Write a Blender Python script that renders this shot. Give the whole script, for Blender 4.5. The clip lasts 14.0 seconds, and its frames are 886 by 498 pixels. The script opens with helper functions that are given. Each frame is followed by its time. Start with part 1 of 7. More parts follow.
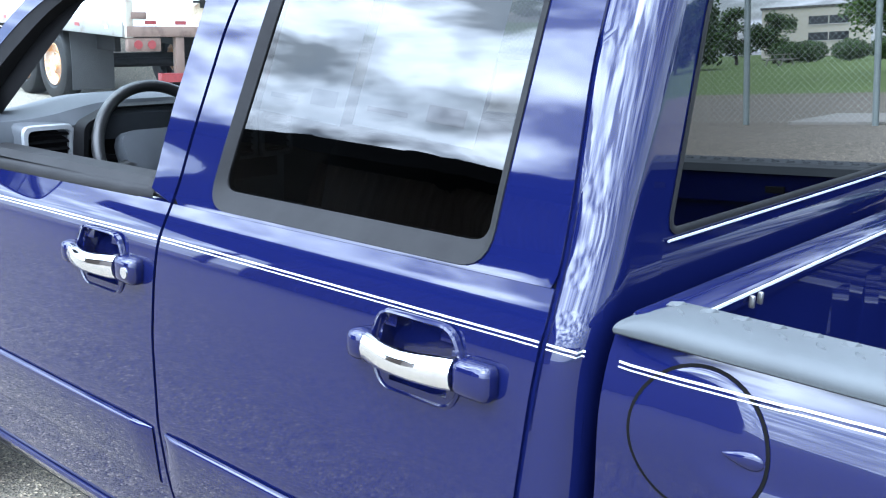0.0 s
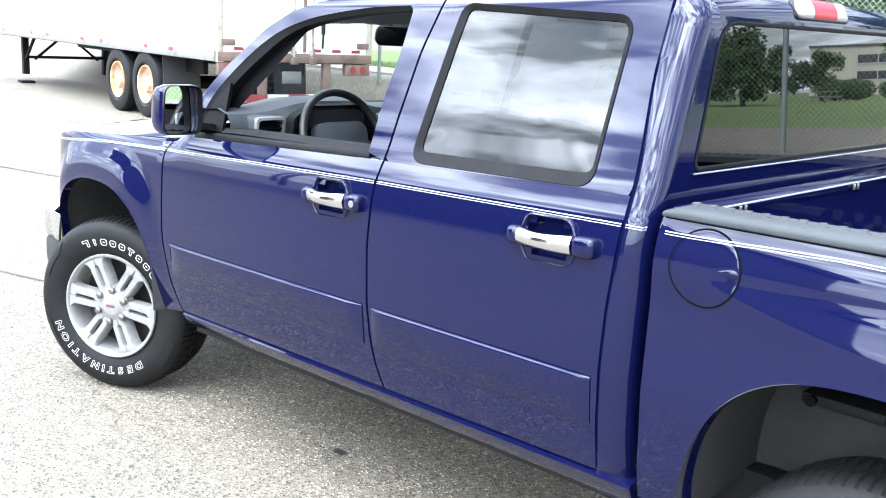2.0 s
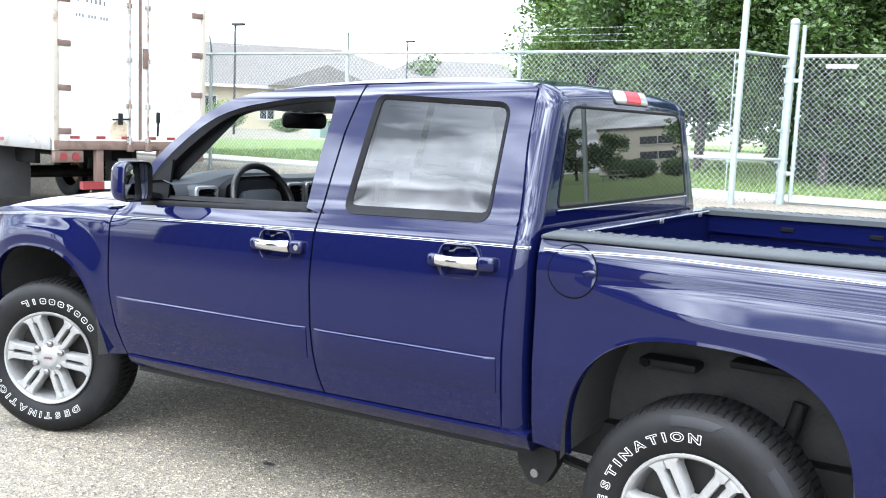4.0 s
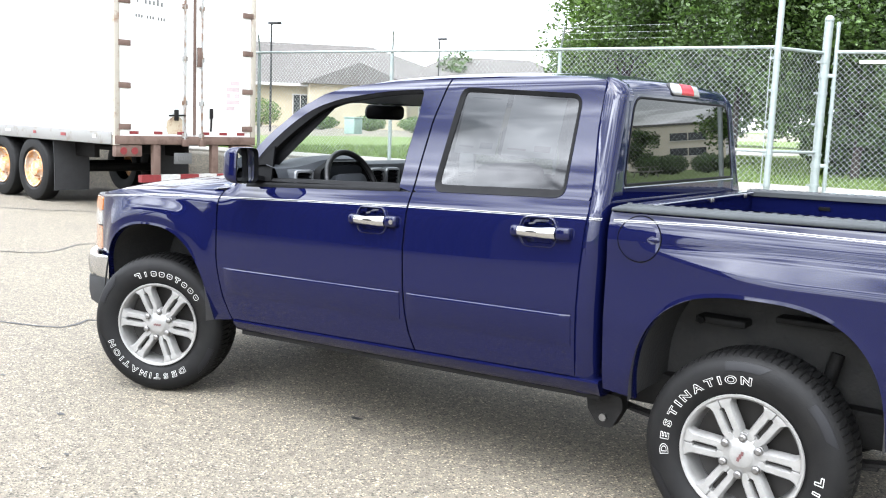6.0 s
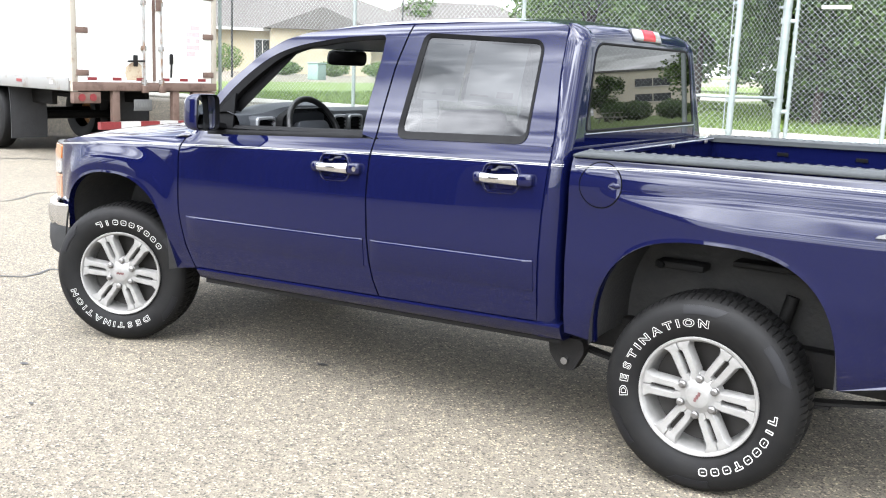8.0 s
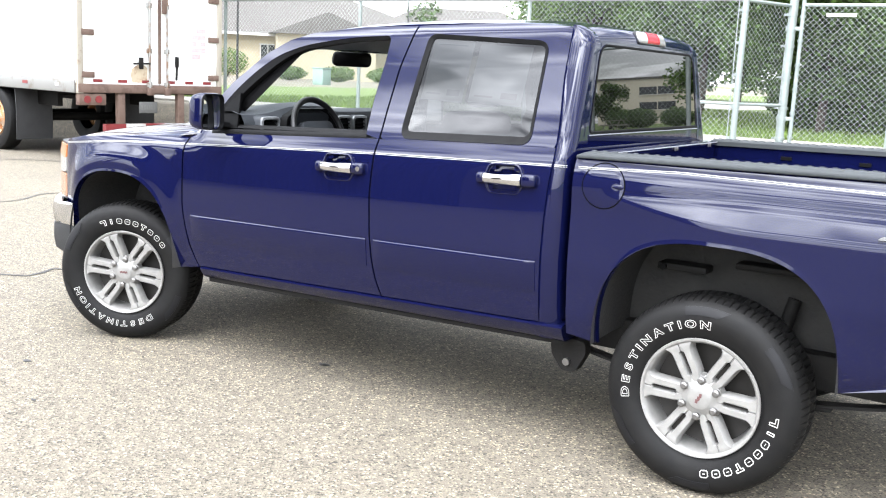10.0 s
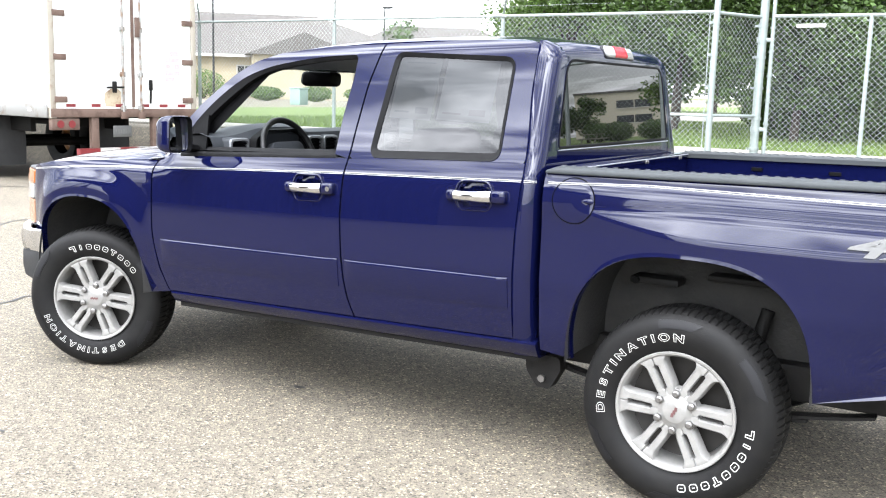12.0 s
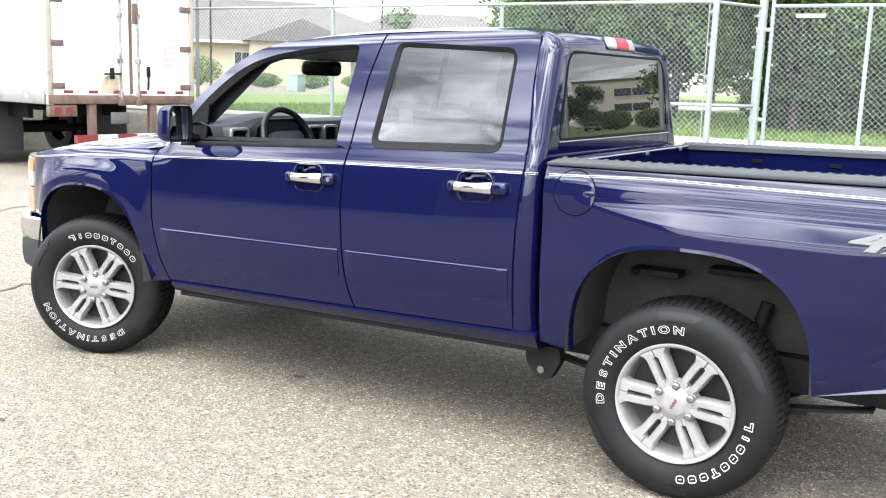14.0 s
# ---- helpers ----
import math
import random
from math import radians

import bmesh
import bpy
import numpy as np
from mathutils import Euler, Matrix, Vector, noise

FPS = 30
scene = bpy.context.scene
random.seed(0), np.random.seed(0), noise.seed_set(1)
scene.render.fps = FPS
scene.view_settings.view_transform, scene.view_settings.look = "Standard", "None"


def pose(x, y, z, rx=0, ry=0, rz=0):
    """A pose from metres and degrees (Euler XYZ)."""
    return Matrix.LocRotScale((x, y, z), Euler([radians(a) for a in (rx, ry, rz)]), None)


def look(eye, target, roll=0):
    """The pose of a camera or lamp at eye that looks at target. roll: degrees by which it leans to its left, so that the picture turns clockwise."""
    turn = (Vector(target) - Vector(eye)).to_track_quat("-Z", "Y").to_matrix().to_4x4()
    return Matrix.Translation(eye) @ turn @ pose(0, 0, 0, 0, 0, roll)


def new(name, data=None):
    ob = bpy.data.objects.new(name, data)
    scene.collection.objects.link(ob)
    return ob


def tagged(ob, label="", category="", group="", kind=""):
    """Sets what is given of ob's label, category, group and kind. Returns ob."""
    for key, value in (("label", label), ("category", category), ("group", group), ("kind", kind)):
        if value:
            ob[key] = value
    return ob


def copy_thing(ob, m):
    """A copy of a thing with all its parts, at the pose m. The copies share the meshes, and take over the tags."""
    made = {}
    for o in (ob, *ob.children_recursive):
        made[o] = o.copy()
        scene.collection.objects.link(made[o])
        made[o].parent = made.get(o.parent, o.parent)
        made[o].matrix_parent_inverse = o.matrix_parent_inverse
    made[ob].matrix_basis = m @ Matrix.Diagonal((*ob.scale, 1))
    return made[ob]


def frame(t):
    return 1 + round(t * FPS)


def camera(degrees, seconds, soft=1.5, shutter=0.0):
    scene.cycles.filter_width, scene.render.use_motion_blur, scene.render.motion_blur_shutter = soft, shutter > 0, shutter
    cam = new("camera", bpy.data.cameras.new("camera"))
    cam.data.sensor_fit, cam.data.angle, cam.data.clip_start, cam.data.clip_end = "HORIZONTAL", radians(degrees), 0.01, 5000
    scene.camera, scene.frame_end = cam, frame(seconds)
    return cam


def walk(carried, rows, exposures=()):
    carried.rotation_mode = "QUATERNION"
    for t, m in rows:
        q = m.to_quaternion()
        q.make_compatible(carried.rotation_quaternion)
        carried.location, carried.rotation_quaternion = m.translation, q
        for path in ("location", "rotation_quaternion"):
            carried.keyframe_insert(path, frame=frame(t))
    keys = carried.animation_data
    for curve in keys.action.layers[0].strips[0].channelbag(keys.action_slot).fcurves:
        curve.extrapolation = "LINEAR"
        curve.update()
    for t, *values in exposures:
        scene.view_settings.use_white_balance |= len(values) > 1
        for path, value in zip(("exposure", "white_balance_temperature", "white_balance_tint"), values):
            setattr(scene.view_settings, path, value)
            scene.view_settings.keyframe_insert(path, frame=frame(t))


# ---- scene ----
cam = camera(48.9, 14.0, soft=1.1)
PATH = [
    (0, (3.216, -1.817, 1.606), (1.941, -0.359, 1.107), 2.0),
    (0.5, (3.444, -1.961, 1.57), (2.055, -0.601, 1.1), -0.1),
    (1, (3.542, -2.281, 1.591), (2.153, -0.917, 1.13), -1.2),
    (1.5, (3.611, -2.591, 1.599), (2.245, -1.194, 1.172), 1.0),
    (2, (3.791, -2.762, 1.614), (2.444, -1.352, 1.171), 3.0),
    (2.5, (3.969, -2.96, 1.573), (2.679, -1.474, 1.214), 2.4),
    (3, (3.982, -3.245, 1.564), (2.8, -1.661, 1.256), 1.2),
    (3.2, (3.997, -3.335, 1.566), (2.852, -1.722, 1.271), 1.3),
    (5.3, (4.208, -4.215, 1.601), (3.158, -2.528, 1.377), 2.8),
    (5.5, (4.194, -4.253, 1.594), (3.119, -2.584, 1.35), 2.0),
    (6, (4.208, -4.27, 1.54), (3.09, -2.633, 1.278), 2.2),
    (6.5, (4.204, -4.283, 1.541), (3.092, -2.65, 1.232), 2.0),
    (7, (4.212, -4.293, 1.541), (3.136, -2.643, 1.194), 1.9),
    (7.5, (4.228, -4.272, 1.544), (3.181, -2.611, 1.165), 2.9),
    (8, (4.228, -4.281, 1.543), (3.181, -2.617, 1.176), 2.2),
    (10.5, (4.238, -4.289, 1.516), (3.183, -2.628, 1.162), 2.7),
    (11, (4.234, -4.288, 1.516), (3.162, -2.638, 1.155), 0.9),
    (11.5, (4.228, -4.296, 1.514), (3.171, -2.632, 1.178), 0.7),
    (12, (4.257, -4.241, 1.521), (3.23, -2.555, 1.202), 1.5),
    (12.5, (4.245, -4.253, 1.551), (3.246, -2.557, 1.198), 2.0),
    (13, (4.249, -4.242, 1.53), (3.247, -2.547, 1.179), 2.5),
    (13.5, (4.247, -4.246, 1.527), (3.235, -2.555, 1.184), 2.2),
    (14, (4.244, -4.251, 1.535), (3.225, -2.564, 1.191), 1.8),
]
walk(cam, [(t, look(eye, target, roll)) for t, eye, target, roll in PATH], [(0, 1.70, 5400, 6), (0.5, 1.55, 5500, 6), (1.5, 1.54, 5850, 8), (3.0, 1.44, 5950, 8), (5.5, 1.02, 6300, 9), (8.0, 1.08, 6500, 10), (14.0, 1.14, 6500, 10)])

# ---------------------------------------------------------------- light
def to_sun():
    a, e = radians(SUN_AZ), radians(SUN_ELEV)
    return Vector((math.cos(a) * math.cos(e), math.sin(a) * math.cos(e), math.sin(e)))


def build_world():
    w = bpy.data.worlds.new("sky")
    scene.world = w
    w.use_nodes = True
    nt = w.node_tree
    nt.nodes.clear()
    out = nt.nodes.new("ShaderNodeOutputWorld")
    bg = nt.nodes.new("ShaderNodeBackground")
    sky = nt.nodes.new("ShaderNodeTexSky")
    sky.sky_type = "NISHITA"
    sky.sun_disc = False
    sky.sun_elevation = radians(SUN_ELEV)
    sky.sun_rotation = radians(SUN_ROT)
    coord = nt.nodes.new("ShaderNodeTexCoord")
    # clouds lie on a level layer: the direction is divided by its height
    sep = nt.nodes.new("ShaderNodeSeparateXYZ")
    nt.links.new(coord.outputs["Generated"], sep.inputs[0])
    high = nt.nodes.new("ShaderNodeMath"); high.operation = "MAXIMUM"; high.inputs[1].default_value = 0.0
    nt.links.new(sep.outputs["Z"], high.inputs[0])
    lift = nt.nodes.new("ShaderNodeMath"); lift.operation = "ADD"; lift.inputs[1].default_value = 0.18
    nt.links.new(high.outputs[0], lift.inputs[0])
    div = nt.nodes.new("ShaderNodeVectorMath"); div.operation = "DIVIDE"
    nt.links.new(coord.outputs["Generated"], div.inputs[0])
    nt.links.new(lift.outputs[0], div.inputs[1])
    flat = nt.nodes.new("ShaderNodeVectorMath"); flat.operation = "MULTIPLY"
    flat.inputs[1].default_value = (1.0, 2.1, 0.6)
    nt.links.new(div.outputs[0], flat.inputs[0])
    n1 = nt.nodes.new("ShaderNodeTexNoise")
    n1.inputs["Scale"].default_value, n1.inputs["Detail"].default_value = 1.9, 6.0
    n1.inputs["Roughness"].default_value, n1.inputs["Distortion"].default_value = 0.58, 0.35
    nt.links.new(flat.outputs[0], n1.inputs["Vector"])
    ramp = nt.nodes.new("ShaderNodeValToRGB")
    ramp.color_ramp.elements[0].position, ramp.color_ramp.elements[0].color = 0.38, (0.40, 0.40, 0.40, 1)
    ramp.color_ramp.elements[1].position, ramp.color_ramp.elements[1].color = 0.60, (1, 1, 1, 1)
    nt.links.new(n1.outputs["Fac"], ramp.inputs[0])
    n2 = nt.nodes.new("ShaderNodeTexNoise")
    n2.inputs["Scale"].default_value, n2.inputs["Detail"].default_value, n2.inputs["Roughness"].default_value = 3.4, 3.5, 0.5
    nt.links.new(flat.outputs[0], n2.inputs["Vector"])
    shade = nt.nodes.new("ShaderNodeMapRange")
    shade.inputs[1].default_value, shade.inputs[2].default_value = 0.40, 0.60
    shade.inputs[3].default_value, shade.inputs[4].default_value = CLOUD * 0.30, CLOUD * 1.68
    nt.links.new(n2.outputs["Fac"], shade.inputs[0])
    tint = nt.nodes.new("ShaderNodeVectorMath"); tint.operation = "SCALE"
    tint.inputs[0].default_value = (0.95, 0.985, 1.05)
    # the cloud is brightest round the veiled sun
    dot = nt.nodes.new("ShaderNodeVectorMath"); dot.operation = "DOT_PRODUCT"
    dot.inputs[1].default_value = to_sun()
    nt.links.new(coord.outputs["Generated"], dot.inputs[0])
    near = nt.nodes.new("ShaderNodeMapRange")
    near.inputs[1].default_value, near.inputs[2].default_value, near.inputs[3].default_value, near.inputs[4].default_value = 0.2, 1.0, 0.0, 1.0
    nt.links.new(dot.outputs["Value"], near.inputs[0])
    sq = nt.nodes.new("ShaderNodeMath"); sq.operation = "POWER"; sq.inputs[1].default_value = 1.6
    nt.links.new(near.outputs[0], sq.inputs[0])
    glow = nt.nodes.new("ShaderNodeMath"); glow.operation = "MULTIPLY_ADD"; glow.inputs[1].default_value, glow.inputs[2].default_value = GLOW, 1.0
    nt.links.new(sq.outputs[0], glow.inputs[0])
    lit = nt.nodes.new("ShaderNodeMath"); lit.operation = "MULTIPLY"
    # pale haze evens the cloud out towards the horizon
    haze = nt.nodes.new("ShaderNodeMapRange")
    haze.inputs[1].default_value, haze.inputs[2].default_value, haze.inputs[3].default_value, haze.inputs[4].default_value = 0.16, 0.34, CLOUD * 0.95, 0.0
    nt.links.new(high.outputs[0], haze.inputs[0])
    even = nt.nodes.new("ShaderNodeMath"); even.operation = "MAXIMUM"
    nt.links.new(shade.outputs[0], even.inputs[0]); nt.links.new(haze.outputs[0], even.inputs[1])
    nt.links.new(even.outputs[0], lit.inputs[0]); nt.links.new(glow.outputs[0], lit.inputs[1])
    mix = nt.nodes.new("ShaderNodeMixRGB")
    nt.links.new(lit.outputs[0], tint.inputs["Scale"])
    nt.links.new(ramp.outputs[0], mix.inputs[0])
    nt.links.new(sky.outputs[0], mix.inputs[1])
    nt.links.new(tint.outputs[0], mix.inputs[2])
    nt.links.new(mix.outputs[0], bg.inputs[0])
    bg.inputs[1].default_value = SKY
    nt.links.new(bg.outputs[0], out.inputs[0])
    sun = bpy.data.lights.new("sun", "SUN")
    sun.energy, sun.angle, sun.color = SUN, radians(SUN_WIDE), (1.0, 0.96, 0.90)
    ob = new("sun", sun)
    ob.matrix_world = look(to_sun() * 30, (0, 0, 0))


# azimuth from +x towards +y, of the way to the sun
SUN_AZ, SUN_ELEV, SUN_WIDE, SUN = -95.0, 60.0, 25.0, 0.6
SUN_ROT = 90.0 - SUN_AZ
SKY, CLOUD, GLOW = 0.15, 8.0, 6.8
build_world()

# ---------------------------------------------------------------- materials
def mat(name, col, rough=0.5, metal=0.0, col2=None, scale=6.0, var=0.5, bump=0.0, bscale=120.0, coat=0.0, rvar=0.0, detail=6.0,
        spec=0.5, per_object=0.0):
    """A surface with large and fine variation; sizes in 1/m."""
    m = bpy.data.materials.new(name)
    m.use_nodes = True
    nt = m.node_tree
    p = nt.nodes["Principled BSDF"]
    p.inputs["Roughness"].default_value, p.inputs["Metallic"].default_value = rough, metal
    p.inputs["Coat Weight"].default_value, p.inputs["Coat Roughness"].default_value = coat, 0.03
    p.inputs["Specular IOR Level"].default_value = spec
    co = nt.nodes.new("ShaderNodeTexCoord")
    col2 = col2 or tuple(c * 0.72 for c in col)
    n = nt.nodes.new("ShaderNodeTexNoise")
    n.inputs["Scale"].default_value, n.inputs["Detail"].default_value, n.inputs["Roughness"].default_value = scale, detail, 0.62
    nt.links.new(co.outputs["Object"], n.inputs["Vector"])
    r = nt.nodes.new("ShaderNodeMapRange")
    r.inputs[1].default_value, r.inputs[2].default_value = 0.5 - 0.5 * var, 0.5 + 0.5 * var
    nt.links.new(n.outputs["Fac"], r.inputs[0])
    x = nt.nodes.new("ShaderNodeMixRGB")
    x.inputs[1].default_value, x.inputs[2].default_value = (*col2, 1), (*col, 1)
    nt.links.new(r.outputs[0], x.inputs[0])
    last = x.outputs[0]
    if per_object:
        info = nt.nodes.new("ShaderNodeObjectInfo")
        h = nt.nodes.new("ShaderNodeHueSaturation")
        v = nt.nodes.new("ShaderNodeMapRange")
        v.inputs[3].default_value, v.inputs[4].default_value = 1 - per_object, 1 + per_object
        nt.links.new(info.outputs["Random"], v.inputs[0])
        nt.links.new(v.outputs[0], h.inputs["Value"])
        nt.links.new(last, h.inputs["Color"])
        last = h.outputs[0]
    nt.links.new(last, p.inputs["Base Color"])
    if rvar:
        q = nt.nodes.new("ShaderNodeMapRange")
        q.inputs[3].default_value, q.inputs[4].default_value = max(rough - rvar, 0.02), min(rough + rvar, 1)
        nt.links.new(n.outputs["Fac"], q.inputs[0])
        nt.links.new(q.outputs[0], p.inputs["Roughness"])
    if bump:
        f = nt.nodes.new("ShaderNodeTexNoise")
        f.inputs["Scale"].default_value, f.inputs["Detail"].default_value = bscale, 5.0
        nt.links.new(co.outputs["Object"], f.inputs["Vector"])
        b = nt.nodes.new("ShaderNodeBump")
        b.inputs["Strength"].default_value, b.inputs["Distance"].default_value = bump, 1.0 / bscale
        nt.links.new(f.outputs["Fac"], b.inputs["Height"])
        nt.links.new(b.outputs[0], p.inputs["Normal"])
    return m


def glass_mat(name, tint, ior):
    m = bpy.data.materials.new(name)
    m.use_nodes = True
    nt = m.node_tree
    nt.nodes.clear()
    out = nt.nodes.new("ShaderNodeOutputMaterial")
    tr = nt.nodes.new("ShaderNodeBsdfTransparent"); tr.inputs[0].default_value = (*tint, 1)
    gl = nt.nodes.new("ShaderNodeBsdfGlossy"); gl.inputs["Roughness"].default_value = 0.0
    # Schlick's gloss from the facing angle, the same from both sides of the pane
    f0 = ((ior - 1) / (ior + 1)) ** 2
    lw = nt.nodes.new("ShaderNodeLayerWeight"); lw.inputs[0].default_value = 0.5
    po = nt.nodes.new("ShaderNodeMath"); po.operation = "POWER"; po.inputs[1].default_value = 5.0
    ma = nt.nodes.new("ShaderNodeMath"); ma.operation = "MULTIPLY_ADD"; ma.inputs[1].default_value, ma.inputs[2].default_value = 1 - f0, f0
    nt.links.new(lw.outputs["Facing"], po.inputs[0]); nt.links.new(po.outputs[0], ma.inputs[0])
    mx = nt.nodes.new("ShaderNodeMixShader")
    nt.links.new(ma.outputs[0], mx.inputs[0]); nt.links.new(tr.outputs[0], mx.inputs[1]); nt.links.new(gl.outputs[0], mx.inputs[2])
    nt.links.new(mx.outputs[0], out.inputs[0])
    return m


def paint_mat():
    """Dark blue metallic car paint: fine flake, clear coat, thin road dust low down as a stain of its own shape."""
    m = mat("blue_paint", (0.0024, 0.0034, 0.0238), 0.42, 0.0, (0.0019, 0.0027, 0.0195), 900.0, 0.5, coat=1.0, spec=0.0)
    nt = m.node_tree
    p = nt.nodes["Principled BSDF"]
    p.inputs["Coat IOR"].default_value = 1.42
    p.inputs["Coat Roughness"].default_value = 0.03
    base = p.inputs["Base Color"].links[0].from_socket
    co = nt.nodes.new("ShaderNodeTexCoord")
    n = nt.nodes.new("ShaderNodeTexNoise")
    n.inputs["Scale"].default_value, n.inputs["Detail"].default_value, n.inputs["Roughness"].default_value = 9.0, 10.0, 0.7
    nt.links.new(co.outputs["Object"], n.inputs["Vector"])
    sep = nt.nodes.new("ShaderNodeSeparateXYZ")
    nt.links.new(co.outputs["Object"], sep.inputs[0])
    low = nt.nodes.new("ShaderNodeMapRange")
    low.inputs[1].default_value, low.inputs[2].default_value, low.inputs[3].default_value, low.inputs[4].default_value = 0.45, 0.72, 0.004, 0.0
    nt.links.new(sep.outputs["Z"], low.inputs[0])
    mul = nt.nodes.new("ShaderNodeMath"); mul.operation = "MULTIPLY"
    nt.links.new(n.outputs["Fac"], mul.inputs[0]); nt.links.new(low.outputs[0], mul.inputs[1])
    mx = nt.nodes.new("ShaderNodeMixRGB")
    mx.inputs[2].default_value = (0.16, 0.13, 0.12, 1)
    nt.links.new(mul.outputs[0], mx.inputs[0]); nt.links.new(base, mx.inputs[1])
    nt.links.new(mx.outputs[0], p.inputs["Base Color"])
    # very slight waviness of the clear coat
    f = nt.nodes.new("ShaderNodeTexNoise"); f.inputs["Scale"].default_value = 5.0
    nt.links.new(co.outputs["Object"], f.inputs["Vector"])
    b = nt.nodes.new("ShaderNodeBump"); b.inputs["Strength"].default_value, b.inputs["Distance"].default_value = 0.006, 0.02
    nt.links.new(f.outputs["Fac"], b.inputs["Height"])
    nt.links.new(b.outputs[0], p.inputs["Coat Normal"])
    return m


def asphalt_mat():
    """Worn asphalt with pale exposed aggregate."""
    m = mat("asphalt", (0.146, 0.127, 0.095), 0.85, 0.0, (0.114, 0.100, 0.077), 0.55, 0.6, detail=8.0)
    nt = m.node_tree
    p = nt.nodes["Principled BSDF"]
    base = p.inputs["Base Color"].links[0].from_socket
    co = nt.nodes.new("ShaderNodeTexCoord")
    v = nt.nodes.new("ShaderNodeTexVoronoi"); v.inputs["Scale"].default_value = 120.0
    nt.links.new(co.outputs["Object"], v.inputs["Vector"])
    bw = nt.nodes.new("ShaderNodeSeparateColor")
    nt.links.new(v.outputs["Color"], bw.inputs[0])
    r = nt.nodes.new("ShaderNodeValToRGB")
    els = r.color_ramp.elements
    els[0].position, els[0].color = 0.0, (0.20, 0.20, 0.21, 1)
    els[1].position, els[1].color = 1.0, (2.9, 2.8, 2.6, 1)
    e = els.new(0.30); e.color = (0.84, 0.84, 0.84, 1)
    e = els.new(0.78); e.color = (1.02, 1.0, 0.98, 1)
    e = els.new(0.91); e.color = (1.35, 1.32, 1.25, 1)
    nt.links.new(bw.outputs[0], r.inputs[0])
    mu = nt.nodes.new("ShaderNodeMixRGB"); mu.blend_type = "MULTIPLY"; mu.inputs[0].default_value = 1.0
    nt.links.new(base, mu.inputs[1]); nt.links.new(r.outputs[0], mu.inputs[2])
    n = nt.nodes.new("ShaderNodeTexNoise"); n.inputs["Scale"].default_value, n.inputs["Detail"].default_value = 16.0, 8.0
    nt.links.new(co.outputs["Object"], n.inputs["Vector"])
    q = nt.nodes.new("ShaderNodeMapRange")
    q.inputs[1].default_value, q.inputs[2].default_value, q.inputs[3].default_value, q.inputs[4].default_value = 0.3, 0.7, 0.78, 1.12
    nt.links.new(n.outputs["Fac"], q.inputs[0])
    mv = nt.nodes.new("ShaderNodeMixRGB"); mv.blend_type = "MULTIPLY"; mv.inputs[0].default_value = 1.0
    nt.links.new(mu.outputs[0], mv.inputs[1]); nt.links.new(q.outputs[0], mv.inputs[2])
    nt.links.new(mv.outputs[0], p.inputs["Base Color"])
    b = nt.nodes.new("ShaderNodeBump"); b.inputs["Strength"].default_value, b.inputs["Distance"].default_value = 0.7, 0.006
    nt.links.new(v.outputs["Distance"], b.inputs["Height"])
    nt.links.new(b.outputs[0], p.inputs["Normal"])
    return m


def rusty_mat(name, col, rust=(0.16, 0.07, 0.04), amount=0.5, rough=0.5, scale=5.0):
    m = mat(name, col, rough, 0.0, tuple(c * 0.9 for c in col), 2.0)
    nt = m.node_tree
    p = nt.nodes["Principled BSDF"]
    base = p.inputs["Base Color"].links[0].from_socket
    co = nt.nodes.new("ShaderNodeTexCoord")
    n = nt.nodes.new("ShaderNodeTexNoise")
    n.inputs["Scale"].default_value, n.inputs["Detail"].default_value, n.inputs["Roughness"].default_value = scale, 9.0, 0.7
    nt.links.new(co.outputs["Object"], n.inputs["Vector"])
    r = nt.nodes.new("ShaderNodeMapRange")
    r.inputs[1].default_value, r.inputs[2].default_value = 0.62 - 0.3 * amount, 0.74 - 0.3 * amount
    nt.links.new(n.outputs["Fac"], r.inputs[0])
    x = nt.nodes.new("ShaderNodeMixRGB"); x.inputs[2].default_value = (*rust, 1)
    nt.links.new(r.outputs[0], x.inputs[0]); nt.links.new(base, x.inputs[1])
    nt.links.new(x.outputs[0], p.inputs["Base Color"])
    return m


def leaf_mat(name, a, b):
    m = mat(name, a, 0.5, 0.0, b, 1.3, 0.6)
    nt = m.node_tree
    p = nt.nodes["Principled BSDF"]
    base = p.inputs["Base Color"].links[0].from_socket
    geo = nt.nodes.new("ShaderNodeNewGeometry")
    h = nt.nodes.new("ShaderNodeHueSaturation")
    r = nt.nodes.new("ShaderNodeMapRange"); r.inputs[3].default_value, r.inputs[4].default_value = 0.35, 1.85
    nt.links.new(geo.outputs["Random Per Island"], r.inputs[0])
    nt.links.new(r.outputs[0], h.inputs["Value"]); nt.links.new(base, h.inputs["Color"])
    tl = nt.nodes.new("ShaderNodeBsdfTranslucent")
    nt.links.new(h.outputs[0], tl.inputs[0]); nt.links.new(h.outputs[0], p.inputs["Base Color"])
    mx = nt.nodes.new("ShaderNodeMixShader"); mx.inputs[0].default_value = 0.4
    nt.links.new(p.outputs[0], mx.inputs[1]); nt.links.new(tl.outputs[0], mx.inputs[2])
    nt.links.new(mx.outputs[0], nt.nodes["Material Output"].inputs[0])
    return m


def emit_free(name, col, rough=0.2, trans=0.6):
    m = mat(name, col, rough, 0.0, tuple(c * 0.8 for c in col), 60.0, coat=0.6)
    m.node_tree.nodes["Principled BSDF"].inputs["Transmission Weight"].default_value = trans
    return m


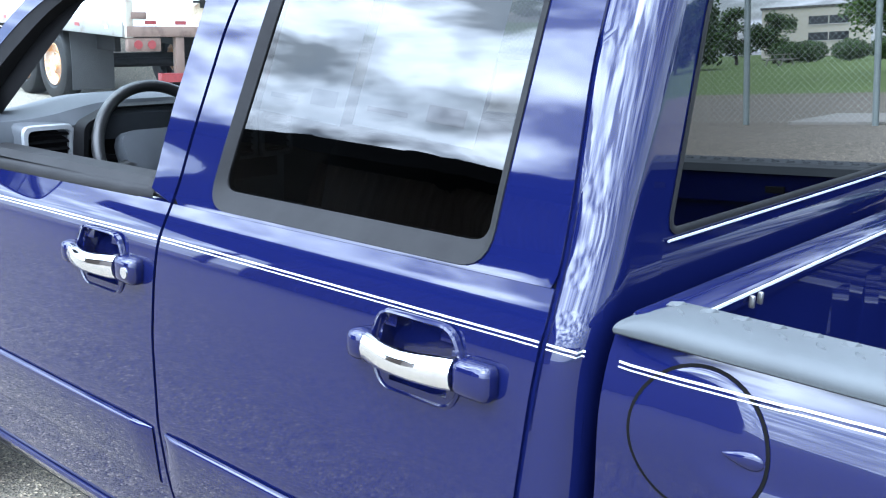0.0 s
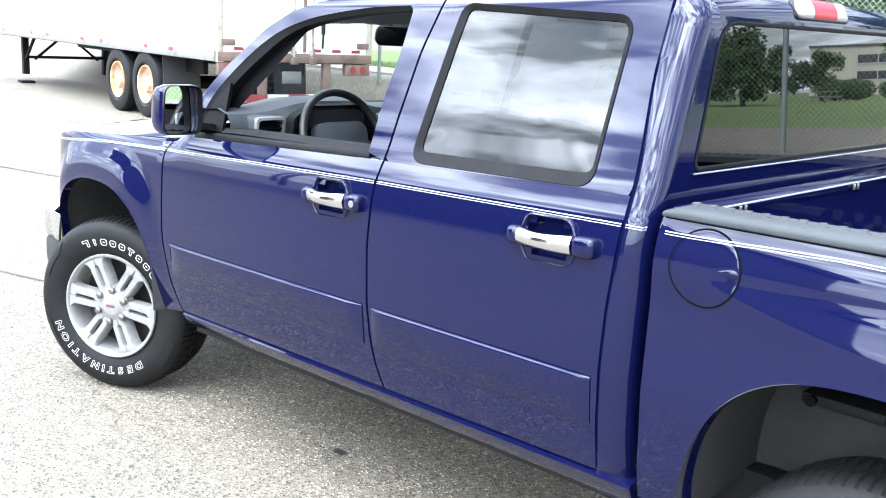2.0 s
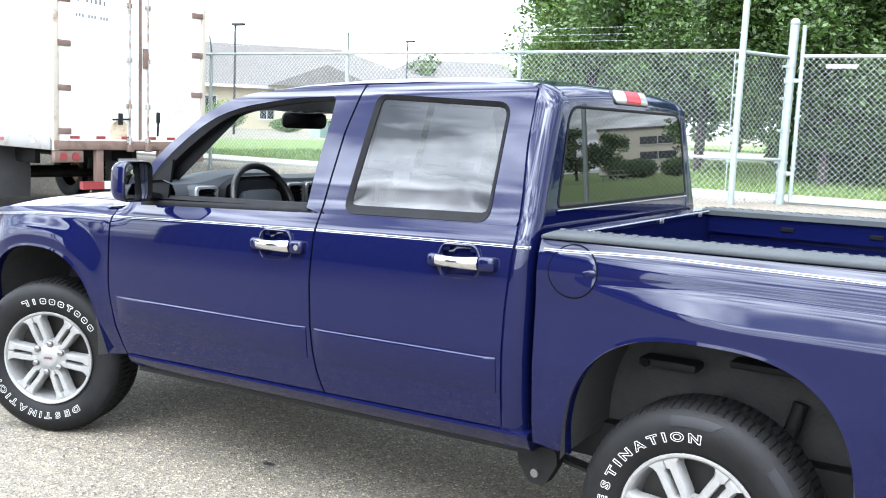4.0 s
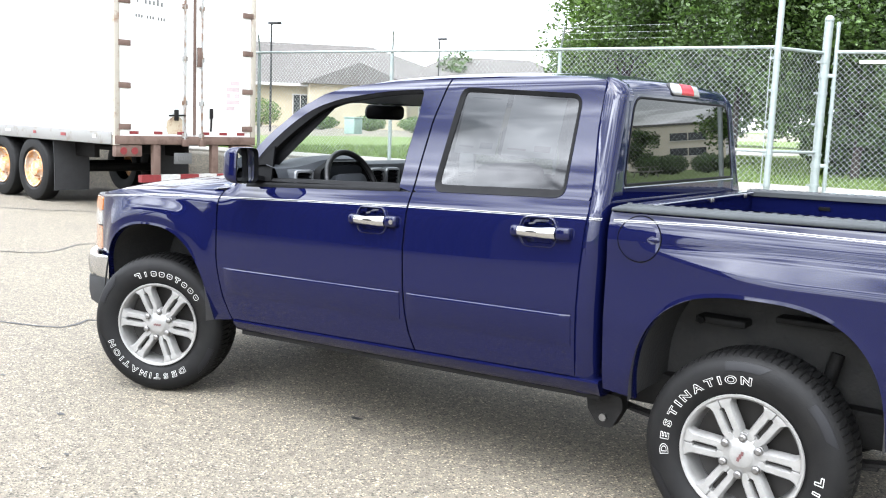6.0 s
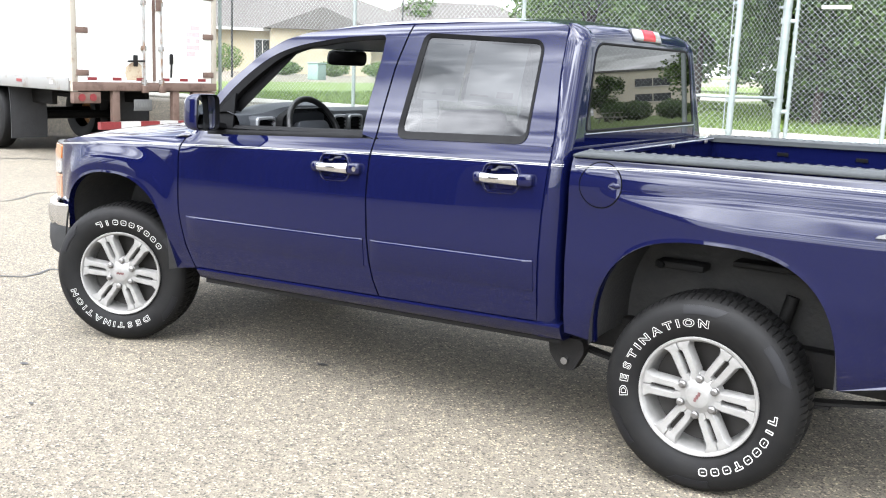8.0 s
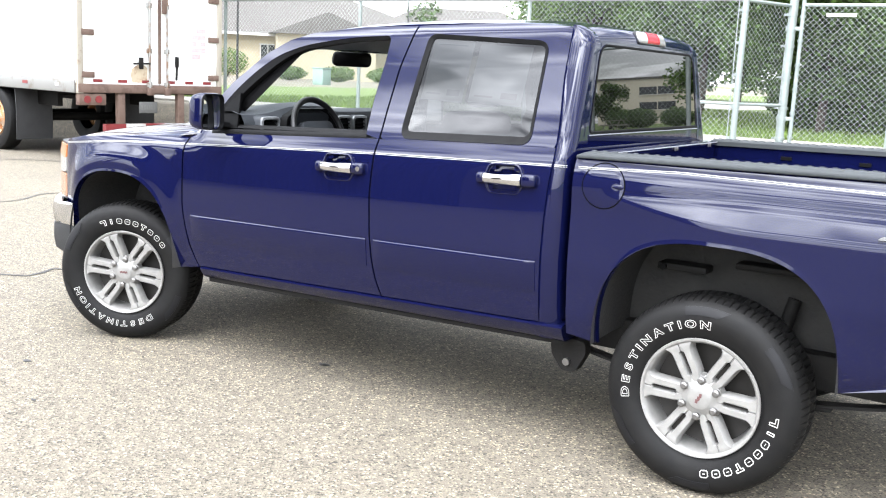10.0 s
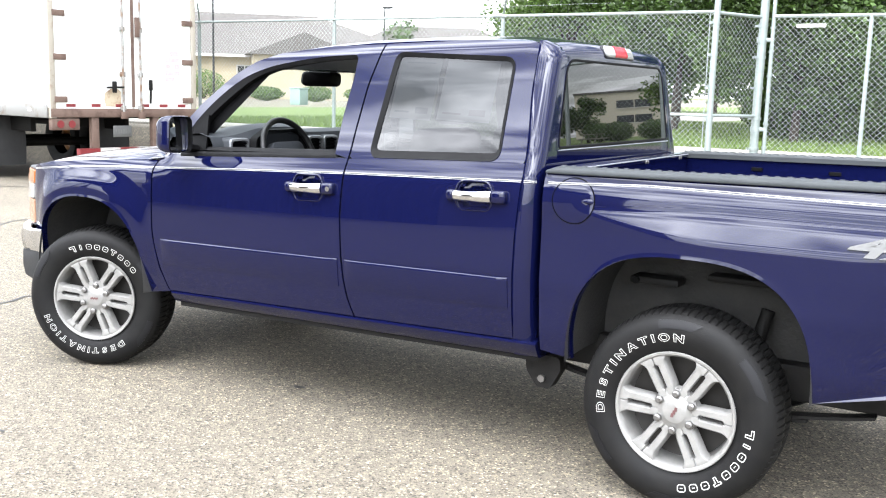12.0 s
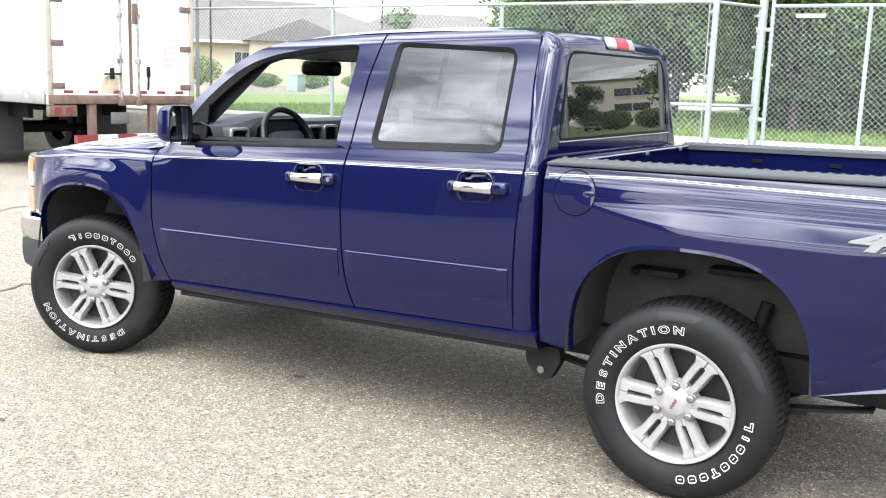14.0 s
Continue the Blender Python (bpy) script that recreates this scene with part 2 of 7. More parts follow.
PAINT = paint_mat()
ASPHALT = asphalt_mat()
BLACK = mat("black_plastic", (0.0026, 0.0026, 0.0029), 0.5, spec=0.07, bump=0.15, bscale=600)
SEAL = mat("rubber_seal", (0.005, 0.005, 0.0054), 0.6, spec=0.07, col2=(0.010, 0.010, 0.0105), scale=14)
TRIMGREY = mat("grey_trim", (0.0183, 0.0189, 0.0201), 0.5, spec=0.3, col2=(0.0152, 0.0159, 0.0171), scale=20, bump=0.1, bscale=500)
CAPGREY = mat("rail_cap_plastic", (0.040, 0.044, 0.046), 0.55, spec=0.16, col2=(0.031, 0.034, 0.036), scale=8, bump=0.12, bscale=700)
LINER = mat("wheel_liner", (0.026, 0.026, 0.026), 0.8, spec=0.2, col2=(0.040, 0.038, 0.035), scale=11, bump=0.3, bscale=60)
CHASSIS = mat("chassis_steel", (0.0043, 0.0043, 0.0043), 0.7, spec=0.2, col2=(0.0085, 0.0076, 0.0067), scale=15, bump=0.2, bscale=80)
RUBBER = mat("tyre_rubber", (0.0048, 0.0048, 0.0051), 0.55, spec=0.14, col2=(0.0085, 0.0082, 0.0078), scale=18, bump=0.15, bscale=250)
RUBBER2 = mat("tyre_scuff_rubber", (0.009, 0.009, 0.010), 0.5, spec=0.18, scale=25)
WHITE_RUBBER = mat("white_letter_rubber", (0.488, 0.488, 0.4697), 0.6, col2=(0.3355, 0.3294, 0.305), scale=90)
ALLOY = mat("silver_alloy", (0.185, 0.182, 0.174), 0.34, 0.30, (0.25, 0.245, 0.235), 30, coat=0.4, rvar=0.08)
BRAKE = mat("brake_iron", (0.0305, 0.0274, 0.0244), 0.6, 0.4, scale=30)
# near-black that stands in for the shade down in narrow panel gaps
GAPBLACK = mat("gap_shade", (0.003, 0.003, 0.003), 0.9, spec=0.03, scale=30)
BEAD = mat("pale_bead", (0.2196, 0.2257, 0.244), 0.4, scale=30)
CHROME = mat("chrome", (0.62, 0.62, 0.63), 0.07, 1.0, (0.60, 0.60, 0.61), 12)
STEEL = mat("steel_bolt", (0.2135, 0.2074, 0.2013), 0.4, 0.9, scale=40)
STRIPE = mat("pinstripe_vinyl", (0.30, 0.295, 0.265), 0.45, col2=(0.25, 0.25, 0.23), scale=30)
GLASS = glass_mat("clear_glass", (0.86, 0.90, 0.88), 1.5)
PRIVACY = glass_mat("privacy_glass", (0.026, 0.029, 0.029), 1.80)
TINTED = glass_mat("tinted_glass", (0.055, 0.060, 0.062), 1.60)
MIRROR = mat("mirror_glass", (0.72, 0.74, 0.76), 0.02, 1.0, (0.70, 0.72, 0.74), 3)
DASH = mat("dash_plastic", (0.034, 0.037, 0.042), 0.6, spec=0.2, col2=(0.026, 0.029, 0.033), scale=18, bump=0.25, bscale=900)
DASH2 = mat("dash_lower", (0.1159, 0.119, 0.125), 0.55, spec=0.3, col2=(0.0976, 0.1007, 0.1067), scale=12, bump=0.2, bscale=900)
SILVERP = mat("silver_plastic", (0.1586, 0.1647, 0.1708), 0.4, 0.3, scale=20)
LEATHER = mat("wheel_leather", (0.007, 0.007, 0.0076), 0.42, spec=0.35, scale=30, bump=0.3, bscale=700)
CLOTH = mat("seat_cloth", (0.0214, 0.022, 0.0244), 0.9, scale=40, bump=0.3, bscale=900)
PAPER = mat("sticker_paper", (0.78, 0.78, 0.77), 0.7, col2=(0.72, 0.73, 0.72), scale=6)
INK = mat("paper_print", (0.3904, 0.4148, 0.4636), 0.7, scale=20)
REDINK = mat("paper_red_print", (0.427, 0.3416, 0.3538), 0.7, scale=20)
AMBER = emit_free("amber_lens", (0.42, 0.13, 0.025), 0.15, 0.2)
PALE_AMBER = mat("pale_amber_lens", (0.30, 0.17, 0.105), 0.2, 0.0, (0.24, 0.13, 0.08), 60, coat=0.4)
REDLENS = mat("red_lens", (0.42, 0.012, 0.022), 0.25, 0.0, (0.34, 0.010, 0.018), 60, spec=0.3)
CLEARLENS = mat("clear_lens", (0.30, 0.295, 0.285), 0.15, 0.2, (0.24, 0.24, 0.235), 60, coat=0.5)
LAMPDARK = mat("lamp_housing", (0.018, 0.018, 0.019), 0.4, spec=0.2, scale=30)
BADGE = mat("badge_silver", (0.10, 0.10, 0.098), 0.5, 0.1, scale=60)
BADGERED = mat("badge_red", (0.10, 0.042, 0.042), 0.35, scale=60)
WHITE_PANEL = rusty_mat("trailer_white", (0.80, 0.80, 0.78), (0.45, 0.36, 0.27), 0.12, 0.42, 1.3)
RAILALU = rusty_mat("trailer_rail", (0.16, 0.158, 0.148), (0.10, 0.08, 0.06), 0.30, 0.5, 3.0)
RUST = rusty_mat("rusty_brown_steel", (0.118, 0.076, 0.058), (0.070, 0.040, 0.030), 0.42, 0.75, 4.0)
RUSTPOST = rusty_mat("weathered_post", (0.33, 0.30, 0.25), (0.17, 0.10, 0.065), 0.30, 0.6, 3.0)
BARE = rusty_mat("bare_tan_panel", (0.42, 0.35, 0.25), (0.24, 0.16, 0.10), 0.25, 0.7, 6.0)
RODMAT = rusty_mat("lock_rod_steel", (0.2562, 0.2562, 0.244), (0.1342, 0.0793, 0.0488), 0.55, 0.5, 9.0)
ORANGE = rusty_mat("orange_wheel_paint", (0.4392, 0.2013, 0.061), (0.3782, 0.305, 0.244), 0.55, 0.55, 7.0)
REDTAPE = mat("red_tape", (0.17, 0.016, 0.018), 0.45, scale=30)
WHITETAPE = mat("white_tape", (0.4575, 0.4514, 0.427), 0.4, scale=30)
FADEDINK = mat("faded_ink", (0.122, 0.122, 0.1159), 0.7, scale=40)
PINKINK = mat("pink_faded_print", (0.4636, 0.3782, 0.3782), 0.7, scale=20)
FLAP = mat("mud_flap", (0.0305, 0.0305, 0.0317), 0.75, scale=8, bump=0.2, bscale=40)
GALV = mat("galvanised_steel", (0.25, 0.285, 0.275), 0.45, 0.4, (0.20, 0.23, 0.22), 14, rvar=0.1)
WIRE = mat("galvanised_wire", (0.38, 0.41, 0.395), 0.5, 0.1, (0.32, 0.35, 0.335), 10)
CONCRETE = mat("concrete", (0.225, 0.210, 0.180), 0.85, col2=(0.175, 0.164, 0.142), scale=2.5, bump=0.4, bscale=60)
GRASS = mat("lawn", (0.0915, 0.1311, 0.0244), 0.9, col2=(0.0549, 0.0854, 0.0146), scale=1.4, bump=1.0, bscale=25, detail=9)
BLADE = leaf_mat("grass_blades", (0.1037, 0.1525, 0.0274), (0.061, 0.1037, 0.0183))
LEAF = leaf_mat("tree_leaves", (0.0824, 0.1311, 0.0274), (0.0427, 0.0793, 0.0171))
LEAF2 = leaf_mat("dark_leaves", (0.056, 0.098, 0.020), (0.026, 0.050, 0.011))
BARK = mat("bark", (0.0519, 0.0396, 0.0305), 0.9, col2=(0.0244, 0.0195, 0.0159), scale=9, bump=0.8, bscale=30)
STUCCO = mat("tan_stucco", (0.3782, 0.3294, 0.2318), 0.85, col2=(0.3416, 0.2928, 0.2013), scale=1.2, bump=0.2, bscale=50)
CREAM = mat("cream_wall", (0.4026, 0.366, 0.2928), 0.85, col2=(0.3538, 0.3233, 0.2562), scale=0.8, bump=0.2, bscale=40)
SHINGLE = mat("grey_shingle", (0.1007, 0.0945, 0.0884), 0.95, spec=0.1, col2=(0.0732, 0.0683, 0.0634), scale=3.0, bump=0.7, bscale=14)
WINDARK = mat("dark_window", (0.0183, 0.0214, 0.0244), 0.12, scale=2)
TRIMWHITE = mat("white_trim", (0.4575, 0.4453, 0.4148), 0.6, scale=4)
SIDING = mat("brown_siding", (0.075, 0.055, 0.042), 0.7, col2=(0.045, 0.033, 0.026), scale=3.0)
TAR = mat("crack_sealer", (0.0183, 0.0177, 0.0183), 0.55, scale=12, bump=0.2, bscale=50)
POLEWOOD = mat("pole_wood", (0.0671, 0.0519, 0.0396), 0.9, scale=6, bump=0.5, bscale=25)
GREENBOX = mat("green_enamel", (0.22, 0.31, 0.27), 0.5, scale=5)

# ---------------------------------------------------------------- mesh helpers
def link_mesh(name, verts, faces, material, smooth=False, parent=None, mats=None, mi=None):
    me = bpy.data.meshes.new(name)
    me.from_pydata([tuple(v) for v in verts], [], faces)
    for m in (mats or [material]):
        me.materials.append(m)
    if mi is not None:
        me.polygons.foreach_set("material_index", mi)
    if smooth:
        me.polygons.foreach_set("use_smooth", [True] * len(me.polygons))
    me.update()
    ob = new(name, me)
    if parent is not None:
        ob.parent = parent
    return ob


def part(name, bm, material, parent=None, label="", smooth=None):
    """Links a bmesh as one object; smooth: degrees under which edges are shaded round."""
    if smooth is not None:
        bm.normal_update()
        for f in bm.faces:
            f.smooth = True
        lim = radians(smooth)
        for e in bm.edges:
            e.smooth = len(e.link_faces) == 2 and e.calc_face_angle(0) < lim
    me = bpy.data.meshes.new(name)
    bm.to_mesh(me)
    bm.free()
    for m in (material if isinstance(material, (list, tuple)) else [material]):
        me.materials.append(m)
    ob = new(name, me)
    if parent is not None:
        ob.parent = parent
    if label:
        ob["label"] = label
    return ob


def thing(name, label, category, group="", kind="", at=(0, 0, 0)):
    ob = new(name)
    ob.location = at
    ob.empty_display_size = 0.1
    return tagged(ob, label, category, group, kind)


def bm_box(bm, c, s, rot=None, bevel=0.0, seg=2):
    """A box of size s round c; rot: a 3x3 or 4x4 turn."""
    g = bmesh.ops.create_cube(bm, size=1.0)
    vs = g["verts"]
    bmesh.ops.scale(bm, vec=s, verts=vs)
    if bevel:
        es = list({e for v in vs for e in v.link_edges})
        r = bmesh.ops.bevel(bm, geom=es, offset=bevel, segments=seg, profile=0.5, affect="EDGES")
        vs = list({v for f in r["faces"] for v in f.verts} | {v for v in vs if v.is_valid})
    m = Matrix.Translation(c) @ (rot.to_4x4() if rot is not None else Matrix())
    bmesh.ops.transform(bm, matrix=m, verts=vs)
    return vs


def bm_tube(bm, pts, r, n=8, caps=True):
    """A round tube along points; r may be a list."""
    pts = [Vector(p) for p in pts]
    rs = r if isinstance(r, (list, tuple)) else [r] * len(pts)
    rings, up = [], None
    for i, p in enumerate(pts):
        d = (pts[min(i + 1, len(pts) - 1)] - pts[max(i - 1, 0)]).normalized()
        if up is None:
            up = d.orthogonal().normalized()
        up = (up - d * up.dot(d))
        up = up.normalized() if up.length > 1e-6 else d.orthogonal().normalized()
        side = d.cross(up)
        rings.append([bm.verts.new(p + (up * math.cos(2 * math.pi * k / n) + side * math.sin(2 * math.pi * k / n)) * rs[i]) for k in range(n)])
    for a, b in zip(rings, rings[1:]):
        for k in range(n):
            bm.faces.new((a[k], a[(k + 1) % n], b[(k + 1) % n], b[k]))
    if caps:
        bm.faces.new(rings[0][::-1])
        bm.faces.new(rings[-1])
    return rings


def bm_lathe(bm, prof, n=48, closed=False, axis="y"):
    """Turns (radius, height) points about the y axis."""
    rings = []
    for r, h in prof:
        rings.append([bm.verts.new((r * math.cos(2 * math.pi * k / n), h, r * math.sin(2 * math.pi * k / n))) for k in range(n)])
    pairs = list(zip(rings, rings[1:])) + ([(rings[-1], rings[0])] if closed else [])
    for a, b in pairs:
        for k in range(n):
            bm.faces.new((a[k], a[(k + 1) % n], b[(k + 1) % n], b[k]))
    return rings


def bm_prism(bm, outline, y0, y1, bevel=0.0):
    """A flat shape in x, z between y0 and y1."""
    a = [bm.verts.new((x, y0, z)) for x, z in outline]
    b = [bm.verts.new((x, y1, z)) for x, z in outline]
    n = len(a)
    fs = [bm.faces.new(a), bm.faces.new(b[::-1])]
    for k in range(n):
        fs.append(bm.faces.new((a[k], b[k], b[(k + 1) % n], a[(k + 1) % n])))
    bmesh.ops.recalc_face_normals(bm, faces=fs)
    if bevel:
        es = list({e for f in fs[:2] for e in f.edges})
        bmesh.ops.bevel(bm, geom=es, offset=bevel, segments=2, profile=0.5, affect="EDGES")


def resample(pts, n):
    """n points evenly along a line of points of any dimension."""
    p = np.array(pts, float)
    s = np.r_[0, np.cumsum(np.linalg.norm(np.diff(p, axis=0), axis=1))]
    t = np.linspace(0, s[-1], n)
    return np.stack([np.interp(t, s, p[:, k]) for k in range(p.shape[1])], 1)


def smooth_line(pts, n):
    """n points on a Catmull-Rom curve through the points."""
    p = np.array(pts, float)
    q = np.vstack([2 * p[0] - p[1], p, 2 * p[-1] - p[-2]])
    out = []
    for i in range(1, len(q) - 2):
        for t in np.linspace(0, 1, 12, endpoint=i == len(q) - 3):
            a, b, c, d = q[i - 1], q[i], q[i + 1], q[i + 2]
            out.append(0.5 * (2 * b + (c - a) * t + (2 * a - 5 * b + 4 * c - d) * t * t + (3 * b - a - 3 * c + d) * t**3))
    return resample(out, n)


def rounded(pts, r, seg=5):
    """A closed outline with its corners rounded; r: one radius or one a corner."""
    out, n = [], len(pts)
    rs = r if isinstance(r, (list, tuple)) else [r] * n
    for i in range(n):
        p, a, b = np.array(pts[i], float), np.array(pts[i - 1], float), np.array(pts[(i + 1) % n], float)
        da, db = (a - p) / np.linalg.norm(a - p), (b - p) / np.linalg.norm(b - p)
        k = min(rs[i] / max(math.tan(math.acos(np.clip(da @ db, -1, 1)) / 2), 0.2), 0.45 * np.linalg.norm(a - p), 0.45 * np.linalg.norm(b - p))
        s, e = p + da * k, p + db * k
        for t in np.linspace(0, 1, seg):
            out.append((1 - t) ** 2 * s + 2 * t * (1 - t) * p + t * t * e)
    return [tuple(q) for q in out]


def bm_grid(bm, rows, closed=False):
    """Faces between rows of points; returns the vertex rows."""
    vr = [[bm.verts.new(p) for p in row] for row in rows]
    for a, b in zip(vr, vr[1:]):
        n = len(a)
        for k in range(n if closed else n - 1):
            bm.faces.new((a[k], a[(k + 1) % n], b[(k + 1) % n], b[k]))
    return vr


def bm_flange(bm, push):
    """Turns the open edges inwards by the vector push, so that a panel has an edge with depth."""
    es = [e for e in bm.edges if len(e.link_faces) == 1]
    r = bmesh.ops.extrude_edge_only(bm, edges=es)
    bmesh.ops.translate(bm, vec=push, verts=[v for v in r["geom"] if isinstance(v, bmesh.types.BMVert)])


def flip_to(bm, way):
    """Turns all faces over if they look away from the vector on the whole."""
    bm.normal_update()
    s = sum((f.normal * f.calc_area() for f in bm.faces), Vector())
    if s.dot(Vector(way)) < 0:
        bmesh.ops.reverse_faces(bm, faces=bm.faces[:])

# ---------------------------------------------------------------- ground
def smooth01(t):
    t = min(max(t, 0.0), 1.0)
    return t * t * (3 - 2 * t)


def ground_z(x, y):
    """The lot is level round the truck and the trailer and climbs to the fence behind them."""
    start = 3.0 + 4.6 * smooth01((-2.5 - x) / 4.0)
    end = 7.6 + 0.9 * smooth01((-2.5 - x) / 4.0)
    z = 0.74 * smooth01((y - start) / (end - start))
    far = math.hypot(x, y)
    return z * (1 - smooth01((-x - 14) / 14) * smooth01((14 - y) / 6))


def axis_steps(lo, hi, fine_lo, fine_hi, fine):
    out = list(np.arange(fine_lo, fine_hi + 1e-6, fine))
    s, v = fine, fine_hi
    while v < hi:
        s *= 1.35; v = min(v + s, hi); out.append(v)
    s, v = fine, fine_lo
    while v > lo:
        s *= 1.35; v = max(v - s, lo); out.insert(0, v)
    return out


KERB_Y = 9.9


def build_ground():
    xs = axis_steps(-1500, 1500, -20, 16, 0.5)
    ys = axis_steps(-1500, 1500, -8, 14, 0.4)
    verts = [(x, y, ground_z(x, y)) for y in ys for x in xs]
    n = len(xs)
    faces, mi = [], []
    for j in range(len(ys) - 1):
        for i in range(n - 1):
            faces.append((j * n + i, j * n + i + 1, (j + 1) * n + i + 1, (j + 1) * n + i))
            cx, cy = (xs[i] + xs[i + 1]) / 2, (ys[j] + ys[j + 1]) / 2
            grass = (cy > KERB_Y + (0.6 if cx < 4.6 else 8.0) and (cx > -22 or cy > 400)) or cx > 26 or cy < -140
            drive = 29.5 < cy < 45 and -16 < cx < -5.5
            mi.append(2 if drive else 1 if grass else 0)
    ob = link_mesh("ground", verts, faces, None, True, mats=[ASPHALT, GRASS, CONCRETE], mi=mi)
    tagged(ob, "worn grey asphalt lot with pale aggregate and lawn beyond", "ground", kind="structure")


def build_kerb():
    # a pale concrete strip along the foot of the fence, cast in slabs
    root = thing("pavement", "pale concrete strip between the asphalt lot and the lawn", "pavement", kind="structure")
    x = -16.0
    k = 0
    bm = bmesh.new()
    bm_box(bm, (0, 0, 0), (2.98, 1.5, 0.16), bevel=0.012)
    me = part("slab", bm, CONCRETE, root, smooth=40)
    me.location = (x, KERB_Y, 0.70)
    while x < 3.4:
        x += 3.0
        o = new("slab", me.data); o.parent = root
        o.location = (x, KERB_Y, 0.70 + 0.004 * ((k * 7) % 3 - 1))
        k += 1


def build_crack(pts, w):
    """A sealed crack: a thin uneven band of tar on the asphalt."""
    line = smooth_line(pts, 90)
    bm = bmesh.new()
    a, b = [], []
    for i, (x, y) in enumerate(line):
        d = np.array(line[min(i + 1, 89)]) - np.array(line[max(i - 1, 0)])
        nrm = np.array((-d[1], d[0])) / max(np.linalg.norm(d), 1e-6)
        ww = w * (0.55 + 0.8 * abs(noise.noise((x * 2.1, y * 2.1, 0.3)))) 
        j = 0.02 * noise.noise((x * 1.3, y * 1.3, 5.0))
        p, q = np.array((x, y)) + nrm * (ww + j), np.array((x, y)) - nrm * (ww - j)
        a.append((p[0], p[1], ground_z(*p) + 0.004)); b.append((q[0], q[1], ground_z(*q) + 0.004))
    bm_grid(bm, [a, b])
    flip_to(bm, (0, 0, 1))
    tagged(part("crack_sealer", bm, TAR), "dark tar band sealing a crack in the asphalt", "sealed crack", "tar-sealed cracks in the lot", "structure")


build_ground()
build_kerb()
for pts, w in (
    ([(-14, -2.6), (-6, -1.1), (-2.04, -0.39), (-1.77, 0.06), (-0.6, 0.3)], 0.022),
    ([(-14, -0.9), (-8, 0.8), (-5.11, 1.56), (-5.12, 2.6), (-2, 3.0)], 0.020),
    ([(-9, -4.0), (-7.2, 0.5), (-5.11, 1.56)], 0.018),
    ([(-22, 0.5), (-13, 2.7), (-9.04, 4.06), (-8.09, 4.62), (-5, 4.9)], 0.024),
    ([(-30, 2.0), (-20, 4.2), (-16, 5.0), (-15, 8.0)], 0.03),
):
    build_crack(pts, w)
for sx, sy, r in ((1.13, -0.49, 0.026), (-0.03, -1.42, 0.020), (-0.9, -1.2, 0.015), (0.5, -1.75, 0.013)):
    bm = bmesh.new()
    ring = [bm.verts.new((sx + r * (1.3 + 0.5 * noise.noise((sx * 9, k * 0.9, 2))) * math.cos(k * math.pi / 6), sy + r * (0.8 + 0.4 * noise.noise((sy * 9, k * 0.9, 7))) * math.sin(k * math.pi / 6), 0.004)) for k in range(12)]
    bm.faces.new(ring)
    tagged(part("oil_spot", bm, TAR), "small dark oil spot on the asphalt", "stain", "oil spots on the lot", "structure")

# ---------------------------------------------------------------- the pickup truck
# Nose towards -x, front axle at x = 0, rear axle at x = 3.2, driver's side towards -y.
def _table(zs, ws, soft):
    z = np.arange(0.2, 2.0, 0.002)
    w = np.interp(z, zs, ws)
    k = int(soft * 0.6 / 0.002) | 1
    pad = np.r_[[w[0]] * k, w, [w[-1]] * k]
    for _ in range(3):
        pad = np.convolve(np.r_[[pad[0]] * k, pad, [pad[-1]] * k], np.ones(k) / k, "same")[k:-k]
    return z, pad[k:-k]


CAB_W = _table([.30, .44, .50, .56, .66, .80, .95, 1.08, 1.15, 1.19, 1.23, 1.27, 1.34, 1.56, 1.69, 1.74, 1.79],
               [.765, .794, .820, .837, .857, .8725, .872, .866, .858, .842, .822, .806, .783, .7035, .652, .615, .52], 0.045)
BED_W = _table([.30, .44, .52, .60, .80, 1.00, 1.10, 1.15, 1.19, 1.23, 1.40],
               [.775, .806, .830, .848, .866, .863, .858, .852, .842, .826, .80], 0.03)


def soft_line(xs, ys, soft):
    """Points joined by straight lines, then evened out over the length soft."""
    x = np.arange(xs[0] - 1.0, xs[-1] + 1.0, 0.005)
    k = int(soft / 0.005) | 1
    y = np.interp(x, xs, ys)
    y[x < xs[0]] = ys[0] + (x[x < xs[0]] - xs[0]) * (ys[1] - ys[0]) / (xs[1] - xs[0])
    y[x > xs[-1]] = ys[-1] + (x[x > xs[-1]] - xs[-1]) * (ys[-1] - ys[-2]) / (xs[-1] - xs[-2])
    for _ in range(2):
        y[k:-k] = np.convolve(y, np.ones(k) / k, "same")[k:-k]
    return x, y


HOOD_MID = soft_line([-.92, -.86, -.76, -.48, -.10, .27, .50, .65], [0.97, 1.02, 1.062, 1.122, 1.172, 1.212, 1.232, 1.245], 0.10)
HOOD_SIDE = soft_line([-.92, -.60, -.30, 0, .25, .50, .65], [0.982, 1.037, 1.092, 1.117, 1.134, 1.150, 1.180], 0.14)
ROOF = soft_line([.80, .95, 1.05, 1.14, 1.36, 1.67, 1.97, 2.25, 2.47, 2.60], [1.56, 1.635, 1.668, 1.688, 1.718, 1.738, 1.747, 1.747, 1.738, 1.70], 0.12)


def ramp01(t, r):
    """A straight ramp from 0 to 1 whose two ends are rounded over r."""
    def soft(u):
        return 0.0 if u < -r else (u if u > r else (u + r) ** 2 / (4 * r))
    return soft(t) - soft(t - 1.0)


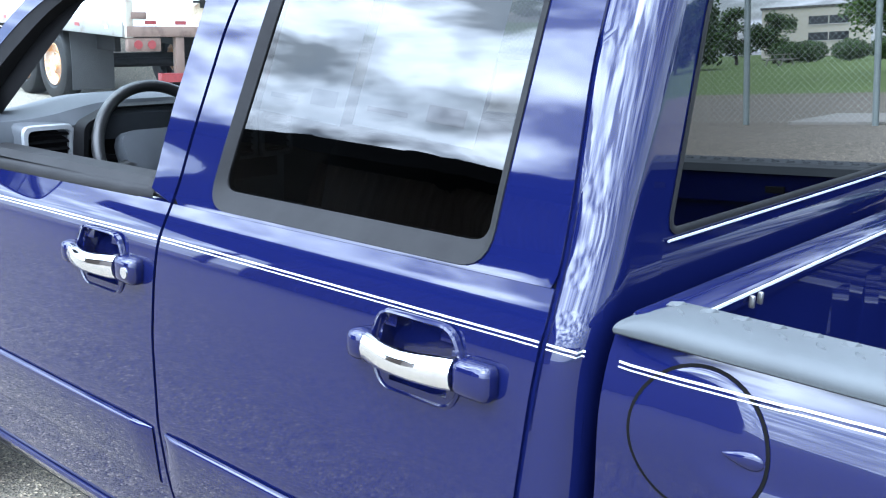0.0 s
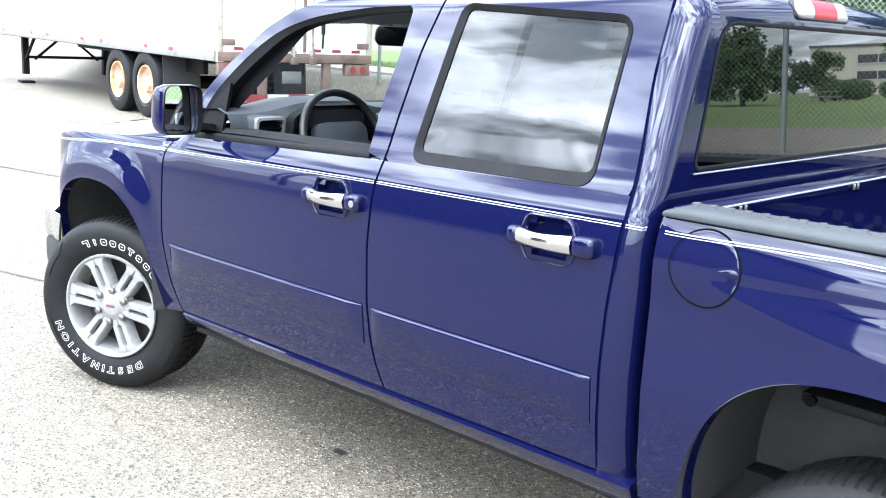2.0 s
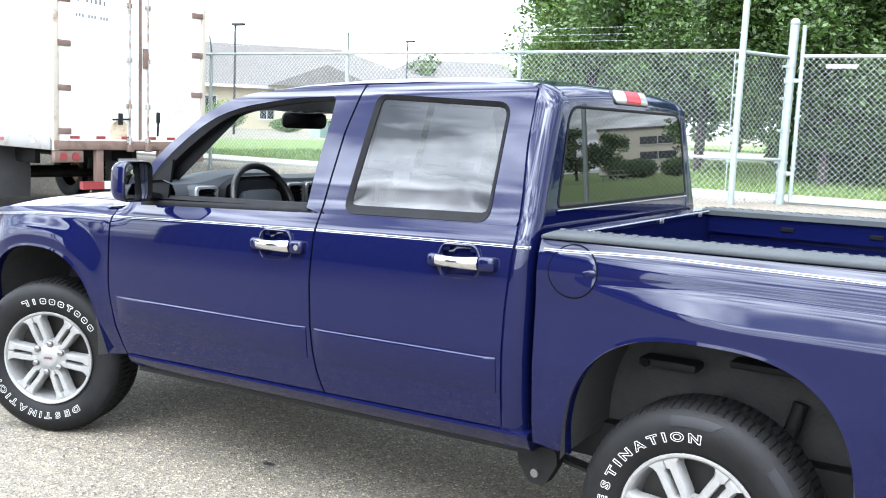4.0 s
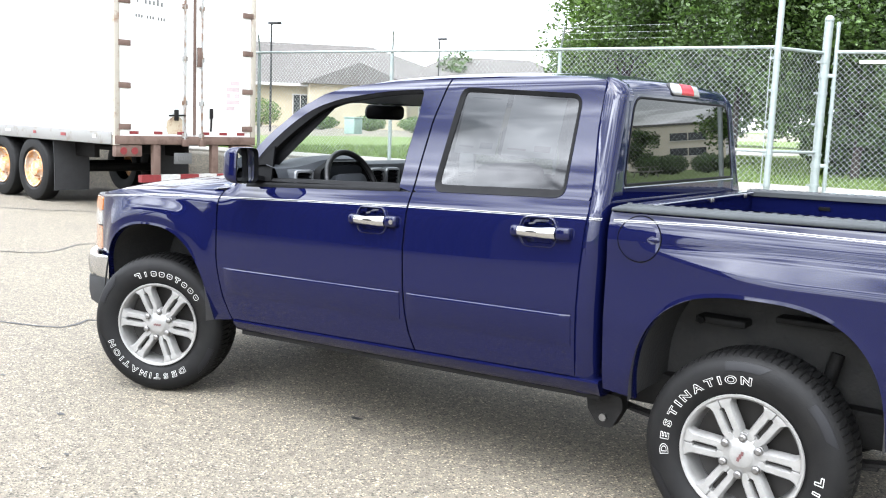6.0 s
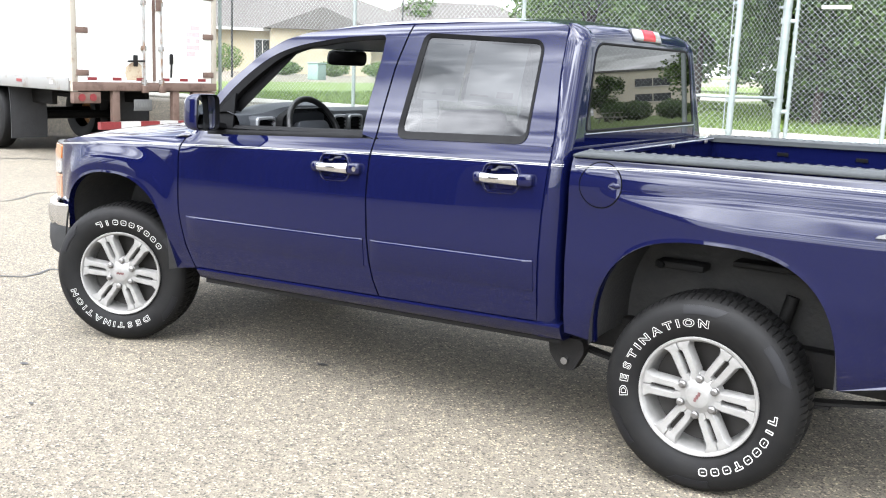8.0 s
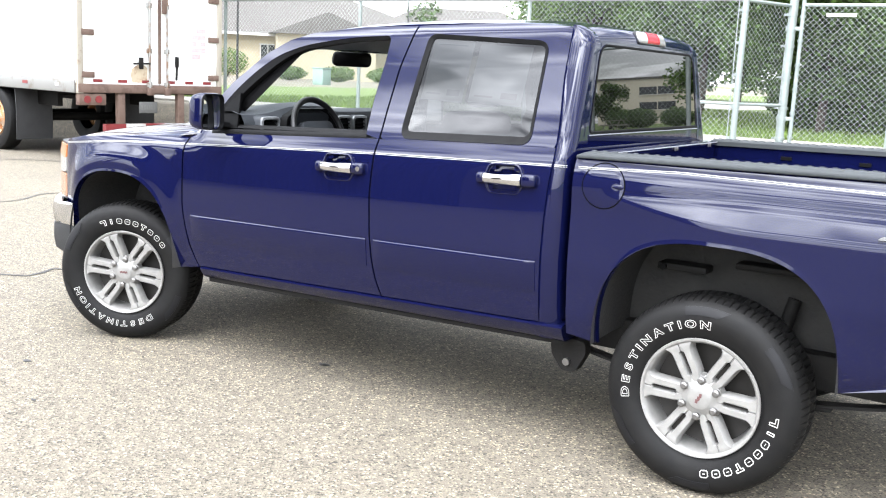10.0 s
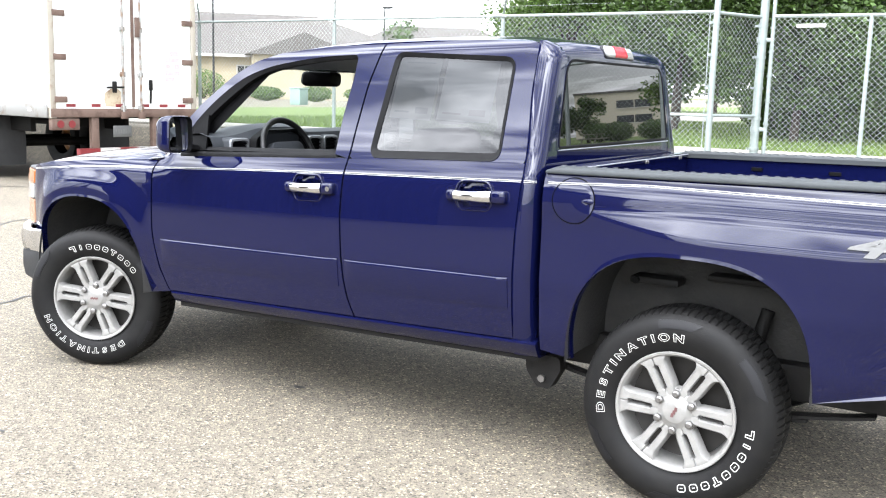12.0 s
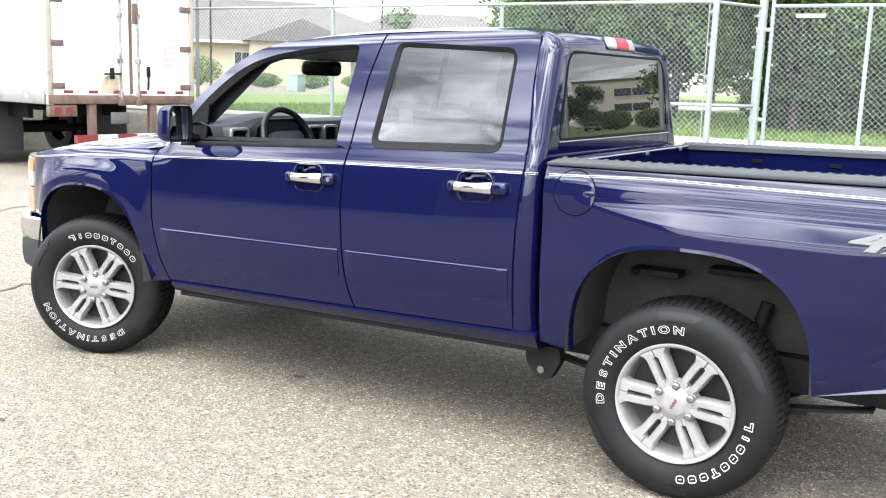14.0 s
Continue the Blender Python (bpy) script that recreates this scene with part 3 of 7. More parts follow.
def half(x, z):
    """Half the width of the body at a length and a height."""
    rake = 0.034 * (min(max(x, 0.0), 2.6) - 1.75)
    zz = z - rake
    if x > 2.60:
        w = np.interp(z, *BED_W)
        u = min(1.0, max(0.0, (x - 2.76) / 0.60))
        deep = 0.105 * math.sin(math.pi / 2 * u) * (1 - 0.7 * smooth01((x - 3.70) / 0.9)) + 1e-4
        w += 0.32 * deep * ramp01((1.102 + 0.020 * smooth01(u) - z) / deep, 0.16) - 0.013 * ramp01((1.125 - z) / 0.11, 0.2)
        w -= 0.11 * max(0.0, 0.93 - z) * smooth01((x - 3.62) / 0.4)
    else:
        w = np.interp(zz, *CAB_W)
    if x < 0.62:
        far = ((abs(x - 0.005) / 0.415) ** 2.5 + (max(z - 0.465, 0.0) / 0.465) ** 2.5) ** 0.4
        w += 0.030 * smooth01((1.40 - far) / 0.30) * smooth01((0.54 - x) / 0.34) * smooth01((z - 0.42) / 0.25) * smooth01((x + 0.52) / 0.22)
        w -= 9.0 * max(0.0, z - 1.075) ** 2 * smooth01((0.62 - x) / 0.2)
    if x < -0.22:
        w -= 0.75 * (-0.22 - x) ** 2 + 0.9 * max(0.0, -0.45 - x) ** 2
    return float(w)


def on_side(x, z, s=-1, off=0.0):
    return (x, s * (half(x, z) + off), z)


def gap_front(z):
    return float(np.interp(z, [.42, .47, .52, .61, .70, .81, 1.06, 1.2], [.60, .58, .555, .525, .505, .492, .490, .495]))


def gap_mid(z):
    return float(np.interp(z, [.45, .53, .60, .70, .78, .98, 1.20, 1.36, 1.54, 1.76], [1.75, 1.722, 1.70, 1.685, 1.68, 1.67, 1.68, 1.688, 1.70, 1.745]))


def gap_rear(z):
    return float(np.interp(z, [.50, .56, .97, 1.20, 1.36, 1.52, 1.76], [2.517, 2.52, 2.532, 2.548, 2.535, 2.512, 2.50]))


def belt(x):
    return 1.185 + 0.034 * (x - 0.6)


def roof_z(x):
    return float(np.interp(x, *ROOF))


def sill_z(x):
    return 0.43 + 0.020 * (x - 0.58)


def door_bottom(x):
    return 0.495 + 0.026 * (x - 0.58)


GAP = 0.0045
FLANGE = 0.03


def side_panel(name, rows, s, root, material, label="", flange=FLANGE, smooth=35, hole=None):
    bm = bmesh.new()
    bm_grid(bm, rows)
    if hole:
        hx, hz = hole
        bmesh.ops.delete(bm, geom=[f for f in bm.faces if ((f.calc_center_median().x - hx) / 0.078) ** 2 + ((f.calc_center_median().z - hz) / 0.050) ** 2 < 1], context="FACES")
    flip_to(bm, (0, s, 0))
    if flange:
        bm_flange(bm, (0, -s * flange, 0))
    return part(name, bm, material, root, label, smooth)


def door_lower(xf, xr, s, nu=70, nv=44):
    rows = []
    for j in range(nv + 1):
        v = j / nv
        row = []
        for i in range(nu + 1):
            u = i / nu
            xm = 0.5 * (xf(0.8) + xr(0.8)) + (u - 0.5) * (xr(0.8) - xf(0.8))
            z = door_bottom(xm) + v * (belt(xm) - door_bottom(xm))
            x = xf(z) + GAP + u * (xr(z) - xf(z) - 2 * GAP)
            row.append(on_side(x, z, s))
        rows.append(row)
    return rows


WIN_F = [(0.640, 1.206), (0.700, 1.335), (0.818, 1.462), (0.954, 1.560), (1.095, 1.613), (1.246, 1.642), (1.419, 1.664), (1.592, 1.674)]
WIN_F_REAR = [(1.592, 1.674), (1.610, 1.660), (1.614, 1.565), (1.602, 1.391), (1.602, 1.238)]


def upper_front(s):
    """The frame of the front door's window: one strip from the mirror over the top and down to the belt."""
    outer = np.vstack([resample([(0.50, 1.190), (0.60, 1.300), (0.714, 1.430), (0.89, 1.577), (1.012, 1.642), (1.15, 1.680), (1.45, 1.714), (gap_mid(1.722) - GAP, 1.722)], 46),
                       resample([(gap_mid(z) - GAP, z) for z in np.linspace(1.715, belt(1.68), 14)], 50)])
    inner = np.vstack([resample(smooth_line(WIN_F, 60), 46), resample(WIN_F_REAR, 50)])
    return strip_rows(outer, inner, s)


def strip_rows(outer, inner, s, rows=9, off=0.0):
    out = []
    for k in range(rows + 1):
        t = k / rows
        out.append([on_side(*(o * (1 - t) + i * t), s, off) for o, i in zip(outer, inner)])
    return out


def even_outline(outline, n):
    """A closed outline cut into n even steps."""
    return [tuple(q) for q in resample(list(outline) + [outline[0]], n + 1)[:-1]]


WIN_R = even_outline(rounded([(1.785, 1.232), (2.425, 1.252), (2.412, 1.668), (1.815, 1.688)], [0.05, 0.05, 0.06, 0.045], 9), 150)


def ring_by_angle(inner, outer_poly):
    """For each point of a closed inner outline, the point of the outer outline in the same direction."""
    c = np.mean(np.array(inner), 0)
    out = []
    m = len(outer_poly)
    for p in inner:
        d = np.array(p) - c
        best = None
        for k in range(m):
            a, b = np.array(outer_poly[k], float), np.array(outer_poly[(k + 1) % m], float)
            den = d[0] * (b - a)[1] - d[1] * (b - a)[0]
            if abs(den) < 1e-9:
                continue
            t = ((a - c)[0] * (b - a)[1] - (a - c)[1] * (b - a)[0]) / den
            u = ((a - c)[0] * d[1] - (a - c)[1] * d[0]) / den
            if t > 0 and -1e-6 <= u <= 1 + 1e-6 and (best is None or t < best):
                best = t
        out.append(c + d * best)
    return np.array(out)


def inset(outline, d):
    """A closed outline moved inwards by d."""
    p = np.array(outline, float)
    n = len(p)
    area = sum(p[i][0] * p[(i + 1) % n][1] - p[(i + 1) % n][0] * p[i][1] for i in range(n))
    sg = 1 if area > 0 else -1
    out = []
    for i in range(n):
        t = p[(i + 1) % n] - p[i - 1]
        t = t / max(np.linalg.norm(t), 1e-9)
        out.append(p[i] + sg * d * np.array((-t[1], t[0])))
    return np.array(out)


def closed_panel(name, outer, inner, s, root, material, offo=0.0, offi=0.0, rows=3, flange=0.0, label="", smooth=35):
    bm = bmesh.new()
    rr = []
    for k in range(rows + 1):
        t = k / rows
        rr.append([on_side(*(np.array(o) * (1 - t) + np.array(i) * t), s, offo * (1 - t) + offi * t) for o, i in zip(outer, inner)])
    bm_grid(bm, rr, closed=True)
    flip_to(bm, (0, s, 0))
    if flange:
        bm_flange(bm, (0, -s * flange, 0))
    return part(name, bm, material, root, label, smooth)


def glass_pane(name, outline, s, root, material, off=-0.016, label=""):
    """A curved pane filling an outline: rings shrinking to the middle."""
    c = np.mean(np.array(outline), 0)
    bm = bmesh.new()
    rr = [[on_side(*(c + (np.array(p) - c) * k), s, off) for p in outline] for k in (1.0, 0.8, 0.6, 0.4, 0.2, 0.02)]
    vr = bm_grid(bm, rr, closed=True)
    bm.faces.new(vr[-1])
    flip_to(bm, (0, s, 0))
    ob = part(name, bm, material, root, label, 60)
    ob.visible_shadow = False
    return ob


def arch(xc, a, zb, h, n=2.5, count=76):
    out = []
    for t in np.linspace(math.pi, 0, count):
        c, sn = math.cos(t), math.sin(t)
        out.append((xc + a * math.copysign(abs(c) ** (2 / n), c), zb + h * abs(sn) ** (2 / n)))
    return out


F_ARCH = arch(0.005, 0.415, 0.465, 0.465, 2.5, 130)
R_ARCH = arch(3.22, 0.452, 0.50, 0.455, 2.7, 130)


def star_outer(inner, centre, poly):
    c = np.array(centre, float)
    out = []
    for p in inner:
        d = np.array(p) - c
        best = None
        for a, b in zip(poly, poly[1:]):
            a, b = np.array(a, float), np.array(b, float)
            den = d[0] * (b - a)[1] - d[1] * (b - a)[0]
            if abs(den) < 1e-9:
                continue
            t = ((a - c)[0] * (b - a)[1] - (a - c)[1] * (b - a)[0]) / den
            u = ((a - c)[0] * d[1] - (a - c)[1] * d[0]) / den
            if t > 0 and -1e-4 <= u <= 1 + 1e-4 and (best is None or t < best):
                best = t
        out.append(c + d * (best or 1.0))
    return np.array(out)


def handle(s, x, z, root, keyed):
    """A pull handle: recessed cup in a body-coloured surround, chrome bar, end cap with a lock."""
    y = half(x, z)
    turn = Matrix.Rotation(radians(-1.5), 3, "Y")

    def put(bm):
        bmesh.ops.transform(bm, matrix=Matrix.Translation((x, s * y, z)) @ turn.to_4x4(), verts=bm.verts)
    # raised surround with a dark cup
    o = rounded([(-.072, -.062), (.072, -.062), (.098, -.004), (.072, .062), (-.072, .062), (-.098, -.004)], 0.035, 5)
    bm = bmesh.new()
    spec = ((1.0, 0.003), (0.985, -0.005), (0.94, -0.007), (0.90, -0.004), (0.86, 0.010), (0.76, 0.028), (0.45, 0.032), (0.02, 0.032))
    vr = bm_grid(bm, [[(px * k, -s * d, pz * k) for px, pz in o] for k, d in spec], closed=True)
    bm.faces.new(vr[-1])
    flip_to(bm, (0, s, 0))
    for f in bm.faces:
        f.material_index = 1 if max(abs(v.co.y) for v in f.verts) > 0.027 else 0
    put(bm)
    cup = part("handle_cup", bm, [PAINT, PAINT], root, "dark recessed cup in a blue surround", 45)
    # chrome bar
    bm = bmesh.new()
    rows = []
    for k in range(15):
        t = k / 14
        px = -0.085 + 0.17 * t
        out_ = 0.016 + 0.018 * math.sin(math.pi * t)
        hh = 0.0205 + 0.0030 * t + 0.0012 * math.cos(2 * math.pi * t)
        rows.append([(px, s * (out_ + 0.016 * math.cos(a) - 0.002), hh * math.sin(a)) for a in np.linspace(0, 2 * math.pi, 12, endpoint=False)])
    vr = bm_grid(bm, rows, closed=True)
    bm.faces.new(vr[0]); bm.faces.new(vr[-1])
    bmesh.ops.recalc_face_normals(bm, faces=bm.faces[:])
    put(bm)
    part("handle_bar", bm, CHROME, root, "chrome pull bar", 50)
    for name, a, b, hgt in (("handle_end", 0.083, 0.150, 0.052), ("handle_pivot", -0.122, -0.083, 0.046)):
        bm = bmesh.new()
        bm_box(bm, ((a + b) / 2, s * 0.010, 0), (b - a, 0.036, hgt), bevel=0.014, seg=3)
        put(bm)
        cap = part(name, bm, PAINT, root, "", 50)
        if keyed and name == "handle_end":
            bm = bmesh.new()
            bm_tube(bm, [(0.128, s * 0.026, 0), (0.128, s * 0.0305, 0)], 0.011, 14)
            put(bm)
            part("door_lock", bm, CHROME, root, "round chrome lock cylinder", 50)


def build_stripe(root, s):
    """Two thin lines laid on the paint, broken at the panel gaps."""
    for name, a, b in (("fender_pinstripe", -0.50, gap_front(1.1) - 0.006), ("door_pinstripe", gap_front(1.1) + 0.006, gap_mid(1.16) - 0.006),
                       ("rear_door_pinstripe", gap_mid(1.16) + 0.006, gap_rear(1.19) - 0.006), ("pillar_pinstripe", gap_rear(1.19) + 0.006, 2.604),
                       ("bed_pinstripe", 2.652, 4.28)):
        bm = bmesh.new()
        for lo, hi in ((0.0, 0.0019), (0.0054, 0.0082)):
            pr = []
            for dz in (lo, hi):
                row = []
                for x in np.linspace(a, b, 90):
                    z = float(np.interp(x, [-.55, .0, .49, 1.05, 1.71, 2.53, 2.72, 3.05, 3.9, 4.4], [1.035, 1.085, 1.107, 1.132, 1.157, 1.180, 1.184, 1.197, 1.191, 1.189]))
                    row.append(on_side(x, z + dz, s, 0.0008 if not 2.66 < x < 2.87 else 0.0034))
                pr.append(row)
            bm_grid(bm, pr)
        flip_to(bm, (0, s, 0))
        part(name, bm, STRIPE, root, "two pale pinstripes")


def build_doors(root, s):
    # front door
    d = side_panel("front_door", door_lower(gap_front, gap_mid, s), s, root, PAINT, "blue front door with its window rolled down", hole=(1.490, 1.085))
    side_panel("window_frame", upper_front(s), s, d, PAINT)
    outer = np.vstack([smooth_line(WIN_F, 60), resample(WIN_F_REAR, 24)[1:], resample([(1.602, 1.238), (0.640, 1.206)], 40)[1:-1]])
    thin, wide, slim = inset(outer, 0.014), inset(outer, 0.036), inset(outer, 0.017)
    thick = np.array([a + (b - a) * smooth01((p[0] - 0.85) / 0.25) for p, a, b in zip(outer, wide, slim)])
    inn = np.array([a + (b - a) * smooth01((p[1] - 1.22) / 0.05) * smooth01((1.60 - p[0]) / 0.04) for p, a, b in zip(outer, thin, thick)])
    closed_panel("window_seal", outer, inn, s, d, SEAL, -0.002, -0.016, 4, 0.055, "dark rubber window channel")
    # belt seal: a thick moulding along the sill of the window
    bm = bmesh.new()
    rows = []
    for x in np.linspace(0.66, 1.606, 24):
        z = belt(x) - 0.004 + 0.012 * (x - 0.7)
        y = half(x, z)
        y -= 0.008 * smooth01((x - 1.57) / 0.03)
        rows.append([(x, s * (y + q), z + r) for q, r in ((-.004, -.016), (.0025, -.012), (.004, -.004), (.001, .008), (-.006, .015), (-.030, .017))])
    bm_grid(bm, rows)
    flip_to(bm, (0, s, 0.5))
    part("belt_seal", bm, SEAL, d, "dark rubber belt moulding", 60)
    handle(s, 1.490, 1.085, d, True)
    # rear door
    r = side_panel("rear_door", door_lower(gap_mid, gap_rear, s), s, root, PAINT, "blue rear door with a tinted window", hole=(2.340, 1.113))
    oo = [(gap_mid(z) + GAP, z) for z in np.linspace(belt(1.69), 1.70, 12)]
    poly = [*oo, (gap_mid(1.735) + GAP, 1.728), (2.0, 1.738), (2.25, 1.738), (gap_rear(1.73) - GAP, 1.728)] + [(gap_rear(z) - GAP, z) for z in np.linspace(1.70, belt(2.545), 12)]
    ring = ring_by_angle(WIN_R, poly)
    closed_panel("window_frame", ring, WIN_R, s, r, PAINT, 0, 0, 12, 0.03)
    foot = [(x, z + 0.012 * smooth01((1.33 - z) / 0.06)) for x, z in inset(WIN_R, 0.019)]
    closed_panel("window_seal", WIN_R, foot, s, r, SEAL, 0.003, -0.010, 5, 0.014, "dark rubber window surround")
    glass_pane("window_glass", inset(WIN_R, 0.017), s, r, TINTED if s < 0 else PRIVACY, -0.013, "dark tinted privacy glass")
    handle(s, 2.340, 1.113, r, False)
    # body-coloured rubbing strips
    for name, par, a, b in (("rubbing_strip", d, 0.55, 1.658), ("rubbing_strip", r, 1.70, 2.503)):
        bm = bmesh.new()
        rows = []
        for i, x in enumerate(np.linspace(a, b, 30)):
            zt = 0.760 + 0.0205 * (x - 0.55)
            end = min(1.0, min(i, 29 - i) / 1.0)
            rows.append([on_side(x, zt + dz, s, off * end + 0.0028) for dz, off in ((0.0, 0.0), (-.0012, .0040), (-.0032, .0068), (-.0062, .0085), (-.014, .0095), (-.060, .0075), (-.110, .003), (-.128, 0))])
        bm_grid(bm, rows)
        flip_to(bm, (0, s, 0))
        part(name, bm, PAINT, par, "body-coloured rubbing strip with a bright upper edge", 75)


def build_sides(root, s):
    # front fender round its arch
    poly = [(-0.62, 0.40), (-0.60, 0.72), (-0.565, 0.86), (-0.50, 1.06), (-0.30, 1.095), (0.0, 1.118), (0.25, 1.132), (0.486, 1.145), (0.484, 1.06), (0.486, 0.81), (0.505, 0.68), (0.52, 0.60), (0.572, 0.47), (0.590, 0.445)]
    inner = [(x, z) for x, z in F_ARCH]
    outer = star_outer(inner, (0.005, 0.40), poly)
    rows = []
    for k in range(80):
        t = k / 79
        off = 0.0015 * max(0.0, 1 - t * 16)
        rows.append([on_side(*(np.array(i) * (1 - t) + o * t), s, off) for i, o in zip(inner, outer)])
    side_panel("front_fender", rows, s, root, PAINT, "blue front fender with a flared arch", 0.035)
    # near-black strips paint the shade inside the door gaps
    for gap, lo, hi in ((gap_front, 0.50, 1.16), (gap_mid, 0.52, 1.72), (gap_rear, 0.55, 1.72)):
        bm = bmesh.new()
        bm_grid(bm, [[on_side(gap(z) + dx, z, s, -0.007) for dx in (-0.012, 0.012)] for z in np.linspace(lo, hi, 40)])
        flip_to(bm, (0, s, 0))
        part("gap_shade", bm, GAPBLACK, root, "", 40)
    # sill below the doors
    rows = []
    for dz, off in ((0.0, -0.020), (0.010, -0.002), (0.028, 0.004), (0.044, 0.010), (0.054, 0.012), (0.060, 0.008), (0.063, -0.006)):
        rows.append([on_side(x, sill_z(x) + dz * (door_bottom(x) - sill_z(x)) / 0.066, s, off) for x in np.linspace(0.585, 2.62, 40)])
    side_panel("rocker_sill", rows, s, root, PAINT, "blue sill under the doors", 0.10)
    bm = bmesh.new()
    bm_grid(bm, [[(x, s * (half(x, 0.47) - dy), sill_z(x) + dz) for x in np.linspace(0.60, 2.60, 30)] for dy, dz in ((0.034, 0.012), (0.034, -0.020), (0.038, -0.020), (0.038, 0.012))])
    flip_to(bm, (0, s, 0))
    part("sill_seam", bm, CHASSIS, root, "dark welded seam under the sill", 30)
    # the cab's rear corner, from the rear door round to the rear window
    rows = []
    for z in np.linspace(0.475, 1.735, 56):
        xr, w = gap_rear(z) + GAP, half(min(gap_rear(z) + GAP, 2.6), z)
        if z < door_bottom(2.52) + 0.004:
            xr = 2.517
        xb = cab_back(z)
        yg = float(np.interp(z, [1.30, 1.67], [0.668, 0.565])) + 0.004
        rows.append([(x, s * y, z) for x, y in corner_curve(xr, w, xb, yg)])
    bm = bmesh.new()
    bm_grid(bm, rows)
    flip_to(bm, (0.3, s, 0))
    bm_flange(bm, (-0.02, -s * 0.012, 0))
    part("cab_corner", bm, PAINT, root, "", 40)
    # bed side round its arch
    poly = [(2.636, 0.40), (2.636, 1.220), (3.0, 1.224), (3.6, 1.232), (4.30, 1.240), (4.33, 1.0), (4.33, 0.60), (3.95, 0.545), (3.67, 0.52), (3.667, 0.44)]
    inner = [(x, z) for x, z in R_ARCH]
    outer = star_outer(inner, (3.22, 0.44), poly)
    rows = []
    for k in range(65):
        t = k / 64
        off = 0.0015 * max(0.0, 1 - t * 20)
        rows.append([on_side(*(np.array(i) * (1 - t) + o * t), s, off) for i, o in zip(inner, outer)])
    bed = side_panel("bed_side", rows, s, root, PAINT, "blue bed side with a flared arch and a fuel door", 0.03)
    # wheel wells
    for xc, line in ((0.005, F_ARCH), (3.22, R_ARCH)):
        bm = bmesh.new()
        rr = []
        for y, k in ((0.874, 1.002), (0.80, 1.03), (0.62, 1.05), (0.42, 1.05), (0.40, 0.85), (0.39, 0.4), (0.385, 0.02)):
            rr.append([(xc + (x - xc) * k, s * y, 0.44 + (z - 0.44) * k) for x, z in line])
        bm_grid(bm, rr)
        flip_to(bm, (0, 0, -1))
        part("wheel_liner", bm, LINER, root, "dark dusty plastic wheel liner", 40)
    # fuel door, only on the driver's side
    if s < 0:
        o = [(2.765 + 0.0885 * math.cos(a), 1.125 + 0.0885 * math.sin(a)) for a in np.linspace(0, 2 * math.pi, 48, endpoint=False)]
        # a near-black ring laid on the side paints the shade of a recessed gap
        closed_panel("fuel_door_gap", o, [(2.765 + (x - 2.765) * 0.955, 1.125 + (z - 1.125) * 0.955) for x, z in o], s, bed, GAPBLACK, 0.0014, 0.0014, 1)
        bm = bmesh.new()
        rr = [[on_side(2.765 + (x - 2.765) * k, 1.125 + (z - 1.125) * k, s, d) for x, z in o] for k, d in ((0.957, 0.0004), (0.95, 0.0022), (0.90, 0.0026), (0.75, 0.0026), (0.6, 0.0026), (0.45, 0.0026), (0.3, 0.0026), (0.15, 0.0026), (0.02, 0.0026))]
        vr = bm_grid(bm, rr, closed=True)
        bm.faces.new(vr[-1])
        # finger notch
        for v in bm.verts:
            dx, dz = v.co.x - 2.835, v.co.z - 1.125
            v.co.y += 0.0015 * math.exp(-(dx / 0.022) ** 2 - (dz / 0.013) ** 2)
        flip_to(bm, (0, s, 0))
        part("fuel_door", bm, PAINT, bed, "round blue fuel door with a finger notch", 40)
        bm = bmesh.new()
        bmesh.ops.create_uvsphere(bm, u_segments=20, v_segments=12, radius=1.0)
        for v in bm.verts:
            # a drop that swells towards the rim of the door
            swell = 0.62 + 0.38 * v.co.x
            v.co = (2.823 + 0.025 * v.co.x, -half(2.823, 1.127) - 0.0022 + 0.0048 * v.co.y, 1.127 + 0.0145 * v.co.z * swell)
        part("fuel_door_notch", bm, PAINT, bed, "", 50)
        # badge
        cu = bpy.data.curves.new("badge_letters", "FONT")
        cu.body, cu.size, cu.extrude, cu.shear = "4X4", 0.125, 0.004, 0.35
        cu.space_character, cu.offset = 1.05, 0.003
        ob = new("badge", cu)
        bpy.context.view_layer.update()
        me = bpy.data.meshes.new_from_object(ob.evaluated_get(bpy.context.evaluated_depsgraph_get()))
        bpy.data.objects.remove(ob)
        me.materials.clear(); me.materials.append(BADGE)
        b = new("badge", me)
        b.parent = bed
        b["label"] = "silver 4X4 badge"
        lean = math.atan2(half(3.86, 1.035) - half(3.86, 1.125), 0.09)
        swing = math.atan2(half(3.76, 1.08) - half(3.98, 1.08), 0.22)
        b.matrix_basis = Matrix.Translation((3.735, -half(3.76, 1.028) - 0.004, 1.028)) @ Matrix.Rotation(swing, 4, "Z") @ Matrix.Rotation(radians(90) - lean, 4, "X") @ Matrix.Diagonal((1.95, 0.82, 1, 1))


def cab_back(z):
    return float(np.interp(z, [0.4, 1.26, 1.308, 1.67, 1.70, 1.72, 1.74], [2.602, 2.606, 2.603, 2.584, 2.570, 2.545, 2.50]))


def back_glass(z):
    return 2.603 - 0.052 * (z - 1.308)


def corner_curve(x0, w, xb, yg, n=26):
    """From the side of the cab (x0, w) round a soft corner to the back (xb, yg)."""
    r = min(0.060, max(xb - x0, 0.02))
    pts = [(x0, w)]
    for a in np.linspace(0, math.pi / 2 - 1e-6, n):
        pts.append((xb - r + r * math.sin(a) ** 0.85, w - 0.003 - 0.058 + 0.058 * math.cos(a) ** 0.85))
    pts.append((xb, yg))
    return pts


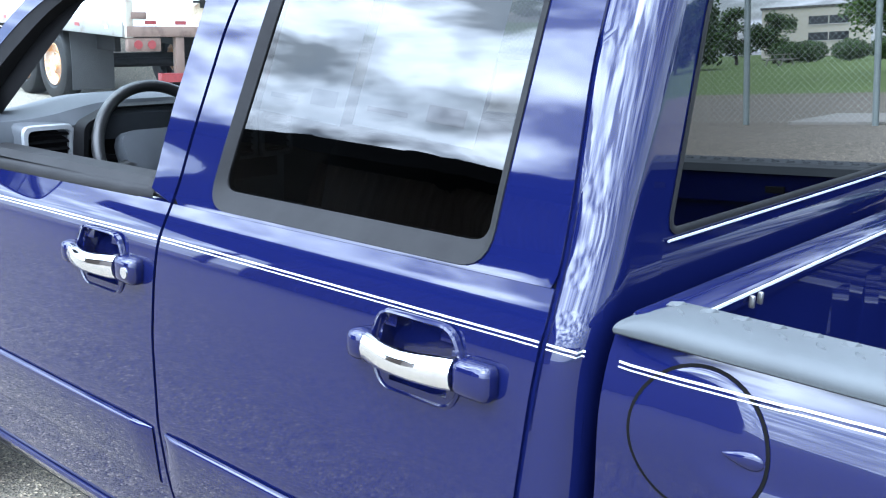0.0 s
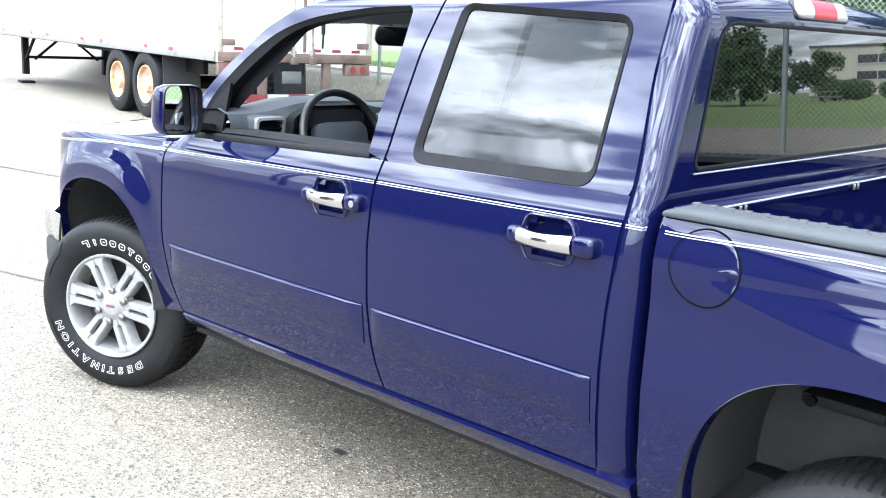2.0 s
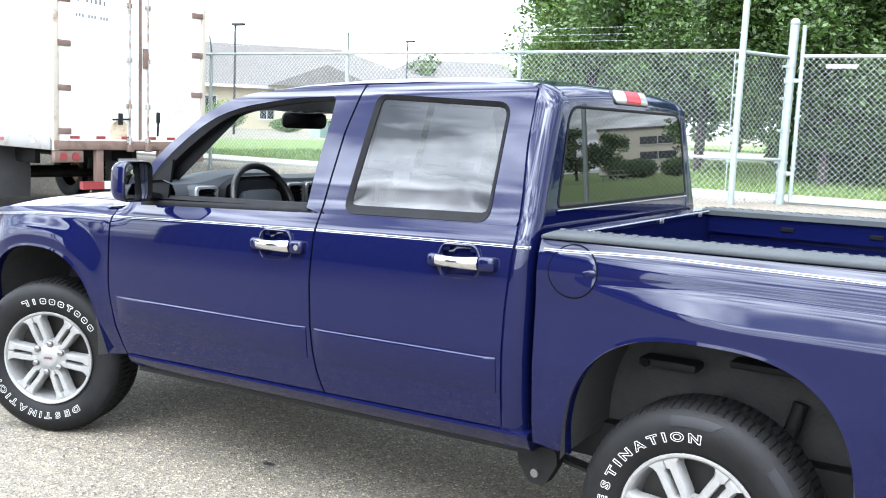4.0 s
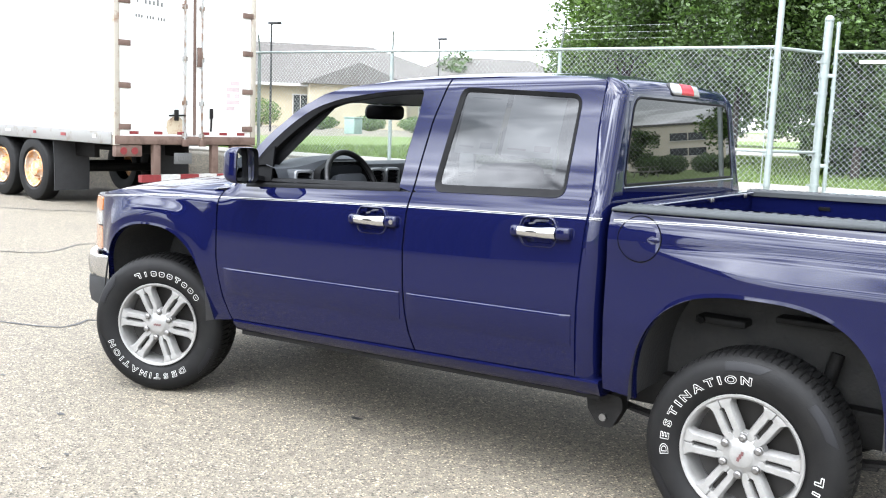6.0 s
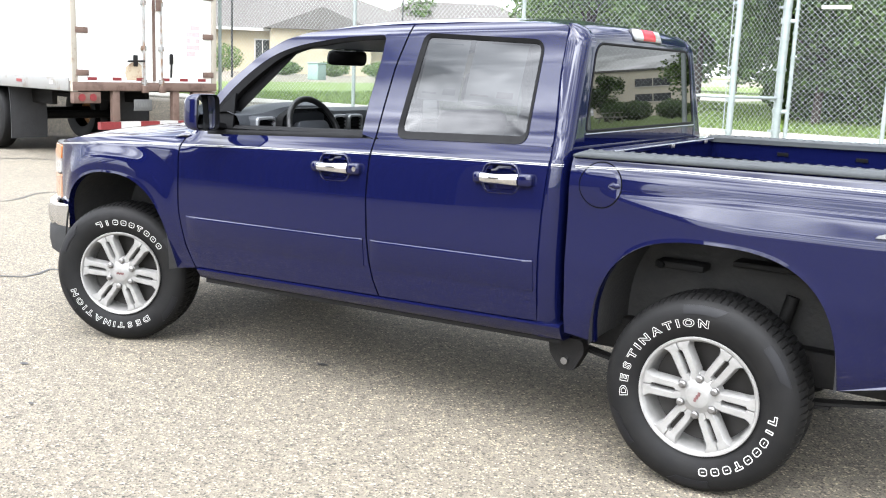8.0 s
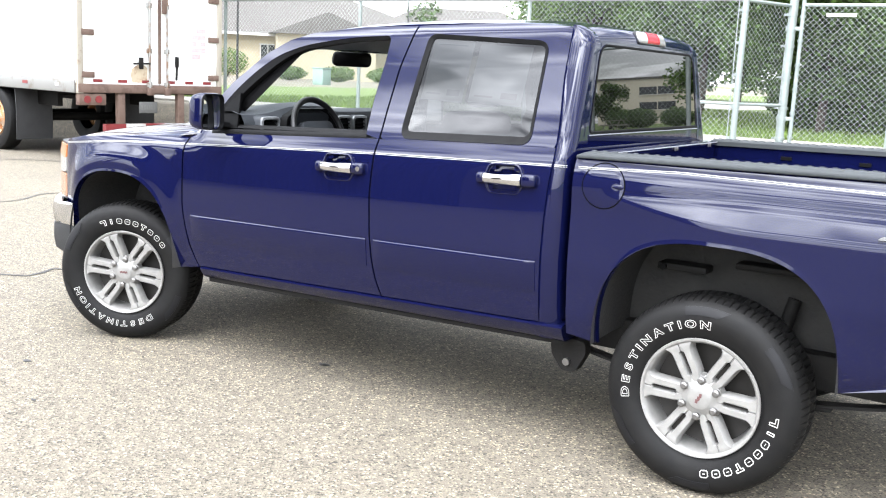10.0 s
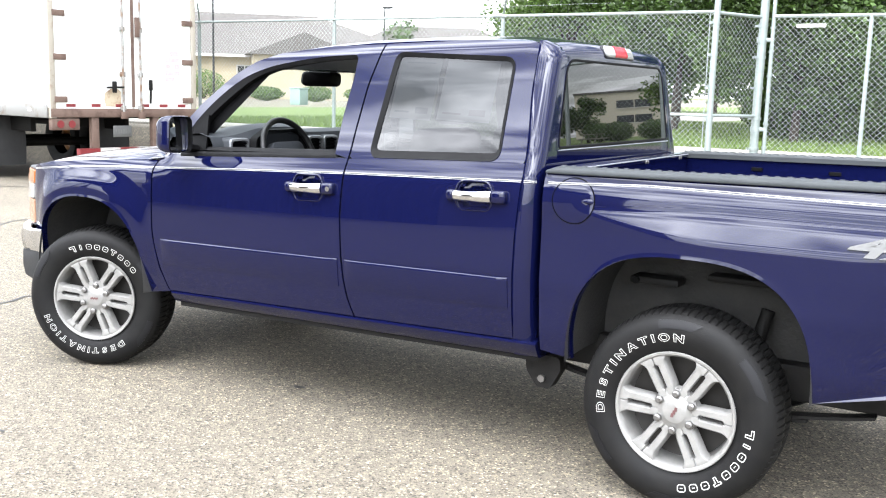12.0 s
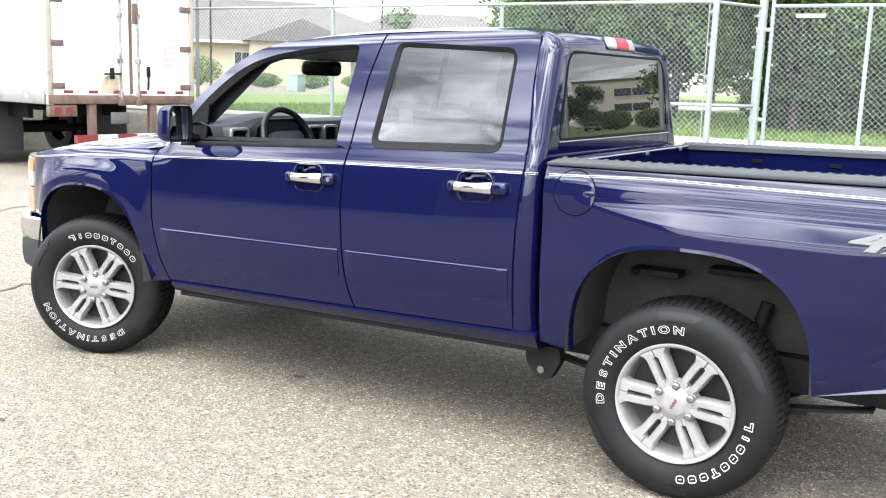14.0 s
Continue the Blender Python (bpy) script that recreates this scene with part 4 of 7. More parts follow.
def hood_z(x, q):
    """The height of the hood at a length and a share q of its half width: a dome that rolls off to the fenders."""
    zc, ze = float(np.interp(x, *HOOD_MID)), float(np.interp(x, *HOOD_SIDE))
    e = min(abs(q), 1.0) ** 3.2
    return zc * (1 - e) + min(ze, zc) * e


def build_cab(root):
    # roof
    bm = bmesh.new()
    rows = []

    def roof_top(x, q):
        return roof_z(x) - 0.012 + 0.040 * (1 - abs(q) ** 3.0) * (1 - 0.5 * smooth01((x - 2.3) / 0.3))
    for i in range(41):
        t = i / 40
        row = []
        for k in range(33):
            q = -1 + 2 * k / 32
            x0 = 1.00 - 0.10 * (1 - q * q)
            x = x0 + t * (2.455 - x0)
            row.append((x, 0.628 * q, roof_top(x, q)))
        rows.append(row)
    # the header over the rear window
    for a in np.linspace(0, math.pi / 2, 13)[1:]:
        row = []
        for k in range(33):
            q = -1 + 2 * k / 32
            u, v = math.sin(a) ** 0.72, max(math.cos(a), 0.0) ** 0.72
            xb = cab_back(1.668) - 0.012 * q * q
            row.append((2.455 + (xb - 2.455) * u, (0.628 - 0.040 * (1 - v)) * q, 1.666 + (roof_top(2.455, q) - 1.666) * v))
        rows.append(row)
    bm_grid(bm, rows)
    flip_to(bm, (0, 0, 1))
    bm_flange(bm, (0, 0, -0.03))
    part("roof", bm, PAINT, root, "", 60)
    # back of the cab below the rear window
    bm = bmesh.new()
    bm_grid(bm, [[(cab_back(z) - 0.0006, y, z) for y in np.linspace(-0.69, 0.69, 24)] for z in np.linspace(0.48, 1.302, 12)])
    flip_to(bm, (1, 0, 0))
    part("cab_back_panel", bm, PAINT, root, "", 40)
    # rear window with a thin pale edge at its foot
    o = rounded([(-0.660, 1.308), (0.660, 1.308), (0.560, 1.664), (-0.560, 1.664)], [0.025, 0.025, 0.095, 0.095], 9)
    c = np.array((0, 1.485))
    bm = bmesh.new()
    rr = [[(back_glass(p[1]), p[0], p[1]) for p in (c + (np.array(q) - c) * k for q in o)] for k in (1.0, 0.8, 0.6, 0.4, 0.2, 0.02)]
    vr = bm_grid(bm, rr, closed=True)
    bm.faces.new(vr[-1])
    flip_to(bm, (1, 0, 0))
    g = part("rear_window", bm, PRIVACY, root, "dark tinted rear window", 60)
    g.visible_shadow = False
    bm = bmesh.new()
    oi = inset(o, 0.006)
    bm_grid(bm, [[((cab_back(q[1]) if k == 0 else back_glass(q[1])) + d, q[0], q[1]) for q in line] for k, (line, d) in enumerate(((inset(o, -0.003), 0.001), (o, 0.002), (oi, 0.002), (inset(o, 0.008), 0.0)))], closed=True)
    flip_to(bm, (1, 0, 0))
    part("rear_window_seal", bm, SEAL, root, "black rubber seal", 50)
    # painted corners round the glass
    bm = bmesh.new()
    edge = inset(o, -0.001)
    wide = star_outer(edge, (0, 1.485), [(-0.678, 1.292), (0.678, 1.292), (0.574, 1.676), (-0.574, 1.676), (-0.678, 1.292)])
    bm_grid(bm, [[(cab_back(min(q[1], 1.67)) - 0.001, q[0], q[1]) for q in line] for line in (edge, wide)], closed=True)
    flip_to(bm, (1, 0, 0))
    part("rear_window_surround", bm, PAINT, root, "", 40)
    bm = bmesh.new()
    bm_tube(bm, [(2.607, -0.662, 1.300), (2.610, 0, 1.300), (2.607, 0.662, 1.300)], 0.0022, 6)
    part("rear_window_edge", bm, BEAD, root, "thin bright bead", 50)
    # high brake lamp
    bm = bmesh.new()
    o = rounded([(-0.185, -0.034), (0.185, -0.034), (0.172, 0.030), (-0.172, 0.030)], 0.028, 5)
    vr = bm_grid(bm, [[(d, y * k, z * k) for y, z in o] for k, d in ((1.0, 0.0), (1.0, 0.012), (0.96, 0.020), (0.5, 0.022), (0.02, 0.022))], closed=True)
    bm.faces.new(vr[-1]); flip_to(bm, (1, 0, 0))
    place = Matrix.Translation((2.558, 0, 1.708)) @ Matrix.Rotation(radians(-24), 4, "Y")
    bmesh.ops.transform(bm, matrix=place, verts=bm.verts)
    h = part("lamp_housing", bm, LAMPDARK, root, "dark lamp housing", 40)
    for nm, a, b, m, lb, ends in (("red_lens", -0.074, 0.074, REDLENS, "red brake lens", (0, 0)), ("cargo_lens", -0.172, -0.076, CLEARLENS, "clear cargo lens", (1, 0)), ("cargo_lens", 0.076, 0.172, CLEARLENS, "clear cargo lens", (0, 1))):
        # a bowed lens whose free end is rounded off
        bm = bmesh.new()
        rows = []
        for i in range(13):
            t = i / 12
            y = a + t * (b - a)
            close = min(1.0, (t if ends[0] else 1.0) * 4 + 0.02, ((1 - t) if ends[1] else 1.0) * 4 + 0.02)
            hh = 0.027 * math.sqrt(max(0.0, 1 - (1 - close) ** 2)) + 0.001
            rows.append([(0.016 + (0.012 + 0.004 * math.cos(math.pi * y / 0.4)) * math.cos(c) ** 0.6 * close ** 0.4, y, -0.002 + hh * math.sin(c)) for c in np.linspace(-1.57, 1.57, 9)])
        bm_grid(bm, rows)
        flip_to(bm, (1, 0, 0))
        bmesh.ops.transform(bm, matrix=place, verts=bm.verts)
        part(nm, bm, m, h, lb, 60)
    # windscreen, pillars, cowl
    bm = bmesh.new()
    rows = []
    for i in range(9):
        t = i / 8
        row = []
        for k in range(25):
            q = -1 + 2 * k / 24
            xb, xt = 0.60 - 0.14 * (1 - q * q), 1.00 - 0.10 * (1 - q * q)
            yb, yt = 0.755, 0.635
            zb, zt = 1.215 + 0.015 * (1 - q * q), roof_z(xt) - 0.012 + 0.038 * (1 - abs(q) ** 3)
            row.append((xb + t * (xt - xb), q * (yb + t * (yt - yb)), zb + t * (zt - zb) + 0.012 * math.sin(math.pi * t)))
        rows.append(row)
    bm_grid(bm, rows)
    flip_to(bm, (-1, 0, 1))
    g = part("windscreen", bm, GLASS, root, "clear windscreen", 60)
    g.visible_shadow = False
    for s in (-1, 1):
        bm = bmesh.new()
        rr = []
        for t in np.linspace(0, 1, 8):
            x, y, z = 0.60 + 0.40 * t, s * (0.762 - 0.125 * t), 1.200 + 0.41 * t
            rr.append([(x - 0.015, y - s * 0.02, z + 0.012), (x + 0.03, y - s * 0.002, z + 0.0), (x + 0.065, y - s * 0.008, z - 0.025), (x + 0.03, y - s * 0.045, z + 0.0)])
        bm_grid(bm, rr, closed=True)
        bmesh.ops.recalc_face_normals(bm, faces=bm.faces[:])
        part("windscreen_pillar", bm, BLACK, root, "black windscreen pillar trim", 60)
    bm = bmesh.new()
    bm_grid(bm, [[(0.60 - 0.14 * (1 - q * q) + dx, q * 0.74, 1.205 + 0.015 * (1 - q * q) + dz) for q in np.linspace(-0.9, 0.9, 25)] for dx, dz in ((-0.16, 0.005), (-0.08, -0.012), (0.0, 0.0), (0.05, 0.0))])
    flip_to(bm, (0, 0, 1))
    part("cowl", bm, BLACK, root, "black plastic cowl", 50)
    for s in (-1, 1):
        bm = bmesh.new()
        rows = []
        for y in np.linspace(0.50, 0.81, 12):
            rows.append([(x, s * y, hood_z(x, y / 0.795) + 0.003) for x in np.linspace(0.40, 0.64, 8)])
        bm_grid(bm, rows)
        flip_to(bm, (0, 0, 1))
        part("cowl_corner", bm, PAINT, root, "", 50)
    for y0 in (-0.42, 0.12):
        bm = bmesh.new()
        bm_tube(bm, [(0.33, y0, 1.248), (0.40, y0 + 0.25, 1.262), (0.46, y0 + 0.50, 1.262)], [0.011, 0.008, 0.005], 6)
        part("wiper", bm, BLACK, root, "black wiper arm", 50)
    # hood
    bm = bmesh.new()
    rows = []
    for i in range(31):
        t = i / 30
        row = []
        for k in range(41):
            q = -1 + 2 * k / 40
            x0 = -0.86 + 0.29 * abs(q) ** 2.2
            x1 = 0.505 - 0.145 * (1 - q * q)
            x = x0 + t * (x1 - x0)
            row.append((x, (half(max(x, -0.57), hood_z(max(x, -0.57), 1.0)) - 0.006) * q, hood_z(x, q)))
        rows.append(row)
    bm_grid(bm, rows)
    flip_to(bm, (0, 0, 1))
    bm_flange(bm, (0, 0, -0.04))
    part("hood", bm, PAINT, root, "blue hood", 40)


def build_nose(root):
    # grille and bumper
    bm = bmesh.new()
    bm_grid(bm, [[(-0.86 + 0.14 * abs(q) ** 2.4, 0.62 * q, z) for q in np.linspace(-1, 1, 25)] for z in (0.70, 0.80, 0.90, 0.985)])
    flip_to(bm, (-1, 0, 0))
    bm_flange(bm, (0.05, 0, 0))
    part("grille", bm, BLACK, root, "black grille", 50)
    for nm, m, prof, lb in (("bumper", CHROME, [(0.02, .715), (-.035, .712), (-.055, .690), (-.058, .655), (-.050, .612), (-.03, .590)], "chrome front bumper"),
                            ("bumper_valance", TRIMGREY, [(-.03, .588), (-.048, .570), (-.052, .50), (-.035, .445), (.03, .425)], "dark grey bumper valance")):
        bm = bmesh.new()
        rows = []
        for dx, z in prof:
            row = []
            for q in np.linspace(-1, 1, 41):
                back = 0.40 * abs(q) ** 3.2
                row.append((-0.92 + back + dx, 0.875 * q * (1 - 0.02 * abs(q)), z))
            # the ends wrap towards the arch
            row = [(-0.40, -0.868, z)] + row + [(-0.40, 0.868, z)]
            rows.append(row)
        bm_grid(bm, rows)
        flip_to(bm, (-1, 0, 0))
        bm_flange(bm, (0.02, 0, -0.004))
        part(nm, bm, m, root, lb, 45)
    for s in (-1, 1):
        # lamp unit wrapping the corner: amber above, clear middle, amber foot
        def corner(z0, z1, off, q0=0.0, q1=1.0, square=4.0):
            rr = []
            for z in np.linspace(z0, z1, 7):
                row = []
                for t in np.linspace(q0, q1, 22):
                    x = -0.79 + 0.25 * t ** 1.15 + 0.14 * max(0.0, z - 0.93) - 0.02 * (0.85 - z)
                    y = 0.60 + (half(-0.54 + 0.14 * max(0.0, z - 0.93), min(z, 1.0)) - 0.604) * t ** 0.68
                    # ends rounded off
                    u = abs((t - q0) / (q1 + 0.05 - q0) * 2 - 1)
                    if q0 == 0.0:
                        u = u if t > 0.5 else 0.0
                    k = max(0.0, 1 - u ** square) ** (1 / square) + 0.02
                    row.append((x - off, s * (y + off * 0.6), (z0 + z1) / 2 + (z - (z0 + z1) / 2) * k))
                rr.append(row)
            return rr
        bm = bmesh.new()
        bm_grid(bm, corner(0.715, 1.035, 0.0, 0.0, 1.0, 9.0)); flip_to(bm, (-1, s, 0)); bm_flange(bm, (0.04, -s * 0.03, 0))
        lamp = part("headlamp", bm, LAMPDARK, root, "headlamp with clear lens and amber corners", 50)
        for nm, z0, z1, q0, m, lb in (("marker_lens", 0.950, 1.030, 0.30, AMBER, "amber marker lens"), ("headlamp_lens", 0.868, 0.955, 0.0, CLEARLENS, "clear headlamp lens"), ("turn_lens", 0.725, 0.862, 0.45, PALE_AMBER, "pale amber turn lens")):
            bm = bmesh.new()
            bm_grid(bm, corner(z0, z1, 0.009, q0)); flip_to(bm, (-1, s, 0)); bm_flange(bm, (0.01, -s * 0.008, 0))
            part(nm, bm, m, lamp, lb, 50)


def build_mirror(root, s):
    """Door mirror: blue shell, black inner, tilted glass that looks back."""
    bm = bmesh.new()
    o = rounded([(-0.088, -0.082), (0.082, -0.086), (0.082, 0.088), (-0.080, 0.091)], 0.040, 7)
    vr = bm_grid(bm, [[(dx, y * k, z * k) for y, z in o] for k, dx in ((0.95, 0.0), (0.99, -0.006), (1.0, -0.022), (0.98, -0.046), (0.91, -0.072), (0.76, -0.094), (0.50, -0.108), (0.02, -0.114))], closed=True)
    bm.faces.new(vr[-1]); flip_to(bm, (-1, 0, 0))
    place = Matrix.Translation((0.800, s * 0.958, 1.287)) @ Matrix.Rotation(radians(-s * 7), 4, "Z")
    bmesh.ops.transform(bm, matrix=place, verts=bm.verts)
    m = part("door_mirror", bm, PAINT, root, "blue door mirror with black rim", 50)
    bm = bmesh.new()
    vr = bm_grid(bm, [[(dx, y * k, z * k) for y, z in o] for k, dx in ((0.985, -0.010), (0.97, 0.002), (0.955, 0.002), (0.95, -0.024))], closed=True)
    flip_to(bm, (1, 0, 0))
    bmesh.ops.transform(bm, matrix=place, verts=bm.verts)
    part("mirror_rim", bm, BLACK, m, "black rim", 50)
    bm = bmesh.new()
    bm.faces.new([bm.verts.new((-0.026 + s * y * 0.20 - z * 0.04, y * 0.955, z * 0.955)) for y, z in o]); flip_to(bm, (1, 0, 0))
    bmesh.ops.transform(bm, matrix=place, verts=bm.verts)
    part("mirror_glass", bm, MIRROR, m, "mirror glass")
    bm = bmesh.new()
    bm_grid(bm, [[(0.742 + dx, s * y, z) for dx, z in ((-.05, 1.207 + h), (-.02, 1.230 + h), (0.015, 1.230 + h), (0.030, 1.207 + h), (0.01, 1.195 + h), (-.03, 1.195 + h))] for y, h in ((0.79, 0.0), (0.83, 0.006), (0.87, 0.012))], closed=True)
    bmesh.ops.recalc_face_normals(bm, faces=bm.faces[:])
    part("mirror_arm", bm, BLACK, m, "black mirror arm", 50)
    # sail panel in the window's corner
    bm = bmesh.new()
    pts = [(0.664, 1.206), (0.812, 1.210), (0.796, 1.290), (0.776, 1.380), (0.712, 1.318)]
    a = [bm.verts.new(on_side(x, z, s, -0.003)) for x, z in pts]
    bm.faces.new(a); flip_to(bm, (0, s, 0)); bm_flange(bm, (0, -s * 0.012, 0))
    part("sail_panel", bm, BLACK, m, "black sail panel")


def build_wheel(parent_name, label):
    """A wheel at the origin, its outer face towards -y."""
    root = thing(parent_name, label, "wheel")
    R, T = 0.378, 0.245
    bm = bmesh.new()
    prof = [(0.222, 0.030), (0.226, 0.012), (0.243, 0.002), (0.262, -0.008), (0.300, -0.014), (0.330, -0.010), (0.352, 0.002), (0.366, 0.018), (0.373, 0.034), (R, 0.060),
            (R, 0.085), (R, 0.110), (R, 0.135), (R, 0.160), (R, 0.185), (0.373, 0.212), (0.362, 0.232), (0.330, 0.256), (0.285, 0.258), (0.235, 0.240), (0.222, 0.22)]
    n = 510
    rings = bm_lathe(bm, prof, n)
    cut = {7: 0.0012, 8: 0.004, 9: 0.007, 10: 0.008, 13: 0.009, 14: 0.009, 15: 0.007}
    groove = {11: 0.009, 12: 0.009}
    for i, ring in enumerate(rings):
        for k, v in enumerate(ring):
            d = 0.0
            if i in cut and (k + (3 if i > 11 else 0)) % 6 == 0:
                d = cut[i]
            if i in groove:
                d = groove[i] * (1 if (k // 3 + i) % 3 else 0.2)
            if d:
                l = math.hypot(v.co.x, v.co.z)
                v.co.x *= (l - d) / l; v.co.z *= (l - d) / l
    bmesh.ops.recalc_face_normals(bm, faces=bm.faces[:])
    tyre = part("tyre", bm, RUBBER, root, "black all-terrain tyre with raised white letters", 24)
    # raised letter-sized outlines, white, in two words round the wall
    def glyph(bm, ang, r, w, h, style):
        t = 0.0028
        def P(u, v, d):
            rr = r + v
            aa = ang + u / r
            yy = float(np.interp(rr, [0.243, 0.262, 0.300, 0.330, 0.352], [0.002, -0.008, -0.014, -0.010, 0.002]))
            return (rr * math.cos(aa), yy - d, rr * math.sin(aa))
        def bar(u0, v0, u1, v1):
            dx, dz = u1 - u0, v1 - v0
            L = math.hypot(dx, dz); nx, nz = -dz / L * t / 2, dx / L * t / 2
            q = [(u0 + nx, v0 + nz), (u1 + nx, v1 + nz), (u1 - nx, v1 - nz), (u0 - nx, v0 - nz)]
            a = [bm.verts.new(P(*p, 0.0022)) for p in q]
            b = [bm.verts.new(P(*p, -0.001)) for p in q]
            bm.faces.new(a)
            for k in range(4):
                bm.faces.new((a[k], b[k], b[(k + 1) % 4], a[(k + 1) % 4]))
        x, y = w / 2, h / 2
        loops = {0: [(-x, -y), (x, -y), (x, y), (-x, y)], 1: [(-x * .5, -y), (x * .5, -y), (x * .5, y), (-x * .5, y)],
                 2: [(-x, -y), (-x * .3, -y), (-x * .3, y * .35), (x, y * .35), (x, y), (-x, y)],
                 3: [(-x * .35, -y), (x * .35, -y), (x * .35, y * .4), (x, y * .4), (x, y), (-x, y), (-x, y * .4), (-x * .35, y * .4)],
                 4: [(-x, -y * .6), (-x * .6, -y), (x * .6, -y), (x, -y * .6), (x, y * .6), (x * .6, y), (-x * .6, y), (-x, y * .6)]}[style]
        for a, b in zip(loops, loops[1:] + loops[:1]):
            bar(*a, *b)
        if style in (0, 4):
            bar(-x * .35, 0, x * .35, 0)
    for k, st in enumerate((2, 1, 4, 4, 4, 3, 4, 4, 4)):
        bm = bmesh.new()
        glyph(bm, radians(-69 - 9.4 * (k - 4)), 0.283, 0.029 if st != 1 else 0.018, 0.030 if k in (0, 5) else 0.026, st)
        flip_to(bm, (0, -1, 0))
        part("raised_letter", bm, WHITE_RUBBER, root, "white outlined letter shape")

    def outlined(ch, ang, r, high):
        """A letter as a raised white outline, bent round the side wall."""
        cu = bpy.data.curves.new("letter", "FONT")
        cu.body, cu.size, cu.fill_mode, cu.bevel_depth, cu.bevel_resolution, cu.resolution_u, cu.offset = ch, 1.0, "NONE", 0.026, 0, 3, 0.035
        ob = new("letter", cu)
        bpy.context.view_layer.update()
        me = bpy.data.meshes.new_from_object(ob.evaluated_get(bpy.context.evaluated_depsgraph_get()))
        bpy.data.objects.remove(ob)
        co = np.array([v.co[:] for v in me.vertices])
        lo, hi = co.min(0), co.max(0)
        k = high / (hi[1] - lo[1])
        for v in me.vertices:
            u, w, d = (v.co.x - (lo[0] + hi[0]) / 2) * k * 1.34, (v.co.y - lo[1]) * k - high / 2, v.co.z * k
            rr, aa = r + w, ang - u / r
            yy = float(np.interp(rr, [0.243, 0.262, 0.300, 0.330, 0.352], [0.002, -0.008, -0.014, -0.010, 0.002]))
            v.co = (rr * math.cos(aa), yy - 0.001 - d * 0.8, rr * math.sin(aa))
        me.materials.clear()
        me.materials.append(WHITE_RUBBER)
        ob = new("raised_letter", me)
        ob.parent = root
        ob["label"] = "white outlined letter"
    wide = {"I": 0.55, "N": 1.1, "A": 1.1, "O": 1.1}
    word = "DESTINATION"
    steps = np.cumsum([0.0] + [(wide.get(a, 1.0) + wide.get(b, 1.0)) / 2 for a, b in zip(word, word[1:])])
    for ch, at in zip(word, steps / steps[-1]):
        outlined(ch, radians(159 - 97 * at), 0.284, 0.032)
    # smooth scuff plates in the side wall
    for a0 in (62, 184, 242, 4):
        bm = bmesh.new()
        rr = []
        for r_, y_ in ((0.318, -0.0130), (0.334, -0.0100), (0.349, 0.0)):
            rr.append([(r_ * math.cos(radians(a)), y_ - 0.0020, r_ * math.sin(radians(a))) for a in np.linspace(a0 - 14 + (0.349 - r_) * 200, a0 + 14, 10)])
        bm_grid(bm, rr); flip_to(bm, (0, -1, 0)); bm_flange(bm, (0, 0.004, 0))
        part("sidewall_plate", bm, RUBBER2, root, "", 50)
    # rim barrel and lip
    bm = bmesh.new()
    bm_lathe(bm, [(0.226, 0.012), (0.229, 0.003), (0.226, -0.003), (0.219, -0.002), (0.212, 0.006), (0.206, 0.024), (0.203, 0.060), (0.196, 0.12), (0.20, 0.20)], 72)
    flip_to(bm, (0, -1, 0))
    bmesh.ops.recalc_face_normals(bm, faces=bm.faces[:])
    rim = part("rim", bm, ALLOY, root, "silver alloy rim with six split spokes", 35)
    bm = bmesh.new()
    bm_lathe(bm, [(0.204, 0.105), (0.15, 0.115), (0.02, 0.115)], 48)
    flip_to(bm, (0, -1, 0))
    part("brake_drum", bm, BRAKE, root, "dark brake behind the spokes", 40)
    # six split spokes
    for k in range(6):
        bm = bmesh.new()
        a = radians(60 * k + 30)
        for side in (-1, 1):
            rows = []
            for r, w0, w1, y in ((0.055, 0.0005, 0.032, 0.012), (0.087, 0.0005, 0.035, 0.010), (0.092, 0.0085, 0.0370, 0.010), (0.130, 0.0092, 0.0385, 0.008), (0.179, 0.0092, 0.040, 0.006), (0.185, 0.0005, 0.042, 0.006), (0.196, 0.0005, 0.047, 0.004), (0.206, 0.0005, 0.058, 0.004), (0.217, 0.0005, 0.078, 0.006)):
                def spot(u, yy):
                    return (r * math.cos(a) - side * u * math.sin(a), yy, r * math.sin(a) + side * u * math.cos(a))
                rows.append([spot(w0, y + 0.050), spot(w0 - 0.001, y + 0.006), spot(w0 + 0.003, y), spot(w1 - 0.006, y), spot(w1, y + 0.008), spot(w1 + 0.003, y + 0.050)])
            bm_grid(bm, rows, closed=True)
        bmesh.ops.recalc_face_normals(bm, faces=bm.faces[:])
        part("spoke", bm, ALLOY, root, "", 38)
    # dark sheets between the twin bars, coloured as the shade deep in the slots
    bm = bmesh.new()
    for k in range(6):
        a = radians(60 * k + 30)
        rows = []
        for r in (0.065, 0.215):
            rows.append([(r * math.cos(a) - u * math.sin(a), 0.046, r * math.sin(a) + u * math.cos(a)) for u in (-0.013, 0.013)])
        bm_grid(bm, rows)
    flip_to(bm, (0, -1, 0))
    part("slot_shade", bm, BRAKE, root, "dark sheet for the shade in the spoke slots")
    # hub and nuts
    bm = bmesh.new()
    bm_lathe(bm, [(0.092, 0.05), (0.088, 0.020), (0.080, 0.013), (0.050, 0.010), (0.046, 0.006), (0.040, 0.0035), (0.02, 0.003), (0.002, 0.003)], 40)
    flip_to(bm, (0, -1, 0))
    part("hub", bm, ALLOY, root, "", 40)
    bm = bmesh.new()
